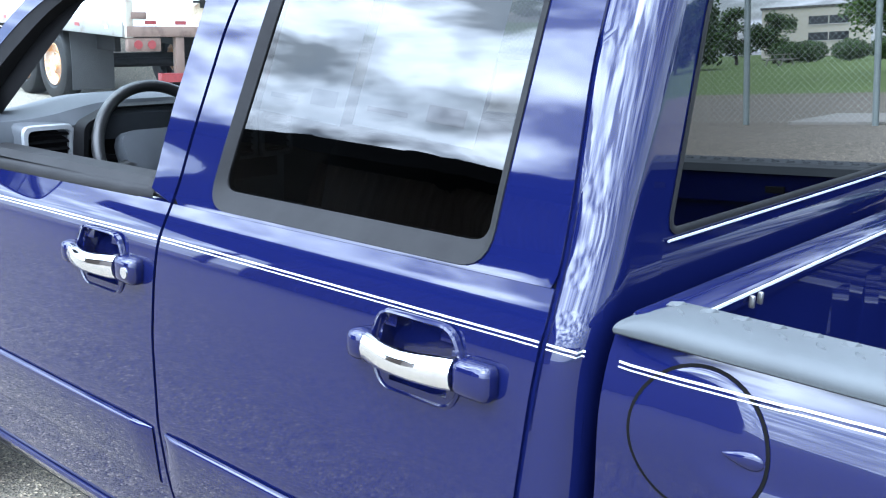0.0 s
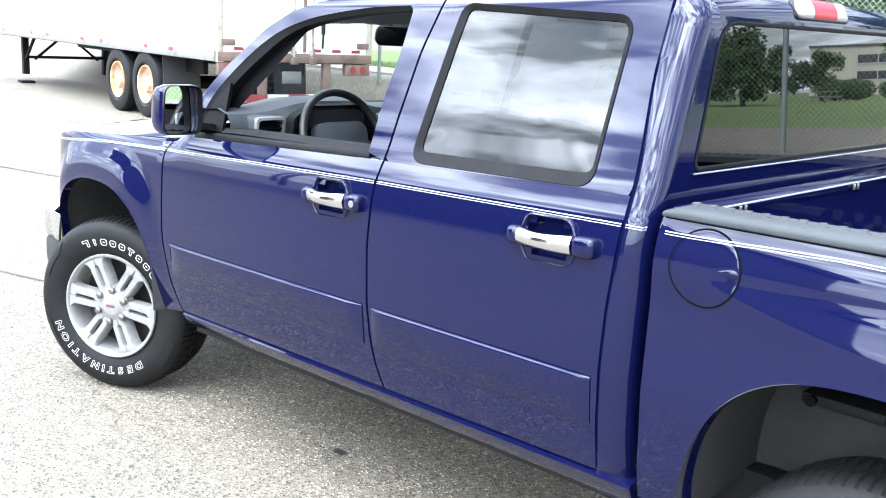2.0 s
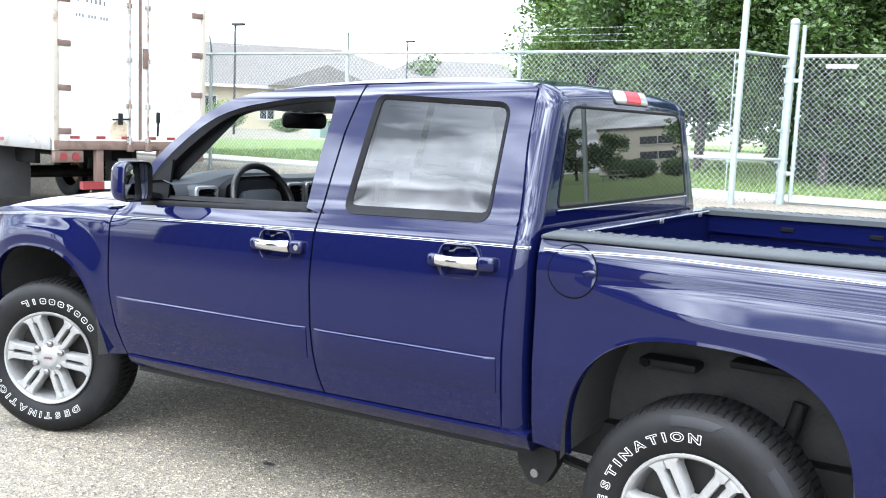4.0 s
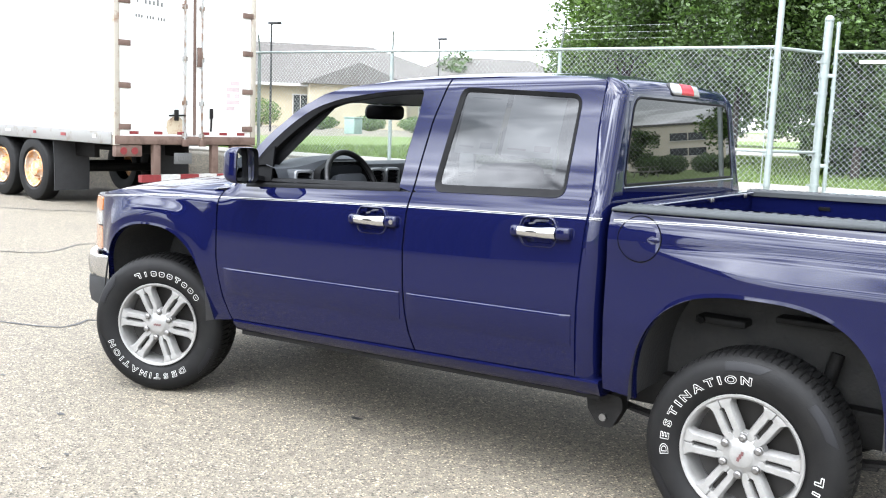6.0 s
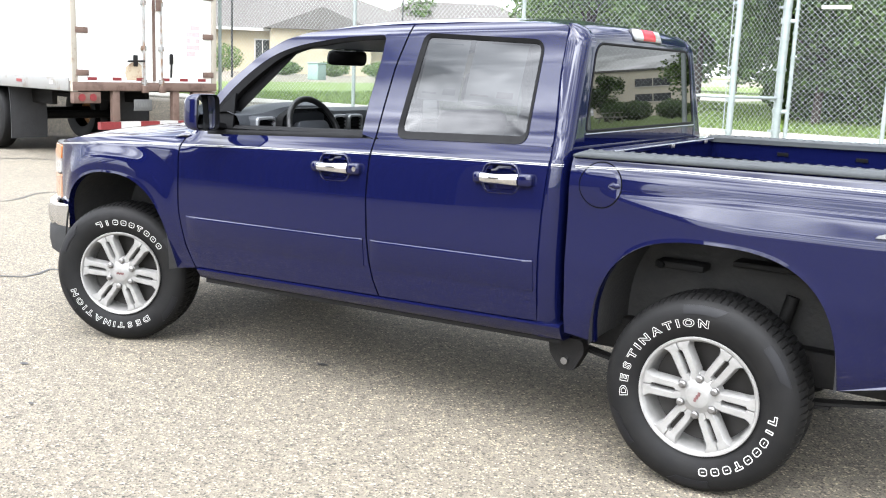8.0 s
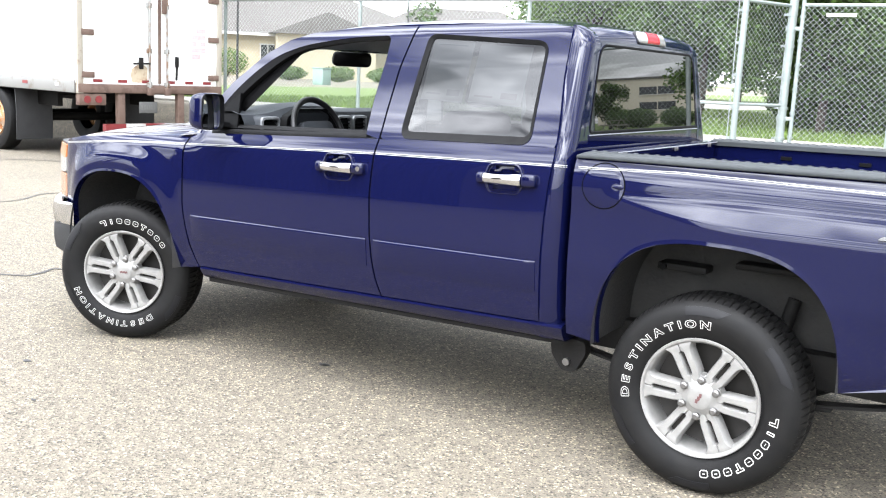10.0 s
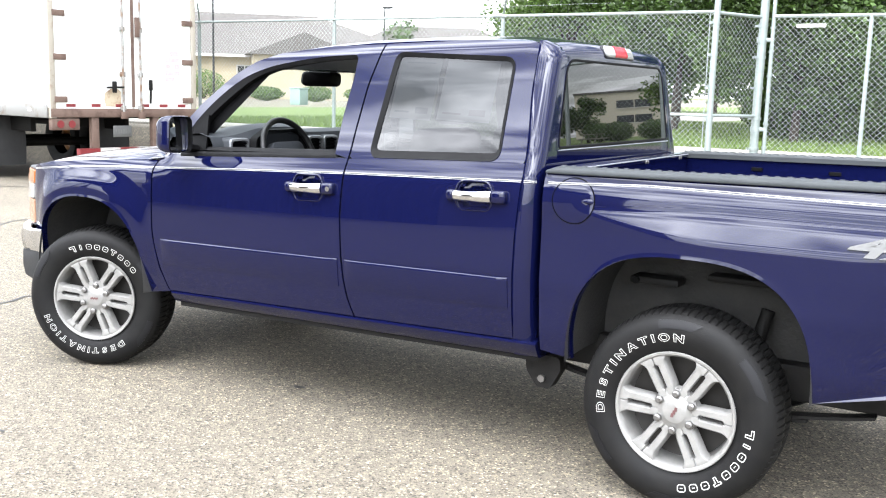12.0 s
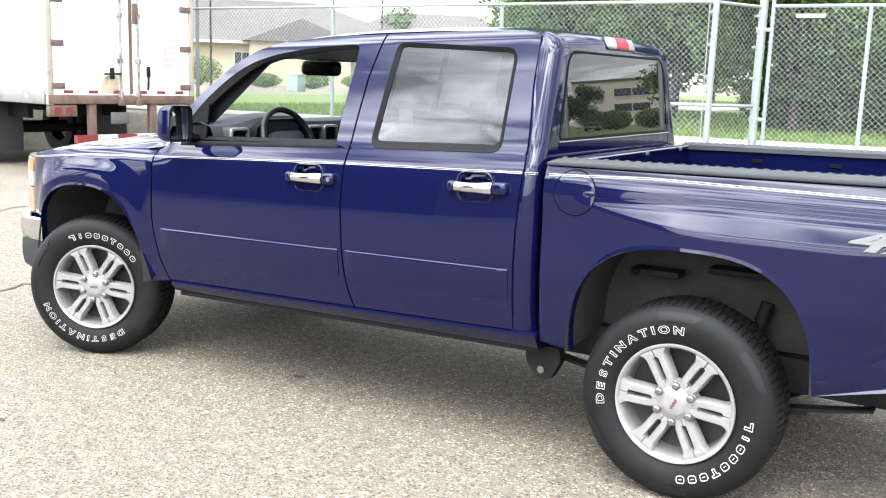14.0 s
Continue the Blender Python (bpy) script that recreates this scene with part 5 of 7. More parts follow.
    for k in (-1, 0, 1):
        bm_box(bm, (0.014 * k * 0.8, 0.0025, 0.014 * k * 0.55), (0.010, 0.003, 0.015), Matrix.Rotation(radians(35), 3, "Y"))
    part("hub_badge", bm, BADGERED, root, "small red centre emblem")
    for k in range(6):
        a = radians(60 * k)
        bm = bmesh.new()
        bm_tube(bm, [(0.070 * math.cos(a), y, 0.070 * math.sin(a)) for y in (0.022, 0.012, 0.011, -0.002, -0.006)], [0.0185, 0.0185, 0.0150, 0.0140, 0.0085], 12)
        part("wheel_nut", bm, STEEL, root, "", 30)
    return root


def build_bed(root):
    # floor, front wall with ribs, inner sides, tailgate
    bm = bmesh.new()
    bm_box(bm, (3.49, 0, 0.70), (1.64, 0.72, 0.03))
    part("bed_floor", bm, PAINT, root, "blue steel bed floor")
    bm = bmesh.new()
    ys = np.linspace(-0.80, 0.80, 161)
    rows = [[(2.688 + (0.010 if (int((y + 0.8) / 0.08) % 2) else 0.0) * (0.0 if z > 1.16 else 1.0), y, z) for y in ys] for z in (0.70, 0.92, 1.00, 1.165, 1.215)]
    bm_grid(bm, rows); flip_to(bm, (1, 0, 0))
    wall = part("bed_front_wall", bm, PAINT, root, "ribbed blue front wall of the bed")
    bm = bmesh.new()
    bm_box(bm, (2.667, 0, 1.228), (0.062, 1.60, 0.026), bevel=0.009)
    part("bed_front_rail", bm, PAINT, wall, "", 40)
    bm = bmesh.new()
    bm_tube(bm, [(2.698, -0.80, 1.234), (2.698, 0.80, 1.234)], 0.0028, 6)
    part("rail_edge", bm, BEAD, wall, "thin pale bead along the rail edge", 50)
    for y in (-0.584, 0.10, 0.584):
        for dy in (-0.012, 0.014):
            bm = bmesh.new()
            bm_box(bm, (2.704, y + dy, 1.224), (0.008, 0.006, 0.018), bevel=0.002)
            part("rail_clip", bm, STEEL, wall, "", 40)
    for s in (-1, 1):
        bm = bmesh.new()
        xs = np.linspace(2.69, 4.28, 24)
        rows = [[(x, s * (0.765 + dy), z) for x in xs] for dy, z in ((0.0, 1.0), (0.0, 1.10), (0.0, 1.125), (-0.025, 1.14), (-0.025, 1.225))]
        bm_grid(bm, rows); flip_to(bm, (0, -s, 0))
        inner = part("bed_inner_side", bm, PAINT, root, "blue inner wall of the bed", 30)
        for x in (3.05, 3.42, 3.80, 4.15):
            bm = bmesh.new()
            bm_box(bm, (x, s * 0.737, 1.178), (0.055, 0.004, 0.018), bevel=0.0015)
            part("stake_slot", bm, BLACK, inner, "dark stake slot")
        # wheel tub and the floor before and behind it
        bm = bmesh.new()
        bm_box(bm, (3.22, s * 0.5645, 0.995), (0.98, 0.397, 0.02), bevel=0.008)
        bm_box(bm, (3.22, s * 0.372, 0.845), (0.98, 0.012, 0.29))
        for x in (2.736, 3.704):
            bm_box(bm, (x, s * 0.5645, 0.845), (0.012, 0.397, 0.29))
        part("wheel_tub", bm, PAINT, root, "blue wheel tub in the bed", 40)
        bm = bmesh.new()
        for x0, x1 in ((2.692, 2.728), (3.712, 4.293)):
            bm_box(bm, ((x0 + x1) / 2, s * 0.563, 0.70), (x1 - x0, 0.402, 0.03))
            bm_box(bm, ((x0 + x1) / 2, s * 0.770, 0.855), (x1 - x0, 0.008, 0.28))
        part("bed_side_floor", bm, PAINT, root, "blue bed floor beside the wheel tub")
        # rail cap with raised tread lugs
        bm = bmesh.new()
        rows = []
        for x in np.linspace(2.640, 4.30, 44):
            e = 1 - 0.6 * max(0.0, 1 - (x - 2.640) / 0.02)
            zt = 1.226 + 0.0125 * (x - 2.64)
            yo = half(2.9, 1.2)
            rows.append([(x, s * y, z) for y, z in ((yo + 0.001, zt - 0.005), (yo + 0.005, zt - 0.002), (yo + 0.006, zt + 0.003), (yo + 0.0055, zt + 0.008 * e), (yo + 0.002, zt + 0.0145 * e), (yo - 0.005, zt + 0.0195 * e), (yo - 0.016, zt + 0.022 * e), (yo - 0.06, zt + 0.022 * e), (0.735, zt + 0.020 * e), (0.728, zt + 0.012 * e), (0.728, zt - 0.010))])
        vr = bm_grid(bm, rows)
        bm.faces.new(vr[0])
        bmesh.ops.recalc_face_normals(bm, faces=bm.faces[:])
        cap = part("rail_cap", bm, CAPGREY, root, "grey plastic bed rail cap with tread plate pattern", 40)
        bm = bmesh.new()
        for i in range(38):
            for j in range(2):
                x = 2.675 + 0.0425 * i + 0.021 * j
                y = 0.753 + 0.031 * j
                zt = 1.226 + 0.0125 * (x - 2.64) + 0.0215
                a = radians(42 if j else -42)
                vs = [bm.verts.new((x + u * math.cos(a) - v * math.sin(a), s * (y + u * math.sin(a) + v * math.cos(a)), zt + h)) for u, v, h in ((-.0145, 0, -.002), (0, -.0058, -.002), (.0145, 0, -.002), (0, .0058, -.002), (-.008, 0, .0034), (.008, 0, .0034))]
                for f in ((0, 1, 4), (1, 5, 4), (1, 2, 5), (2, 3, 5), (3, 4, 5), (3, 0, 4)):
                    bm.faces.new([vs[q] for q in f])
        bmesh.ops.recalc_face_normals(bm, faces=bm.faces[:])
        part("tread_pattern", bm, CAPGREY, cap, "raised tread pattern")
    bm = bmesh.new()
    bm_box(bm, (4.325, 0, 0.95), (0.06, 1.56, 0.56), bevel=0.02)
    part("tailgate", bm, PAINT, root, "blue tailgate", 40)
    bm = bmesh.new()
    bm_box(bm, (4.40, 0, 0.57), (0.14, 1.64, 0.14), bevel=0.03)
    part("rear_bumper", bm, CHROME, root, "chrome rear bumper", 40)


def build_under(root):
    for s in (-1, 1):
        bm = bmesh.new()
        bm_box(bm, (1.75, s * 0.44, 0.46), (4.9, 0.08, 0.14), bevel=0.01)
        part("frame_rail", bm, CHASSIS, root, "black chassis rail", 40)
        bm = bmesh.new()
        bm_box(bm, (1.6, s * 0.60, 0.475), (1.96, 0.26, 0.05), bevel=0.01)
        part("floor_pan", bm, CHASSIS, root, "dark underbody", 40)
        # leaf spring with its front hanger
        bm = bmesh.new()
        for k, (a, b) in enumerate(((2.60, 3.85), (2.80, 3.62), (2.98, 3.44))):
            xs = np.linspace(a, b, 14)
            rows = [[(x, s * (0.56 + dy), 0.345 - 0.014 * k + 0.06 * ((x - 3.2) / 0.6) ** 2 + dz) for x in xs] for dy, dz in ((-.03, 0), (.03, 0), (.03, -.012), (-.03, -.012))]
            bm_grid(bm, rows + [rows[0]])
        part("leaf_spring", bm, CHASSIS, root, "dark leaf spring", 40)
        bm = bmesh.new()
        bm_prism(bm, rounded([(2.50, 0.455), (2.66, 0.455), (2.665, 0.40), (2.62, 0.315), (2.56, 0.315), (2.51, 0.38)], 0.03, 4), s * 0.62, s * 0.675)
        h = part("spring_hanger", bm, CHASSIS, root, "black spring hanger", 30)
        bm = bmesh.new()
        bm_tube(bm, [(2.584, s * 0.66, 0.357), (2.584, s * 0.69, 0.357)], 0.016, 8)
        part("hanger_bolt", bm, STEEL, h, "bright bolt head", 40)
        # details in the wells
        for x, z, sx, sz in ((3.00, 0.80, 0.20, 0.03), (3.36, 0.84, 0.30, 0.025)):
            bm = bmesh.new()
            bm_box(bm, (x, s * 0.52, z), (sx, 0.10, sz), bevel=0.008)
            part("inner_panel_bracket", bm, CHASSIS, root, "", 40)
        for x, z in ((2.93, 0.80), (3.62, 0.66), (3.63, 0.55), (0.12, 0.78)):
            bm = bmesh.new()
            bm_tube(bm, [(x, s * 0.57, z), (x, s * 0.585, z)], 0.014, 8)
            part("liner_clip", bm, BLACK, root, "", 40)
        bm = bmesh.new()
        bm_tube(bm, [(3.33, s * 0.50, 0.30), (3.42, s * 0.44, 0.72)], 0.026, 10)
        part("shock_absorber", bm, CHASSIS, root, "", 40)
    for x in (0.0, 3.2):
        bm = bmesh.new()
        bm_tube(bm, [(x, -0.62, 0.375), (x, 0.62, 0.375)], 0.05, 10)
        part("axle", bm, CHASSIS, root, "dark axle tube", 40)
    bm = bmesh.new()
    bm_tube(bm, [(0.9, 0.15, 0.36), (1.8, 0.22, 0.32), (2.9, 0.3, 0.34)], 0.03, 8)
    part("exhaust_pipe", bm, STEEL, root, "dull exhaust pipe", 40)
    bm = bmesh.new()
    bm_box(bm, (1.25, 0.0, 0.36), (0.9, 0.34, 0.16), bevel=0.04)
    part("transmission", bm, CHASSIS, root, "dark transmission case", 40)
    bm = bmesh.new()
    bm_box(bm, (1.56, 0, 0.54), (2.06, 1.5, 0.03))
    part("floor_sheet", bm, CHASSIS, root, "dark floor sheet")
    bm = bmesh.new()
    bm_box(bm, (-0.30, 0, 0.42), (0.5, 1.3, 0.05), bevel=0.02)
    part("skid_plate", bm, CHASSIS, root, "dark skid plate", 40)


def build_interior(root):
    # dashboard
    prof = [(0.46, 1.212), (0.56, 1.258), (0.68, 1.292), (0.79, 1.302), (0.855, 1.286), (0.875, 1.25), (0.865, 1.18), (0.84, 1.08), (0.81, 0.92), (0.71, 0.80)]
    bm = bmesh.new()
    ys = np.linspace(-0.80, 0.80, 53)
    rows = []
    for x, z in prof:
        row = []
        for y in ys:
            e = smooth01((abs(y) - 0.55) / 0.20)
            hood = math.exp(-abs((y + 0.38) / 0.21) ** 4)
            up = 0.034 * hood * smooth01((x - 0.54) / 0.2) * smooth01((z - 1.12) / 0.1)
            row.append((x - 0.03 * e * (x > 0.62) + 0.03 * hood * (x > 0.76) * (z > 1.2), y, z + up - 0.012 * e))
        rows.append(row)
    bm_grid(bm, rows); flip_to(bm, (1, 0, 0.3))
    dash = part("dashboard", bm, DASH, root, "dark grey dashboard", 40)
    # instrument cluster recess
    o = rounded([(-0.175, -0.085), (0.175, -0.085), (0.165, 0.035), (0.09, 0.068), (-0.09, 0.068), (-0.165, 0.035)], 0.03, 5)
    bm = bmesh.new()
    vr = bm_grid(bm, [[(0.925 + d, -0.385 + y * k, 1.226 + z * k) for y, z in o] for k, d in ((1.26, -0.03), (1.20, 0.004), (1.12, 0.004), (1.05, -0.05), (0.02, -0.055))], closed=True)
    bm.faces.new(vr[-1]); flip_to(bm, (1, 0, 0))
    part("instrument_binnacle", bm, BLACK, dash, "black instrument binnacle", 40)
    # air vents with slats
    for y, w in ((-0.655, 0.115), (-0.080, 0.105), (0.055, 0.105), (0.655, 0.115)):
        x0 = 0.886 if abs(y) < 0.3 else 0.876
        bm = bmesh.new()
        oo = rounded([(-w / 2, -0.060), (w / 2, -0.060), (w / 2, 0.062), (-w / 2, 0.062)], 0.018, 4)
        bm_grid(bm, [[(x0 + d, y + a * k, 1.195 + b * k) for a, b in oo] for k, d in ((1.18, 0.004), (1.14, 0.014), (0.98, 0.016), (0.94, -0.01))], closed=True)
        flip_to(bm, (1, 0, 0))
        v = part("air_vent", bm, SILVERP, dash, "silver-rimmed air vent", 40)
        bm = bmesh.new()
        bm_box(bm, (x0 - 0.008, y, 1.195), (0.004, w, 0.12))
        part("vent_back", bm, BLACK, v)
        bm = bmesh.new()
        bm_grid(bm, [[(x0 + d, y + a * k, 1.195 + b * k) for a, b in oo] for k, d in ((1.30, -0.09), (1.19, 0.0), (1.16, 0.006))], closed=True)
        bmesh.ops.recalc_face_normals(bm, faces=bm.faces[:])
        part("vent_housing", bm, DASH, v, "", 40)
        for k in range(6):
            bm = bmesh.new()
            bm_box(bm, (x0 + 0.001, y, 1.148 + 0.019 * k), (0.012, w * 0.94, 0.003), Matrix.Rotation(radians(25), 3, "Y"))
            part("vent_slat", bm, BLACK, v)
        if abs(y) > 0.3:
            for k in range(5):
                bm = bmesh.new()
                bm_box(bm, (x0 - 0.042, y - 0.036 + 0.018 * k, 1.270), (0.045, 0.007, 0.004), Matrix.Rotation(radians(20), 3, "Y"))
                part("defrost_slot", bm, BLACK, v)
    bm = bmesh.new()
    bm_box(bm, (0.850, -0.015, 1.05), (0.02, 0.26, 0.17), bevel=0.008)
    part("centre_panel", bm, SILVERP, dash, "silver centre panel", 40)
    bm = bmesh.new()
    bm_box(bm, (0.862, -0.015, 1.09), (0.01, 0.19, 0.06), bevel=0.003)
    part("radio", bm, BLACK, dash, "black radio", 40)
    # steering wheel on its column
    sw = Matrix.Translation((0.975, -0.385, 1.182)) @ Matrix.Rotation(radians(-22), 4, "Y")
    bm = bmesh.new()
    rr = []
    for a in np.linspace(0, 2 * math.pi, 56, endpoint=False):
        c = Vector((0, 0.186 * math.cos(a), 0.186 * math.sin(a)))
        d = Vector((0, math.cos(a), math.sin(a)))
        rr.append([c + d * 0.0155 * math.cos(b) + Vector((0.0165 * math.sin(b), 0, 0)) for b in np.linspace(0, 2 * math.pi, 12, endpoint=False)])
    bm_grid(bm, rr + [rr[0]], closed=True)
    bmesh.ops.remove_doubles(bm, verts=bm.verts, dist=1e-5)
    bmesh.ops.recalc_face_normals(bm, faces=bm.faces[:])
    bmesh.ops.transform(bm, matrix=sw, verts=bm.verts)
    wheel = part("steering_wheel", bm, LEATHER, root, "black leather steering wheel", 60)
    bm = bmesh.new()
    oo = rounded([(-0.115, -0.065), (0.115, -0.065), (0.128, 0.072), (-0.128, 0.072)], 0.045, 5)
    vr = bm_grid(bm, [[(d, y * k, z * k) for y, z in oo] for k, d in ((0.95, -0.04), (1.0, -0.02), (0.95, 0.008), (0.6, 0.018), (0.02, 0.02))], closed=True)
    bm.faces.new(vr[-1]); flip_to(bm, (1, 0, 0))
    bmesh.ops.transform(bm, matrix=sw, verts=bm.verts)
    part("airbag_cover", bm, DASH, wheel, "grey horn pad", 50)
    for a in (-12, 192, 250, 290):
        bm = bmesh.new()
        d = Vector((0, math.cos(radians(a)), math.sin(radians(a))))
        bm_tube(bm, [d * 0.08 + Vector((-0.012, 0, 0)), d * 0.18], [0.024, 0.016], 8)
        bmesh.ops.transform(bm, matrix=sw, verts=bm.verts)
        part("wheel_spoke", bm, LEATHER, wheel, "", 50)
    bm = bmesh.new()
    bm_tube(bm, [sw @ Vector((-0.02, 0, 0)), sw @ Vector((-0.20, 0, 0))], 0.045, 12)
    part("steering_column", bm, BLACK, wheel, "", 50)
    for y1, z1 in ((-0.155, 0.02), (0.16, 0.03)):
        bm = bmesh.new()
        bm_tube(bm, [sw @ Vector((-0.07, 0.0, 0.0)), sw @ Vector((-0.06, y1, z1))], [0.010, 0.012], 8)
        part("column_stalk", bm, BLACK, wheel, "", 50)
    # inside mirror
    bm = bmesh.new()
    o = rounded([(-0.128, -0.040), (0.128, -0.040), (0.122, 0.040), (-0.122, 0.040)], 0.034, 6)
    vr = bm_grid(bm, [[(d, y * k, z * k) for y, z in o] for k, d in ((0.02, 0.008), (0.93, 0.008), (1.0, 0.0), (0.96, -0.02), (0.6, -0.035), (0.02, -0.038))], closed=True)
    bm.faces.new(vr[0]); bm.faces.new(vr[-1])
    bmesh.ops.recalc_face_normals(bm, faces=bm.faces[:])
    bmesh.ops.transform(bm, matrix=Matrix.Translation((0.875, 0.0, 1.570)) @ Matrix.Rotation(radians(-18), 4, "Z") @ Matrix.Rotation(radians(8), 4, "Y"), verts=bm.verts)
    im = part("inside_mirror", bm, BLACK, root, "black inside mirror", 50)
    bm = bmesh.new()
    bm_tube(bm, [(0.86, 0.0, 1.59), (0.83, 0.005, 1.63), (0.82, 0.0, 1.675)], 0.007, 6)
    part("mirror_stalk", bm, BLACK, im, "", 50)
    # headliner and visors
    bm = bmesh.new()
    bm_grid(bm, [[(x, 0.60 * q, roof_z(x) - 0.042 + 0.020 * (1 - q * q)) for q in np.linspace(-1, 1, 15)] for x in np.linspace(0.97, 2.52, 14)])
    flip_to(bm, (0, 0, -1))
    part("headliner", bm, DASH2, root, "grey headliner", 50)
    for y in (-0.36, 0.36):
        bm = bmesh.new()
        bm_box(bm, (1.10, y, 1.658), (0.14, 0.34, 0.012), Matrix.Rotation(radians(-7), 3, "Y"), bevel=0.005)
        part("sun_visor", bm, DASH2, root, "grey sun visor", 40)
    # inner door panels
    for s in (-1, 1):
        for a, b in ((0.62, 1.66), (1.74, 2.50)):
            bm = bmesh.new()
            rows = [[(x, s * (half(x, z) - d), z + (belt(x) - belt(1.1) if z > 1.1 else 0)) for x in np.linspace(a, b, 10)] for z, d in ((0.55, 0.07), (0.80, 0.09), (0.92, 0.115), (0.96, 0.09), (1.15, 0.075), (1.205, 0.035))]
            bm_grid(bm, rows); flip_to(bm, (0, -s, 0))
            part("door_card", bm, DASH2 if a < 1 else CLOTH, root, "grey inner door panel" if a < 1 else "dark inner door panel", 40)
    # seats
    def seat(x, y, w, back):
        bm = bmesh.new()
        bm_box(bm, (x - 0.22, y, 0.80), (0.48, w, 0.16), bevel=0.05, seg=3)
        st = part("seat_cushion", bm, CLOTH, root, "dark cloth seat", 50)
        bm = bmesh.new()
        bm_box(bm, (x + 0.08, y, 1.08), (0.13, w, 0.56), Matrix.Rotation(radians(14), 3, "Y"), bevel=0.05, seg=3)
        part("seat_backrest", bm, CLOTH, root, "dark cloth backrest", 50)
    for y in (-0.38, 0.38):
        seat(1.78, y, 0.48, 1)
        bm = bmesh.new()
        bm_box(bm, (1.95, y, 1.45), (0.09, 0.24, 0.15), Matrix.Rotation(radians(12), 3, "Y"), bevel=0.035, seg=3)
        part("headrest", bm, CLOTH, root, "dark cloth headrest", 50)
    seat(2.28, 0.0, 1.24, 1)
    # paper notices hung inside the rear door window
    for nm, x0, x1, z0, z1, band in (("paper_notice", 1.835, 2.045, 1.405, 1.662, INK), ("paper_notice", 2.075, 2.330, 1.405, 1.655, REDINK)):
        bm = bmesh.new()
        rows = [[(x, -(half(x, z) - 0.020), z - 0.03 * (x - x0)) for x in np.linspace(x0, x1, 5)] for z in np.linspace(z0, z1, 5)]
        bm_grid(bm, rows); flip_to(bm, (0, -1, 0))
        pp = part(nm, bm, PAPER, root, "white printed notice behind the glass")
        bm = bmesh.new()
        bars = [(0.3, 1.0, 0.97, 1.0)] if band is REDINK else [(0.15, 0.85, 0.92, 0.94)]
        bars += [(0.10, 0.45, 0.10, 0.13), (0.60, 0.9, 0.10, 0.20)]
        for a, b, c, d in bars:
            xa, xb, za, zb = x0 + a * (x1 - x0), x0 + b * (x1 - x0), z0 + c * (z1 - z0), z0 + d * (z1 - z0)
            vs = [bm.verts.new((x, -(half(x, z) - 0.0185), z - 0.03 * (x - x0))) for x, z in ((xa, za), (xb, za), (xb, zb), (xa, zb))]
            bm.faces.new(vs)
        flip_to(bm, (0, -1, 0))
        part("print_bars", bm, band, pp, "printed bars")


def build_truck():
    root = thing("pickup_truck", "dark blue crew-cab pickup truck with chrome handles parked on asphalt", "pickup truck")
    for s in (-1, 1):
        build_sides(root, s)
        build_doors(root, s)
        build_stripe(root, s)
        build_mirror(root, s)
    build_cab(root)
    build_nose(root)
    build_bed(root)
    build_under(root)
    build_interior(root)
    w = build_wheel("wheel", "")
    for k, (x, s, turn, steer) in enumerate(((0.0, -1, -143, 25), (3.2, -1, -27, 0), (0.0, 1, 20, 25), (3.2, 1, 80, 0))):
        m = Matrix.Translation((x, s * 0.842, 0.375)) @ Matrix.Rotation(radians(steer), 4, "Z") @ (Matrix.Rotation(math.pi, 4, "Z") if s > 0 else Matrix()) @ Matrix.Rotation(radians(turn), 4, "Y")
        if k == 0:
            o = w
            o.matrix_basis = m
        else:
            o = copy_thing(w, m)
        o.parent = root
        for key in ("label", "category"):
            if key in o:
                del o[key]
    return root


build_truck()

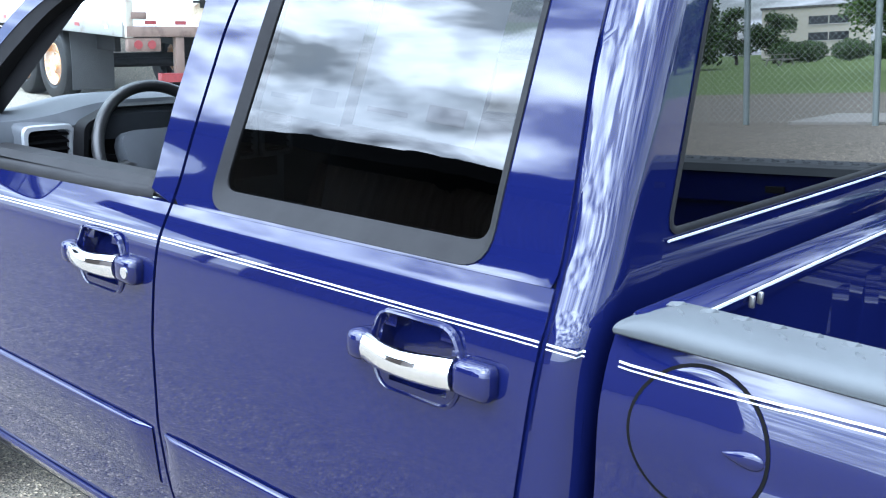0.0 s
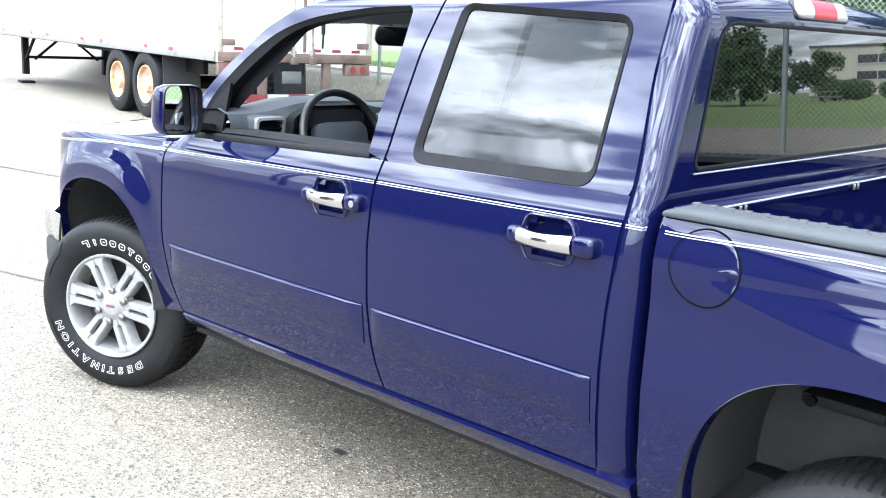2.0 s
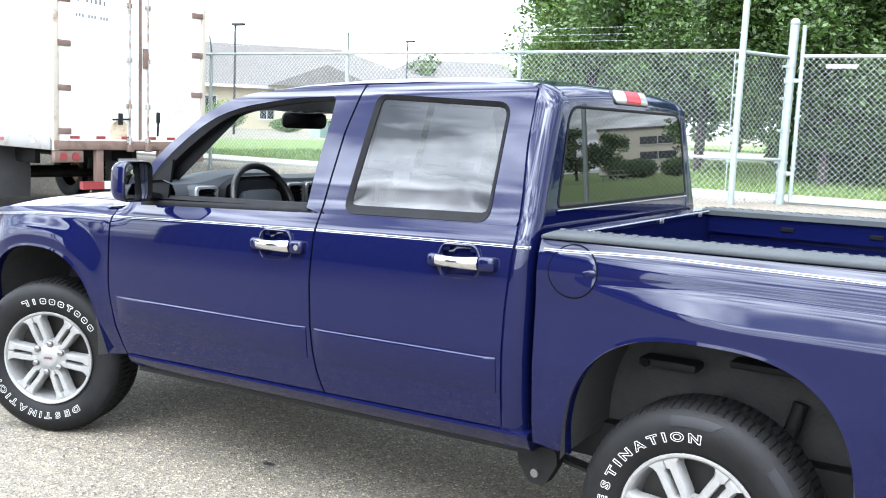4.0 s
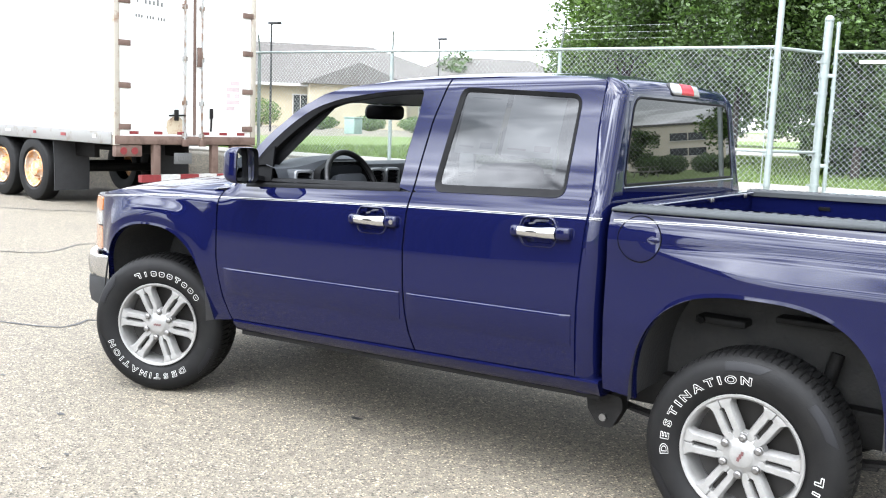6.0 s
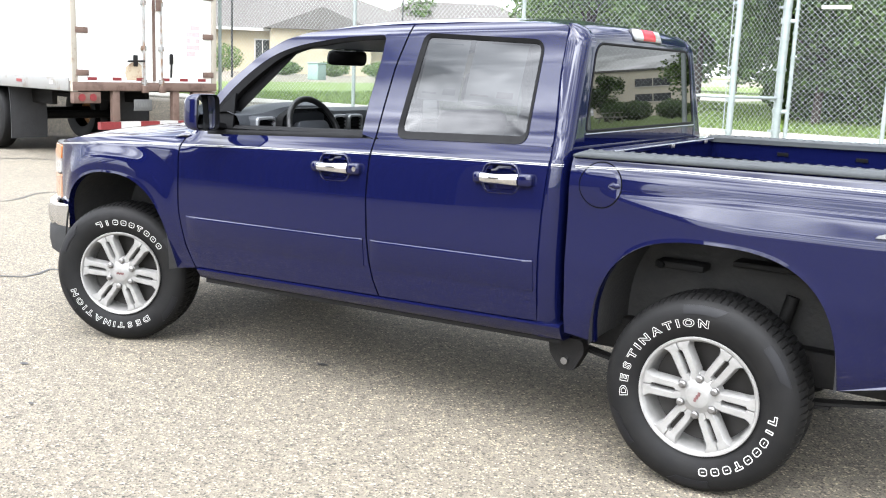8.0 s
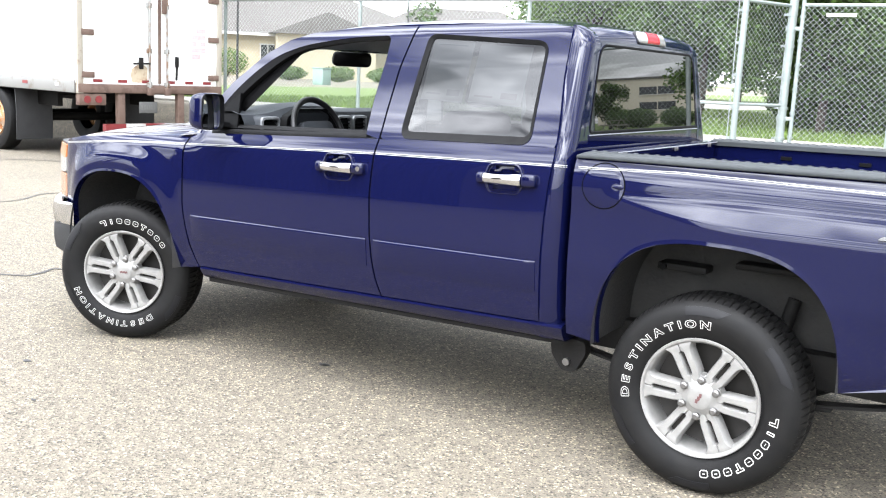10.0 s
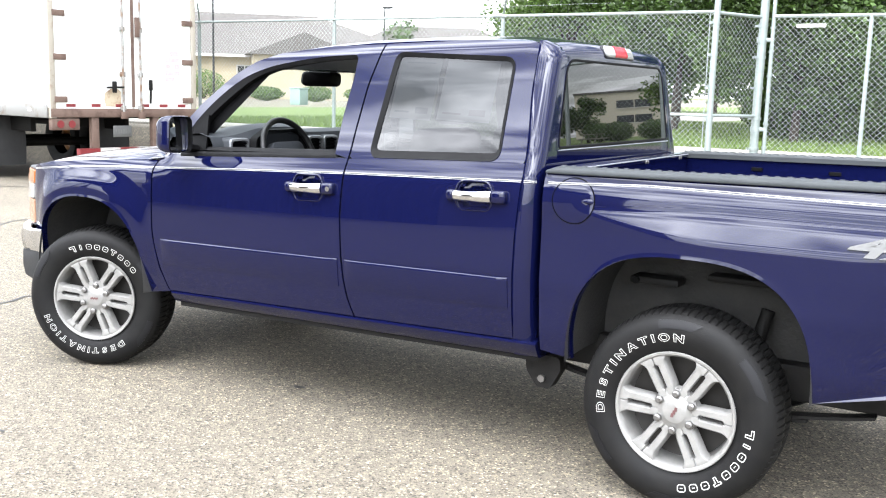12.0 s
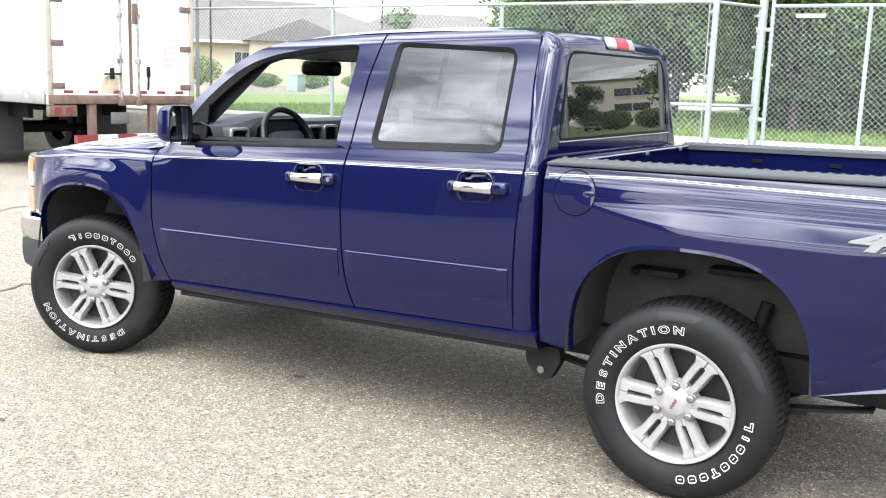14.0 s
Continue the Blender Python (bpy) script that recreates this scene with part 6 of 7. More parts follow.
# ---------------------------------------------------------------- the box trailer
def build_trailer():
    """Local axes: the rear face at x = 0, the nose at -x, the near side at y = 0, the ground at z = 0."""
    root = thing("semi_trailer", "white box trailer with rusty rear frame and orange wheels", "trailer")
    W, L, Z0, Z1 = 2.56, 11.2, 1.10, 4.00
    SEAM = W / 2 + 0.10

    def box(name, c, s, m, label="", bevel=0.0, parent=root, rot=None):
        bm = bmesh.new()
        bm_box(bm, c, s, rot, bevel)
        return part(name, bm, m, parent, label, 40 if bevel else None)
    # body walls
    n = 8
    for k in range(n):
        a, b = -L + k * L / n, -L + (k + 1) * L / n
        box("side_panel", ((a + b) / 2, 0.02, (Z0 + Z1) / 2), (b - a - 0.006, 0.04, Z1 - Z0), WHITE_PANEL)
        box("side_panel", ((a + b) / 2, W - 0.02, (Z0 + Z1) / 2), (b - a - 0.006, 0.04, Z1 - Z0), WHITE_PANEL)
        box("post_strip", (b - 0.02, -0.003, (Z0 + Z1) / 2), (0.05, 0.012, Z1 - Z0 - 0.1), WHITE_PANEL)
    box("front_wall", (-L + 0.02, W / 2, (Z0 + Z1) / 2), (0.04, W - 0.09, Z1 - Z0), WHITE_PANEL)
    box("roof", (-L / 2, W / 2, Z1 + 0.02), (L, W, 0.04), WHITE_PANEL, "", 0.01)
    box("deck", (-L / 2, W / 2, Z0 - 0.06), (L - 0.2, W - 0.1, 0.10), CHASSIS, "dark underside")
    for y in (-0.012, W + 0.012):
        box("side_rail", (-L / 2, y, Z0 + 0.0), (L, 0.035, 0.19), RAILALU, "aluminium lower side rail", 0.006)
    for k in range(12):
        x = -0.45 - 0.9 * k
        box("side_reflector", (x, -0.033, Z0 + 0.01), (0.15 if k % 2 else 0.09, 0.006, 0.045), REDTAPE if k % 3 else WHITETAPE, "small side reflector")
    # rear frame
    for y in (0.045, W - 0.045):
        box("corner_post", (0.0, y, (Z0 + Z1) / 2 - 0.02), (0.12, 0.09, Z1 - Z0 + 0.16), RUSTPOST, "weathered rear corner post", 0.008)
    box("rear_sill", (0.0, W / 2, Z0 - 0.025), (0.13, W - 0.004, 0.13), RUST, "rusty brown rear sill", 0.01)
    box("rear_header", (0.0, W / 2, Z1 - 0.06), (0.12, W - 0.18, 0.14), RUSTPOST, "", 0.01)
    # doors
    for k, (a, b) in enumerate(((0.095, SEAM - 0.010), (SEAM + 0.010, W - 0.095))):
        d = box("rear_door", (0.02, (a + b) / 2, (Z0 + Z1) / 2 - 0.06), (0.05, b - a, Z1 - Z0 - 0.13), WHITE_PANEL, "white rear door with rusty hinges", 0.006)
        hy = a + 0.07 if k == 0 else b - 0.07
        for z in (1.27, 1.87, 2.48, 3.08, 3.68):
            box("hinge", (0.055, hy, z), (0.028, 0.20, 0.085), RUST, "rusty hinge", 0.006, d)
        # lock rod with its guides and handle
        ry = SEAM - 0.19 if k == 0 else SEAM + 0.12
        bm = bmesh.new()
        bm_tube(bm, [(0.075, ry, Z0 - 0.08), (0.075, ry, Z1 - 0.06)], 0.017, 8)
        part("lock_rod", bm, RODMAT, d, "weathered lock rod", 50)
        for z in (Z0 + 0.05, 1.65, 2.32, 3.1, 3.8):
            box("rod_guide", (0.062, ry, z), (0.03, 0.09, 0.07), RODMAT, "", 0.005, d)
        box("rod_foot", (0.085, ry, Z0 - 0.06), (0.05, 0.11, 0.11), RUST, "", 0.01, d)
        hx = ry - 0.17 if k == 0 else ry + 0.16
        bm = bmesh.new()
        if k == 0:
            bm_tube(bm, [(0.085, ry, 1.46), (0.10, ry - 0.17, 1.455), (0.10, ry - 0.30, 1.45)], 0.014, 6)
            bm_box(bm, (0.10, hx, 1.46), (0.03, 0.07, 0.17), bevel=0.01)
        else:
            bm_tube(bm, [(0.085, hx, 1.58), (0.10, hx, 1.40), (0.085, hx, 1.22)], 0.016, 6)
            bm_box(bm, (0.10, hx, 1.50), (0.03, 0.06, 0.16), bevel=0.01)
        part("door_handle", bm, CHASSIS, d, "dark lock handle", 40)
        for i in range(3):
            y = a + (b - a) * (0.18 + 0.32 * i)
            box("reflective_tape", (0.0475, y, Z0 + 0.085), (0.006, 0.15, 0.045), REDTAPE, "faded red reflective tape", 0, d)
    box("door_seam", (0.036, SEAM, 2.53), (0.04, 0.050, 2.74), RUST, "rusty gap between the doors")
    box("lock_bracket", (0.078, SEAM + 0.07, 2.36), (0.03, 0.08, 0.30), RUST, "rusty lock bracket", 0.01)
    bm = bmesh.new()
    o = [(0.07, 0.0), (0.33, 0.0), (0.33, 0.22), (0.28, 0.26), (0.16, 0.265), (0.06, 0.20), (0.04, 0.10)]
    vs = [bm.verts.new((0.0475, SEAM - 0.55 + y, Z0 + 0.07 + z)) for y, z in o]
    bm.faces.new(vs); flip_to(bm, (1, 0, 0))
    part("bare_patch", bm, BARE, root, "tan patch of worn paint by the lock rod")
    # faded emblem and bars for the lettering
    bm = bmesh.new()
    star = []
    for i in range(10):
        r = 0.20 if i % 2 == 0 else 0.085
        star.append((0.78 + r * math.sin(i * math.pi / 5), 3.56 + r * math.cos(i * math.pi / 5)))
    for i in range(10):
        a, b = np.array(star[i]), np.array(star[(i + 1) % 10])
        c = np.array((0.78, 3.56))
        vs = [bm.verts.new((0.0480, *p)) for p in (a, b, c + (b - c) * 0.78, c + (a - c) * 0.78)]
        if i not in (0, 4, 9):
            bm.faces.new(vs)
    flip_to(bm, (1, 0, 0))
    part("faded_emblem", bm, FADEDINK, root, "faded star emblem")
    marks = [("faded_letter", FADEDINK, 0.37 + 0.068 * i, 3.07 - 0.004 * i, 0.036 if i != 1 else 0.014, 0.10 if i in (0, 1, 5) else 0.065) for i in range(7)]
    marks += [("faded_digit_bar", FADEDINK, 0.35 + 0.047 * i, 2.86 - 0.002 * i, 0.030, 0.050) for i in range(11) if i not in (3, 7)]
    marks += [("faded_notice_mark", PINKINK, 1.98 + 0.085 * j, 1.56 + 0.10 * i, 0.085, 0.07) for i in range(5) for j in range(3) if (i * 3 + j) % 5 != 2]
    for nm, m, y, z, w, h in marks:
        bm = bmesh.new()
        bm.faces.new([bm.verts.new((0.0480, y + p, z + q)) for p, q in ((0, 0), (w, 0), (w, h), (0, h))])
        flip_to(bm, (1, 0, 0))
        part(nm, bm, m, root, "faded printed mark")
    # lamp boxes, underride guard, plate
    for y in (0.24, W - 0.24):
        lb = box("tail_lamp_box", (0.0, y, Z0 - 0.185), (0.10, 0.44, 0.17), RUST, "brown tail lamp box", 0.015)
        for dy in (-0.09, 0.09):
            bm = bmesh.new()
            bm_tube(bm, [(0.045, y + dy, Z0 - 0.185), (0.060, y + dy, Z0 - 0.185)], 0.055, 14)
            part("tail_lamp", bm, REDTAPE, lb, "round red tail lamp", 40)
    for y in (0.72, 1.78):
        box("guard_post", (0.0, y, 0.785), (0.09, 0.12, 0.48), RUST, "rusty underride guard post", 0.01)
    for i in range(5):
        box("guard_bar", (0.03, 0.43 + (i + 0.5) * 0.34, 0.50), (0.09, 0.338, 0.11), REDTAPE if i % 2 == 0 else WHITETAPE, "striped underride guard")
    box("plate", (0.05, 1.17, 0.80), (0.01, 0.32, 0.17), BADGE, "white number plate", 0.003)
    bm = bmesh.new()
    for i in range(6):
        bm_box(bm, (0.057, 1.06 + 0.043 * i, 0.80), (0.003, 0.026, 0.07))
    part("plate_bars", bm, FADEDINK, root, "plate marks")
    # running gear
    for x in (-2.41, -3.52):
        for y, out in ((0.14, -1), (W - 0.14, 1)):
            bm = bmesh.new()
            prof = [(0.30, -0.10), (0.34, -0.135), (0.44, -0.14), (0.495, -0.12), (0.515, -0.09), (0.515, 0.09), (0.495, 0.13), (0.40, 0.14), (0.30, 0.10)]
            rings = bm_lathe(bm, prof, 40)
            bmesh.ops.recalc_face_normals(bm, faces=bm.faces[:])
            m = Matrix.Translation((x, y, 0.513)) @ (Matrix.Rotation(math.pi, 4, "Z") if out > 0 else Matrix())
            bmesh.ops.transform(bm, matrix=m, verts=bm.verts)
            t = part("trailer_tyre", bm, RUBBER, root, "black trailer tyre", 35)
            bm = bmesh.new()
            bm_lathe(bm, [(0.300, -0.10), (0.292, -0.125), (0.275, -0.12), (0.262, -0.07), (0.20, -0.02), (0.15, -0.015), (0.13, -0.05), (0.11, -0.11), (0.06, -0.125), (0.005, -0.13)], 32)
            flip_to(bm, (0, -1, 0))
            for k in range(8):
                a = k * math.pi / 4
                bm_box(bm, (0.172 * math.cos(a), -0.03, 0.172 * math.sin(a)), (0.035, 0.05, 0.035))
            bmesh.ops.transform(bm, matrix=m, verts=bm.verts)
            part("wheel_disc", bm, ORANGE, t, "flaking orange wheel disc", 35)
        bm = bmesh.new()
        bm_tube(bm, [(x, 0.1, 0.513), (x, W - 0.1, 0.513)], 0.07, 10)
        part("trailer_axle", bm, CHASSIS, root, "dark axle", 40)
    for y in (0.45, W - 0.45):
        box("slider_rail", (-3.0, y, 0.86), (3.6, 0.09, 0.22), CHASSIS, "dark slider rail", 0.01)
    # one dark slab fills in the shade among the cross members
    box("cross_shadow_beam", (-4.8, W / 2, 0.93), (5.0, 1.1, 0.12), CHASSIS, "dark slab for cross members and the shade between them", 0.01)
    for y in (0.33, W - 0.33):
        bm = bmesh.new()
        bm_grid(bm, [[(-1.80 + 0.04 * math.sin(3 * z), y + dy, z) for dy in np.linspace(-0.30, 0.30, 5)] for z in np.linspace(0.20, 1.0, 8)])
        bm_flange(bm, (0.012, 0, 0))
        part("mud_flap", bm, FLAP, root, "black rubber mud flap", 60)
    # landing gear
    for y in (0.42, W - 0.42):
        box("landing_leg", (-9.56, y, 0.62), (0.13, 0.13, 0.86), CHASSIS, "black landing leg", 0.01)
        box("landing_foot", (-9.56, y, 0.035), (0.30, 0.28, 0.05), CHASSIS, "", 0.01)
        bm = bmesh.new()
        bm_tube(bm, [(-9.53, y, 0.50), (-8.86, y, 1.02)], 0.035, 6)
        part("landing_brace", bm, CHASSIS, root, "", 40)
    box("landing_cross_tube", (-9.56, W / 2, 0.55), (0.06, W - 0.95, 0.06), CHASSIS)
    bm = bmesh.new()
    bm_tube(bm, [(-9.53, 0.6, 0.5), (-9.53, 1.2, 1.0)], 0.03, 6)
    bm_tube(bm, [(-9.53, W - 0.6, 0.5), (-9.53, W - 1.2, 1.0)], 0.03, 6)
    part("cross_brace", bm, CHASSIS, root, "", 40)
    root.matrix_basis = Matrix.Translation((-7.85, 4.75, 0)) @ Matrix.Rotation(radians(-6), 4, "Z")


build_trailer()

# ---------------------------------------------------------------- fence, lawn, trees, houses
FENCE_Y, FENCE_Z, FENCE_H = 8.3, 0.735, 1.87


def mesh_wires(a, b, z0, z1, pitch=0.074, r=0.0015):
    """Woven wire between two ground points: straight diagonals both ways, as slim three-sided rods that kink at each crossing."""
    a, b = Vector((*a, 0)), Vector((*b, 0))
    d = b - a
    L = d.length
    d.normalize()
    nrm = Vector((-d.y, d.x, 0))
    h = z1 - z0
    rise = 1.0
    verts, faces = [], []
    for sgn in (1, -1):
        k = -int(h / pitch) - 1
        while k * pitch < L + h:
            u0 = k * pitch
            # rod from the foot u0 to the head u0 + sgn * h
            ua, ub = u0, u0 + sgn * h * rise
            lo, hi = 0.0, 1.0
            if ua != ub:
                t0, t1 = (0 - ua) / (ub - ua), (L - ua) / (ub - ua)
                lo, hi = max(0.0, min(t0, t1)), min(1.0, max(t0, t1))
            k += 1
            if hi - lo < 0.01:
                continue
            p, q = a + d * (ua + (ub - ua) * lo) + Vector((0, 0, z0 + h * lo)), a + d * (ua + (ub - ua) * hi) + Vector((0, 0, z0 + h * hi))
            off = nrm * (0.002 * sgn)
            dd = (q - p).normalized()
            e1 = nrm
            e2 = dd.cross(e1)
            base = len(verts)
            for pt in (p + off, q + off):
                for ang in (0, 2.094, 4.189):
                    verts.append(pt + e1 * (r * math.cos(ang)) + e2 * (r * math.sin(ang)))
            for i in range(3):
                faces.append((base + i, base + (i + 1) % 3, base + 3 + (i + 1) % 3, base + 3 + i))
    return verts, faces


def tube_part(name, pts, r, root, m=None, label="", n=10):
    bm = bmesh.new()
    bm_tube(bm, pts, r, n)
    return part(name, bm, m or GALV, root, label, 50)


def build_fence():
    root = thing("chain_link_fence", "galvanised chain-link fence with barbed wire arms", "fence")
    y, z0, z1 = FENCE_Y, FENCE_Z, FENCE_Z + FENCE_H
    A, B = (0.57, y), (0.97, 9.05)
    posts = [-14.6, -11.55, -8.5, -5.53, -2.50]
    for x in posts:
        tube_part("line_post", [(x, y + 0.035, z0 - 0.3), (x, y + 0.035, z1 + 0.03)], 0.030, root, label="galvanised line post")
        tube_part("wire_arm", [(x, y + 0.035, z1 + 0.02), (x + 0.02, y + 0.02, z1 + 0.06), (x + 0.16, y - 0.16, z1 + 0.30)], 0.014, root, label="slanted arm", n=6)
    for (px, py), top, r in ((A, z1 + 0.86, 0.040), (B, z1 + 0.40, 0.055)):
        p = tube_part("terminal_post", [(px, py, z0 - 0.3), (px, py, z0 + 1.0), (px + 0.015, py, top)], r, root, label="stout terminal post")
        bm = bmesh.new()
        bmesh.ops.create_uvsphere(bm, u_segments=12, v_segments=6, radius=r * 1.12)
        bmesh.ops.translate(bm, vec=(px + 0.015, py, top), verts=bm.verts)
        part("post_cap", bm, GALV, p, "", 60)
        for k in range(5):
            bm = bmesh.new()
            bm_tube(bm, [(px, py, z0 + 0.12 + 0.40 * k), (px, py, z0 + 0.155 + 0.40 * k)], r * 1.22, 10)
            bm_box(bm, (px - r * 1.5, py - 0.01, z0 + 0.137 + 0.40 * k), (0.04, 0.012, 0.03))
            part("tension_band", bm, GALV, p, "", 50)
    tube_part("top_rail", [(-17.0, y, z1), (-8.5, y, z1 - 0.005), (A[0], A[1], z1)], 0.021, root, label="top rail")
    tube_part("top_rail", [(A[0], A[1], z1 - 0.01), (B[0], B[1], z1 - 0.02)], 0.021, root)
    tube_part("mid_rail", [(-2.5, y + 0.02, z0 + 0.57), (A[0], A[1], z0 + 0.57)], 0.021, root, label="mid rail")
    tube_part("mid_rail", [(A[0], A[1], z0 + 0.57), (B[0], B[1], z0 + 0.57)], 0.021, root)
    tube_part("tension_bar", [(A[0] - 0.075, y - 0.01, z0 + 0.04), (A[0] - 0.075, y - 0.01, z1)], 0.007, root, n=6)
    for k in range(3):
        f = 0.35 + 0.32 * k
        pts = [(x + 0.16 * f + 0.0, y + 0.02 - 0.18 * f, z1 + 0.05 + 0.25 * f - (0.012 if i % 2 else 0)) for i, x in enumerate(np.arange(-16.1, 0.6, 1.52))]
        bm = bmesh.new()
        bm_tube(bm, pts, 0.0013, 4)
        for x in np.arange(-14.5, 0.5, 0.13):
            zz = z1 + 0.05 + 0.25 * f - 0.006
            for q in (-1, 1):
                bm_box(bm, (x + 0.16 * f, y + 0.02 - 0.18 * f, zz), (0.0016, 0.0016, 0.026), Matrix.Rotation(q * 0.7, 3, "Y"))
        part("barbed_wire", bm, WIRE, root, "barbed strand")
    for a, b in ((posts[0], A[0]),):
        v, f = mesh_wires((a, y - 0.025), (b, y - 0.025), z0 + 0.03, z1 + 0.01)
        tagged(link_mesh("wire_mesh", v, f, WIRE, parent=root), "woven diamond wire mesh", kind="stuff")
    v, f = mesh_wires(A, B, z0 + 0.03, z1 - 0.01)
    tagged(link_mesh("wire_mesh", v, f, WIRE, parent=root), "woven diamond wire mesh", kind="stuff")


def build_gate():
    root = thing("chain_link_gate", "closed chain-link gate of galvanised tube with a small white sign", "gate")
    y, z0, z1 = 9.05, FENCE_Z + 0.05, FENCE_Z + 1.86
    x0, x1 = 1.10, 5.33
    for name, pts in (("gate_top_rail", [(x0, y, z1), (x1, y, z1 - 0.01)]), ("gate_bottom_rail", [(x0, y, z0), (x1, y, z0)])):
        tube_part(name, pts, 0.024, root)
    for x, top, r in ((x0, z1 + 0.38, 0.026), (2.28, z1, 0.026), (3.45, z1, 0.024), (4.6, z1, 0.024), (x1, z1, 0.026)):
        tube_part("gate_upright", [(x, y, z0), (x + 0.004, y, top)], r, root, label="gate upright")
    for z in (z0 + 0.35, z1 - 0.30):
        bm = bmesh.new()
        bm_box(bm, (1.03, y, z), (0.14, 0.05, 0.05), bevel=0.008)
        bm_tube(bm, [(0.97, y, z - 0.035), (0.97, y, z + 0.035)], 0.066, 12)
        part("hinge", bm, GALV, root, "galvanised hinge clamp", 40)
    for k in range(6):
        bm = bmesh.new()
        bm_tube(bm, [(x0, y, z0 + 0.1 + 0.31 * k), (x0, y, z0 + 0.13 + 0.31 * k)], 0.034, 10)
        part("tension_band", bm, GALV, root, "", 50)
    bm = bmesh.new()
    bm_box(bm, (1.58, y - 0.03, z1 - 0.125), (0.36, 0.012, 0.045), bevel=0.003)
    part("sign_strip", bm, WHITETAPE, root, "narrow white strip")
    v, f = mesh_wires((x0, y - 0.02), (x1, y - 0.02), z0, z1)
    tagged(link_mesh("wire_mesh", v, f, WIRE, parent=root), "woven diamond wire mesh", kind="stuff")
    # fence goes on past the gate
    root2 = thing("chain_link_fence", "galvanised chain-link fence with barbed wire continuing past the gate", "fence")
    z1 = FENCE_Z + FENCE_H - 0.2
    for x in (5.50, 6.95, 10.0, 13.05, 16.2):
        tube_part("line_post", [(x, y, FENCE_Z - 0.3), (x, y, z1 + 0.03)], 0.035, root2, label="galvanised post")
        tube_part("wire_arm", [(x, y, z1), (x + 0.02, y - 0.18, z1 + 0.30)], 0.014, root2, n=6)
    tube_part("top_rail", [(5.50, y, z1), (16.2, y, z1)], 0.021, root2)
    for k in range(3):
        tube_part("barbed_wire", [(5.50, y - 0.06 * (k + 1), z1 + 0.1 * (k + 1)), (16.2, y - 0.06 * (k + 1), z1 + 0.1 * (k + 1))], 0.0025, root2, WIRE, n=4)
    v, f = mesh_wires((5.50, y), (16.2, y), FENCE_Z + 0.03, z1, r=0.0010)
    tagged(link_mesh("wire_mesh", v, f, WIRE, parent=root2), "woven diamond wire mesh", kind="stuff")


def build_tree(at, height, crown_r, crown_lo, seed, leaves, leafm, size=0.16, clumps=26, label="leafy green tree on the lawn", airy=0.5, trunk_r=0.16):
    rnd = random.Random(seed)
    gz = ground_z(at[0], at[1])
    root = thing("tree", label, "tree", "trees behind the fence", at=(at[0], at[1], gz))
    bm = bmesh.new()
    top = Vector((rnd.uniform(-0.3, 0.3), rnd.uniform(-0.3, 0.3), height * 0.8))
    line = [Vector((0, 0, -0.1)), Vector((0.05, 0.02, height * 0.2)), Vector((top.x * 0.5, top.y * 0.5, height * 0.5)), top]
    bm_tube(bm, line, [trunk_r, trunk_r * 0.8, trunk_r * 0.5, trunk_r * 0.12], 9)
    centres = []
    zc = (height + crown_lo) / 2
    for k in range(clumps):
        while True:
            p = Vector((rnd.uniform(-1, 1), rnd.uniform(-1, 1), rnd.uniform(-1, 1)))
            if 0.25 < p.length < 1.0:
                break
        wide = 1.0 - 0.35 * max(0.0, p.z)
        c = Vector((p.x * crown_r * wide, p.y * crown_r * wide, zc + p.z * (height - crown_lo) / 2))
        centres.append((c, crown_r * rnd.uniform(0.22, 0.42)))
        if k % 2 == 0:
            s = line[1].lerp(line[2], rnd.uniform(0.0, 1.0)) if c.z < zc else line[2].lerp(line[3], rnd.uniform(0, 0.6))
            mid = s.lerp(c, 0.5) + Vector((0, 0, 0.12 * crown_r))
            bm_tube(bm, [s, mid, c], [trunk_r * 0.34, trunk_r * 0.2, trunk_r * 0.06], 5)
    part("trunk", bm, BARK, root, "dark rough trunk with limbs", 60)
    verts, faces = [], []
    for i in range(leaves):
        c, r = centres[rnd.randrange(len(centres))]
        d = Vector((rnd.gauss(0, 1), rnd.gauss(0, 1), rnd.gauss(0, 0.75)))
        d = d.normalized() * (r * (rnd.random() ** airy))
        p = c + d
        if p.z < crown_lo * 0.75:
            continue
        a = Vector((rnd.gauss(0, 1), rnd.gauss(0, 1), rnd.gauss(0, 0.6))).normalized()
        b = a.cross(Vector((rnd.gauss(0, 1), rnd.gauss(0, 1), rnd.gauss(0, 1)))).normalized()
        s = size * rnd.uniform(0.6, 1.3)
        k = len(verts)
        verts += [p - a * s * 0.6, p + b * s * 0.32, p + a * s * 0.6, p - b * s * 0.32]
        faces.append((k, k + 1, k + 2, k + 3))
    tagged(link_mesh("crown", verts, faces, leafm, parent=root), "crown of small green leaves")


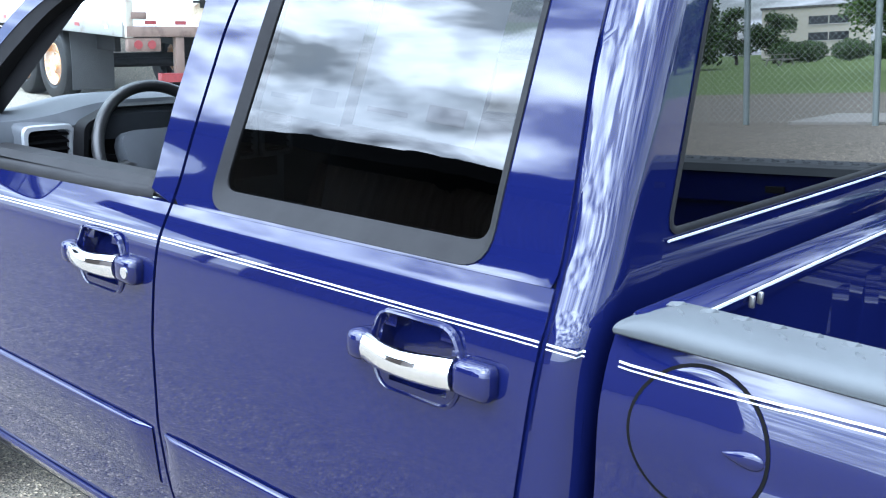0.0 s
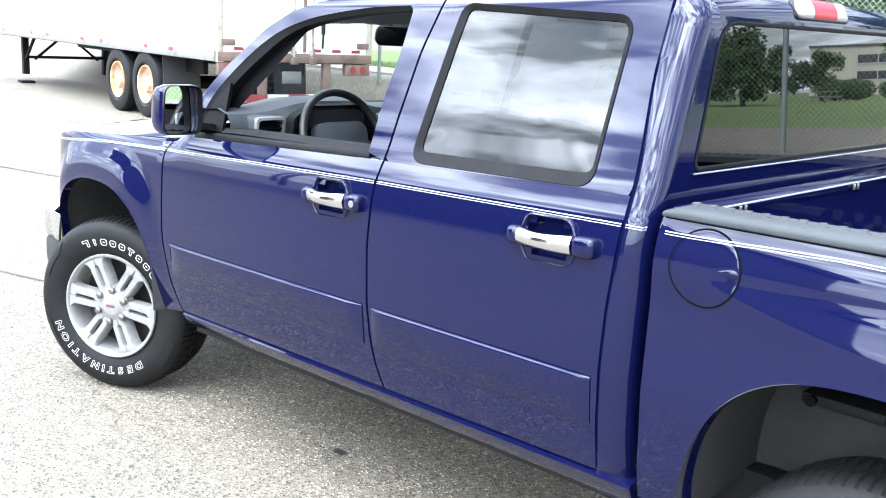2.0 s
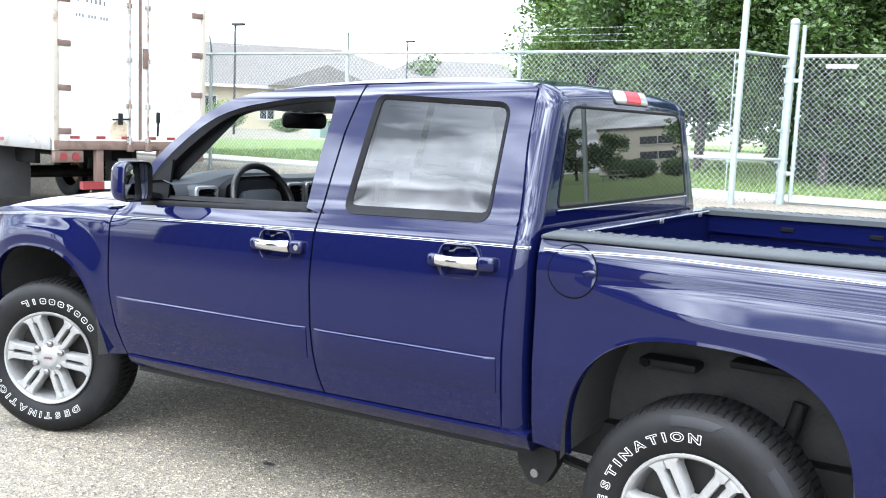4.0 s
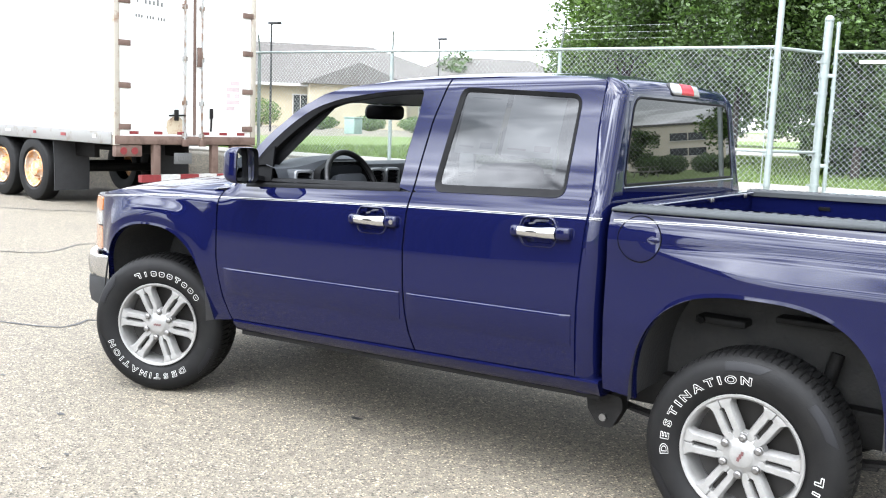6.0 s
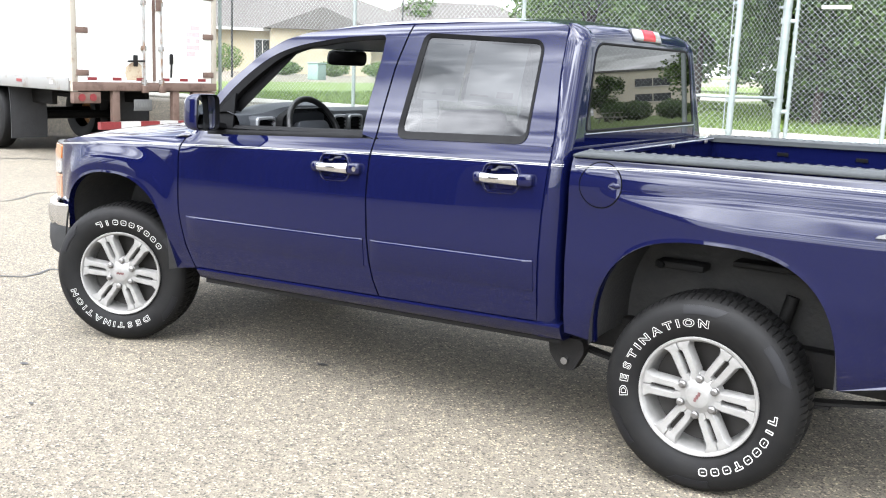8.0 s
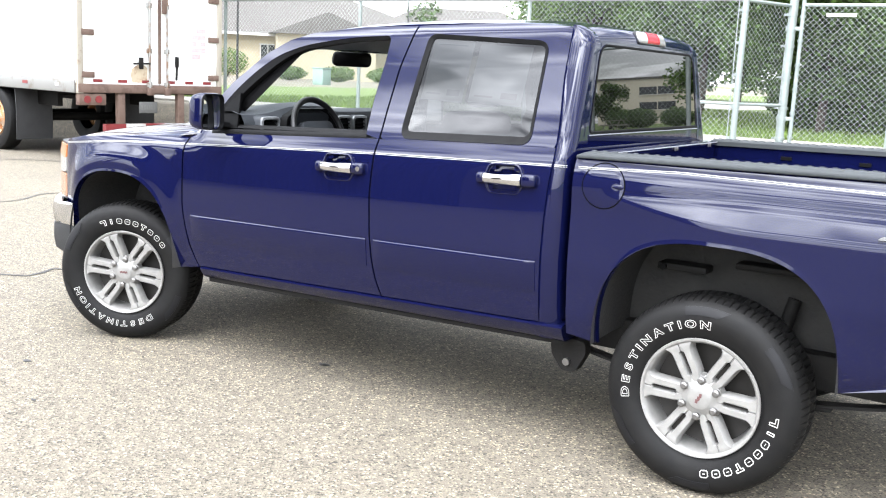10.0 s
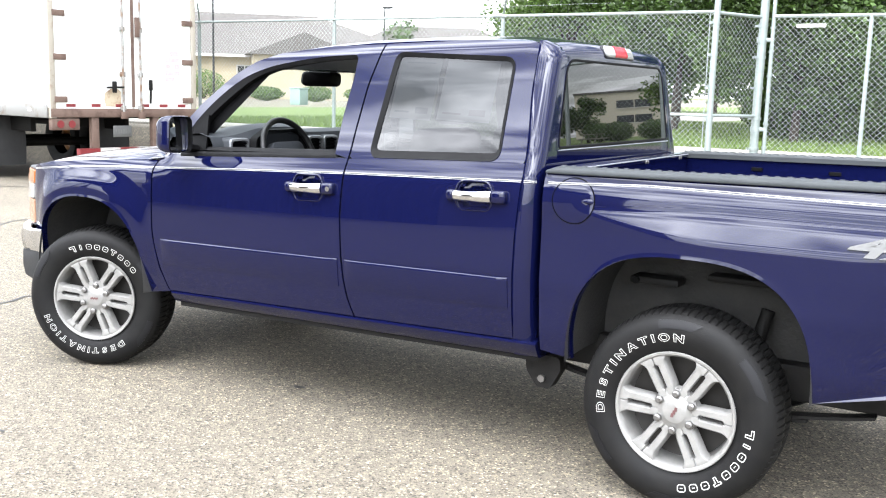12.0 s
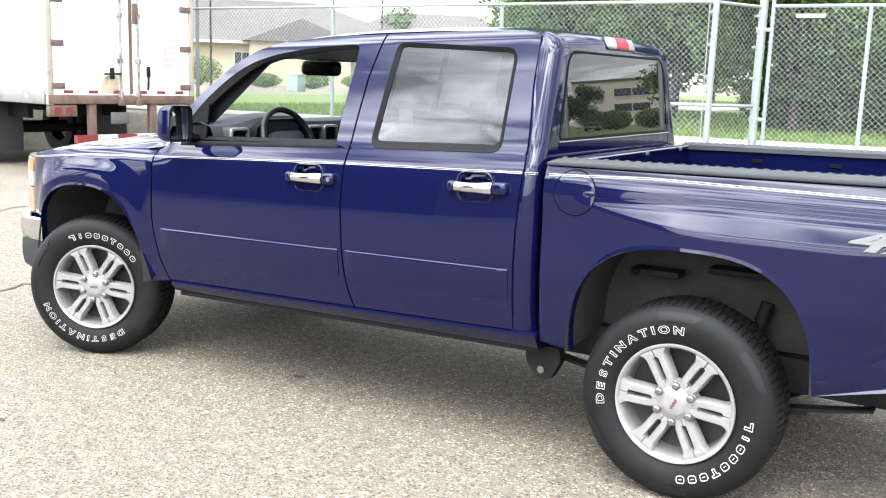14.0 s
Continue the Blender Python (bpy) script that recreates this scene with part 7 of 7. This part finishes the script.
def build_bush(at, r, h, seed, leaves=2200, m=None, size=0.10, label="rounded green shrub by the wall"):
    rnd = random.Random(seed)
    gz = ground_z(at[0], at[1])
    root = thing("shrub", label, "shrub", "shrubs", at=(at[0], at[1], gz))
    bm = bmesh.new()
    for k in range(5):
        a = k * 1.3
        bm_tube(bm, [(0, 0, -0.05), (0.3 * r * math.cos(a), 0.3 * r * math.sin(a), h * 0.4), (0.6 * r * math.cos(a), 0.6 * r * math.sin(a), h * 0.7)], [0.03, 0.02, 0.008], 5)
    part("stem_cluster", bm, BARK, root)
    verts, faces = [], []
    for i in range(leaves):
        d = Vector((rnd.gauss(0, 1), rnd.gauss(0, 1), rnd.gauss(0, 1))).normalized() * (rnd.random() ** 0.3)
        lump = 1 + 0.18 * noise.noise(d * 2.3 + Vector((seed, 0, 0)))
        p = Vector((d.x * r * lump, d.y * r * lump, h * 0.52 + d.z * h * 0.5 * lump))
        a = Vector((rnd.gauss(0, 1), rnd.gauss(0, 1), rnd.gauss(0, 1))).normalized()
        b = a.orthogonal().normalized()
        s = size * rnd.uniform(0.6, 1.3)
        k = len(verts)
        verts += [p - a * s * 0.6, p + b * s * 0.35, p + a * s * 0.6, p - b * s * 0.35]
        faces.append((k, k + 1, k + 2, k + 3))
    link_mesh("foliage", verts, faces, m or LEAF, parent=root)


def build_grass():
    rnd = random.Random(5)
    verts, faces = [], []
    for i in range(46000):
        x = rnd.uniform(-13, 4.5)
        y = KERB_Y + 0.62 + 16 * rnd.random() ** 1.8
        gz = ground_z(x, y)
        h = rnd.uniform(0.04, 0.11)
        a = rnd.uniform(0, 6.28)
        w = 0.010 + 0.0006 * (y - 10)
        lean = Vector((rnd.gauss(0, 0.4), rnd.gauss(0, 0.4), 0)) * h
        p = Vector((x, y, gz - 0.005))
        d = Vector((math.cos(a), math.sin(a), 0)) * w
        k = len(verts)
        verts += [p - d, p + d, p + lean + Vector((0, 0, h))]
        faces.append((k, k + 1, k + 2))
    tagged(link_mesh("grass", verts, faces, BLADE), "short bright green lawn grass", "grass", kind="stuff")


def wall_window(root, c, w, h, ax, nrm):
    """A dark window with a frame and sill, set on a wall: c centre, ax along the wall, nrm out of it."""
    ax, nrm = Vector(ax), Vector(nrm)
    rot = Matrix((ax, nrm, Vector((0, 0, 1)))).transposed()
    bm = bmesh.new()
    bm_box(bm, Vector(c) - nrm * 0.02, (w, 0.10, h), rot)
    win = part("window", bm, WINDARK, root, "dark window")
    for dx, dz, sx, sz in ((0, h / 2, w + 0.16, 0.08), (0, -h / 2, w + 0.2, 0.09), (-w / 2, 0, 0.08, h), (w / 2, 0, 0.08, h), (0, 0, 0.05, h)):
        bm = bmesh.new()
        bm_box(bm, Vector(c) + ax * dx + Vector((0, 0, dz)) + nrm * 0.05, (sx, 0.08, sz), rot)
        part("window_frame", bm, TRIMWHITE, win)


def build_house(origin, turn, w, d, h, ridge, label, over=0.6, gable=None, wins=(), roofm=None, wallm=None):
    """A low house: front wall along local x from 0 to w at y = 0, hipped roof."""
    root = thing("house", label, "house")
    z = 0.0
    def box(name, c, s, m, par=root, lb=""):
        bm = bmesh.new(); bm_box(bm, c, s)
        return part(name, bm, m, par, lb)
    box("front_wall", (w / 2, 0.1, h / 2), (w, 0.2, h), wallm or STUCCO)
    box("back_wall", (w / 2, d - 0.1, h / 2), (w, 0.2, h), wallm or STUCCO)
    box("end_wall", (0.1, d / 2, h / 2), (0.2, d - 0.4, h), wallm or STUCCO)
    box("end_wall", (w - 0.1, d / 2, h / 2), (0.2, d - 0.4, h), wallm or STUCCO)
    bm = bmesh.new()
    o, hip = over, d / 2
    v = [bm.verts.new(p) for p in ((-o, -o, h), (w + o, -o, h), (w + o, d + o, h), (-o, d + o, h), (hip, d / 2, ridge), (w - hip, d / 2, ridge))]
    for f in ((0, 1, 5, 4), (1, 2, 5), (2, 3, 4, 5), (3, 0, 4), (3, 2, 1, 0)):
        bm.faces.new([v[i] for i in f])
    bmesh.ops.recalc_face_normals(bm, faces=bm.faces[:])
    part("roof", bm, roofm or SHINGLE, root, "grey shingle hip roof")
    box("fascia", (w / 2, -o - 0.02, h - 0.08), (w + 2 * o, 0.05, 0.18), TRIMWHITE, root, "pale fascia board")
    if gable:
        gx, gw, gd, gh = gable
        box("gable_wall", (gx, -gd / 2, h / 2), (gw, gd, h), wallm or STUCCO)
        bm = bmesh.new()
        pts = [(-gw / 2 - 0.5, -gd - 0.5, h), (gw / 2 + 0.5, -gd - 0.5, h), (0, -gd - 0.3, h + gh), (-gw / 2 - 0.5, d / 2, h), (gw / 2 + 0.5, d / 2, h), (0, d / 2, h + gh)]
        v = [bm.verts.new((gx + x, y, zz)) for x, y, zz in pts]
        for f in ((0, 1, 2), (0, 2, 5, 3), (1, 4, 5, 2), (3, 5, 4), (0, 3, 4, 1)):
            bm.faces.new([v[i] for i in f])
        bmesh.ops.recalc_face_normals(bm, faces=bm.faces[:])
        part("gable_roof", bm, roofm or SHINGLE, root)
    for wx, wz, ww, wh in wins:
        wall_window(root, (wx, 0.0, wz), ww, wh, (1, 0, 0), (0, -1, 0))
    root.matrix_basis = Matrix.Translation(origin) @ Matrix.Rotation(radians(turn), 4, "Z")
    return root


def build_lamp_post(at, h, arm):
    gz = ground_z(at[0], at[1])
    root = thing("street_lamp", "tall slim dark lot lamp with one flat head", "street lamp", "lot lamps", at=(at[0], at[1], gz))
    bm = bmesh.new(); bm_tube(bm, [(0, 0, 0), (0, 0, h)], [0.055, 0.04], 8)
    part("pole", bm, TRIMGREY, root, "grey pole", 50)
    bm = bmesh.new(); bm_box(bm, (arm, 0, h + 0.04), (0.62, 0.26, 0.11), bevel=0.03)
    part("lamp_head", bm, TRIMGREY, root, "flat lamp head", 40)


build_fence()
build_gate()
build_tree((-8.8, 24.5), 9.0, 2.9, 1.9, 3, 52000, LEAF, 0.13, 90, "airy light green tree on the lawn", 0.6)
build_tree((-5.4, 25.0), 9.5, 3.6, 1.9, 8, 60000, LEAF, 0.13, 90, "airy light green tree on the lawn", 0.6)
build_tree((-3.3, 18.6), 6.4, 2.6, 1.1, 11, 62000, LEAF2, 0.105, 60, "dense dark green tree with low branches", 0.45, 0.085)
build_tree((0.30, 14.6), 5.6, 2.2, 0.8, 17, 80000, LEAF2, 0.090, 64, "dense dark green tree with low branches", 0.45, 0.085)
build_tree((3.4, 27.0), 9.5, 3.6, 3.0, 23, 34000, LEAF, 0.15, 56, "tall light green tree on the lawn", 0.6)
build_tree((7.2, 26.0), 9.0, 3.4, 2.9, 29, 28000, LEAF, 0.15, 50, "tall light green tree on the lawn", 0.6)
build_tree((-2.4, 23.6), 7.5, 2.2, 1.9, 31, 26000, LEAF2, 0.13, 44, "dense dark green tree with low branches", 0.5, 0.10)
for k, x in enumerate((-21.5, -18.8, -16.2, -13.5, -10.9, -8.1, -5.5, -2.7, 0.0, 3.0, 6.2)):
    y, h, r = 48.0 + 1.5 * (k % 2), 7.0 + 0.6 * (k % 3), 2.5
    build_tree((x, y), h, r, 0.7, 151 + k, 9000, LEAF2, 0.34, 46, "dark green tree beyond the drive", 0.5)
build_tree((1.6, 21.5), 7.0, 2.4, 1.6, 163, 44000, LEAF2, 0.115, 60, "dense dark green tree with low branches", 0.5, 0.10)
build_tree((3.9, 20.0), 7.0, 2.2, 1.7, 167, 40000, LEAF2, 0.115, 60, "dense dark green tree with low branches", 0.5, 0.10)
# low dark foliage added to fill the shade round the near tree's trunk
for k, (x, y, r, h) in enumerate(((-0.25, 15.9, 0.8, 1.2), (0.75, 15.6, 0.9, 1.35), (1.7, 16.6, 0.9, 1.2))):
    build_bush((x, y), r, h, 140 + k, 7000, LEAF2, 0.075, "dark green shrub added for the shade under a tree")
build_grass()
build_house((-54.0, 33.0, 0.45), 46, 30.0, 14.0, 3.15, 6.35, "tan stucco house with a grey hip roof", 0.8, (21.0, 6.5, 2.5, 1.5), ((8, 1.75, 1.0, 1.3), (13.5, 1.75, 1.0, 1.3), (17.3, 1.7, 1.0, 1.5), (26, 1.75, 1.0, 1.3)))
build_house((-45.0, 58.0, 0.6), 36, 18.0, 11.0, 3.2, 6.3, "distant house with a grey hip roof", 0.8, None, ((3, 1.4, 1.2, 1.3), (9, 1.4, 1.2, 1.3)))
build_house((-0.6, 37.0, 0.75), 4, 9.5, 6.0, 3.2, 5.0, "small tan building behind the trees", 0.5, None, ((4.6, 1.7, 1.2, 1.3),))
for k, (x, y, r, h) in enumerate(((-38.5, 38.2, 1.3, 1.7), (-41.5, 35.4, 1.0, 1.1), (-33.6, 38.2, 1.0, 0.8), (-31.5, 40.0, 1.0, 0.9), (-29.6, 42.0, 1.1, 0.9), (-27.8, 43.6, 1.0, 0.8))):
    build_bush((x, y), r, h, 40 + k)
build_lamp_post((-27.4, 27.8), 4.75, 0.2)
build_lamp_post((-30.2, 44.9), 5.6, 0.2)
build_tree((-42.5, 66.0), 6.3, 3.2, 1.5, 61, 5000, LEAF2, 0.3, 22, "distant rounded green tree", 0.5)
bm = bmesh.new(); bm_box(bm, (0, 0, 0.36), (0.62, 0.6, 0.73), bevel=0.04)
gb = thing("utility_box", "pale green utility cabinet on the lawn", "utility box", at=(-25.2, 31.0, ground_z(-25.2, 31.0)))
part("cabinet", bm, GREENBOX, gb, "", 40)
bm = bmesh.new(); bm_box(bm, (0, 0, 0.755), (0.68, 0.66, 0.06), bevel=0.02)
part("cabinet_lid", bm, GREENBOX, gb, "", 40)

# ---------------------------------------------------------------- behind the camera, seen in glass and paint
def build_shed():
    root = thing("metal_building", "long low building with dark brown ribbed siding", "building")
    x0, x1, y, h = -12.6, -5.0, -12.5, 6.50
    bm = bmesh.new()
    xs = np.arange(x0, x1, 0.075)
    rows = [[(x, y + (0.04 if i % 4 in (0, 1) else 0.0), z) for i, x in enumerate(xs)] for z in (0.0, h)]
    bm_grid(bm, rows); flip_to(bm, (0, 1, 0))
    part("ribbed_wall", bm, SIDING, root, "dark brown ribbed siding")
    bm = bmesh.new(); bm_box(bm, (x0, y - 5, h / 2), (0.1, 9.9, h)); part("end_wall", bm, SIDING, root)
    bm = bmesh.new(); bm_box(bm, ((x0 + x1) / 2, y - 5, h / 2), (x1 - x0 - 0.3, 9.5, h)); part("core", bm, SIDING, root)
    bm = bmesh.new(); bm_box(bm, ((x0 + x1) / 2 - 3.6, y - 4.6, h + 0.20), (x1 - x0 + 7.6, 11.0, 0.55), bevel=0.02); part("roof", bm, BLACK, root, "dark roof edge")


def build_pole(at, h):
    root = thing("utility_pole", "wooden utility pole with a crossarm and wires", "utility pole", at=(*at, 0))
    bm = bmesh.new(); bm_tube(bm, [(0, 0, -0.2), (0, 0, h)], [0.16, 0.11], 9); part("pole", bm, POLEWOOD, root, "", 50)
    bm = bmesh.new(); bm_box(bm, (0, 0, h - 0.6), (2.4, 0.12, 0.14)); part("crossarm", bm, POLEWOOD, root)
    for x in (-1.05, -0.4, 0.4, 1.05):
        bm = bmesh.new(); bm_tube(bm, [(x, 0, h - 0.53), (x, 0, h - 0.38)], [0.04, 0.03], 8); part("insulator", bm, TRIMGREY, root, "", 50)


def build_office():
    root = thing("office_building", "cream two-storey building with bands of dark windows", "building")
    def box(name, c, s, m, par=root):
        bm = bmesh.new(); bm_box(bm, c, s); return part(name, bm, m, par)
    w = 19.0
    box("wall", (w / 2, 6, 4.5), (w, 12, 9.0), CREAM)
    box("parapet", (w / 2, 6, 9.1), (w + 0.5, 12.5, 0.4), SHINGLE)
    for z in (3.6, 6.6):
        for k in range(2):
            wn = box("window", (5.4 + 3.6 * k, -0.01, z), (3.4, 0.14, 1.5), WINDARK)
            box("window_sill", (5.4 + 3.6 * k, -0.10, z - 0.82), (3.5, 0.2, 0.12), TRIMWHITE, wn)
    root.matrix_basis = Matrix.Translation((64.5, 186.0, 0.74)) @ Matrix.Rotation(radians(-20), 4, "Z")


def build_picnic_table(at, turn):
    root = thing("picnic_table", "weathered wooden picnic table on the lawn", "picnic table")
    for k in range(5):
        bm = bmesh.new(); bm_box(bm, (0, -0.30 + 0.15 * k, 0.74), (1.8, 0.14, 0.04)); part("top_board", bm, CONCRETE, root)
    for y in (-0.72, 0.72):
        bm = bmesh.new(); bm_box(bm, (0, y, 0.44), (1.8, 0.26, 0.04)); part("bench", bm, CONCRETE, root)
    for x in (-0.65, 0.65):
        for sgn in (-1, 1):
            bm = bmesh.new(); bm_tube(bm, [(x, sgn * 0.18, 0.72), (x, sgn * 0.62, 0.0)], 0.045, 4); part("leg", bm, CONCRETE, root)
        bm = bmesh.new(); bm_box(bm, (x, 0, 0.40), (0.05, 1.6, 0.09)); part("brace", bm, CONCRETE, root)
    root.matrix_basis = Matrix.Translation((*at, ground_z(*at))) @ Matrix.Rotation(radians(turn), 4, "Z")


build_shed()
build_pole((-24.0, -20.0), 9.0)
build_pole((-34.0, -27.0), 9.0)
build_office()
build_picnic_table((29.0, 62.0), 20)
for k, (x, y, h, r) in enumerate(((30.0, 52.5, 4.6, 2.6), (34.0, 55.0, 5.0, 2.8), (38.5, 52.0, 4.8, 2.8), (44.0, 50.0, 5.2, 3.2))):
    build_tree((x, y), h, r, 0.4, 71 + k, 7000, LEAF2, 0.26, 30, "dark green tree by the office lawn", 0.5)
build_tree((12.6, 33.5), 4.4, 2.0, 0.9, 75, 9000, LEAF, 0.15, 30, "green tree by the office lawn", 0.5)
for k, (x, y, h) in enumerate(((38.4, 75.6, 4.5), (36.2, 78.0, 4.0))):
    build_tree((x, y), h, 1.9, 0.5, 181 + k, 6000, LEAF2, 0.20, 30, "dark green tree by the office lawn", 0.5)
for k, (x, y) in enumerate(((34.6, 77.0), (33.2, 77.6), (30.4, 79.0), (27.8, 79.6))):
    build_bush((x, y), 1.5, 1.7, 90 + k, 2600, LEAF2, 0.18, "dark green shrub on the office lawn")
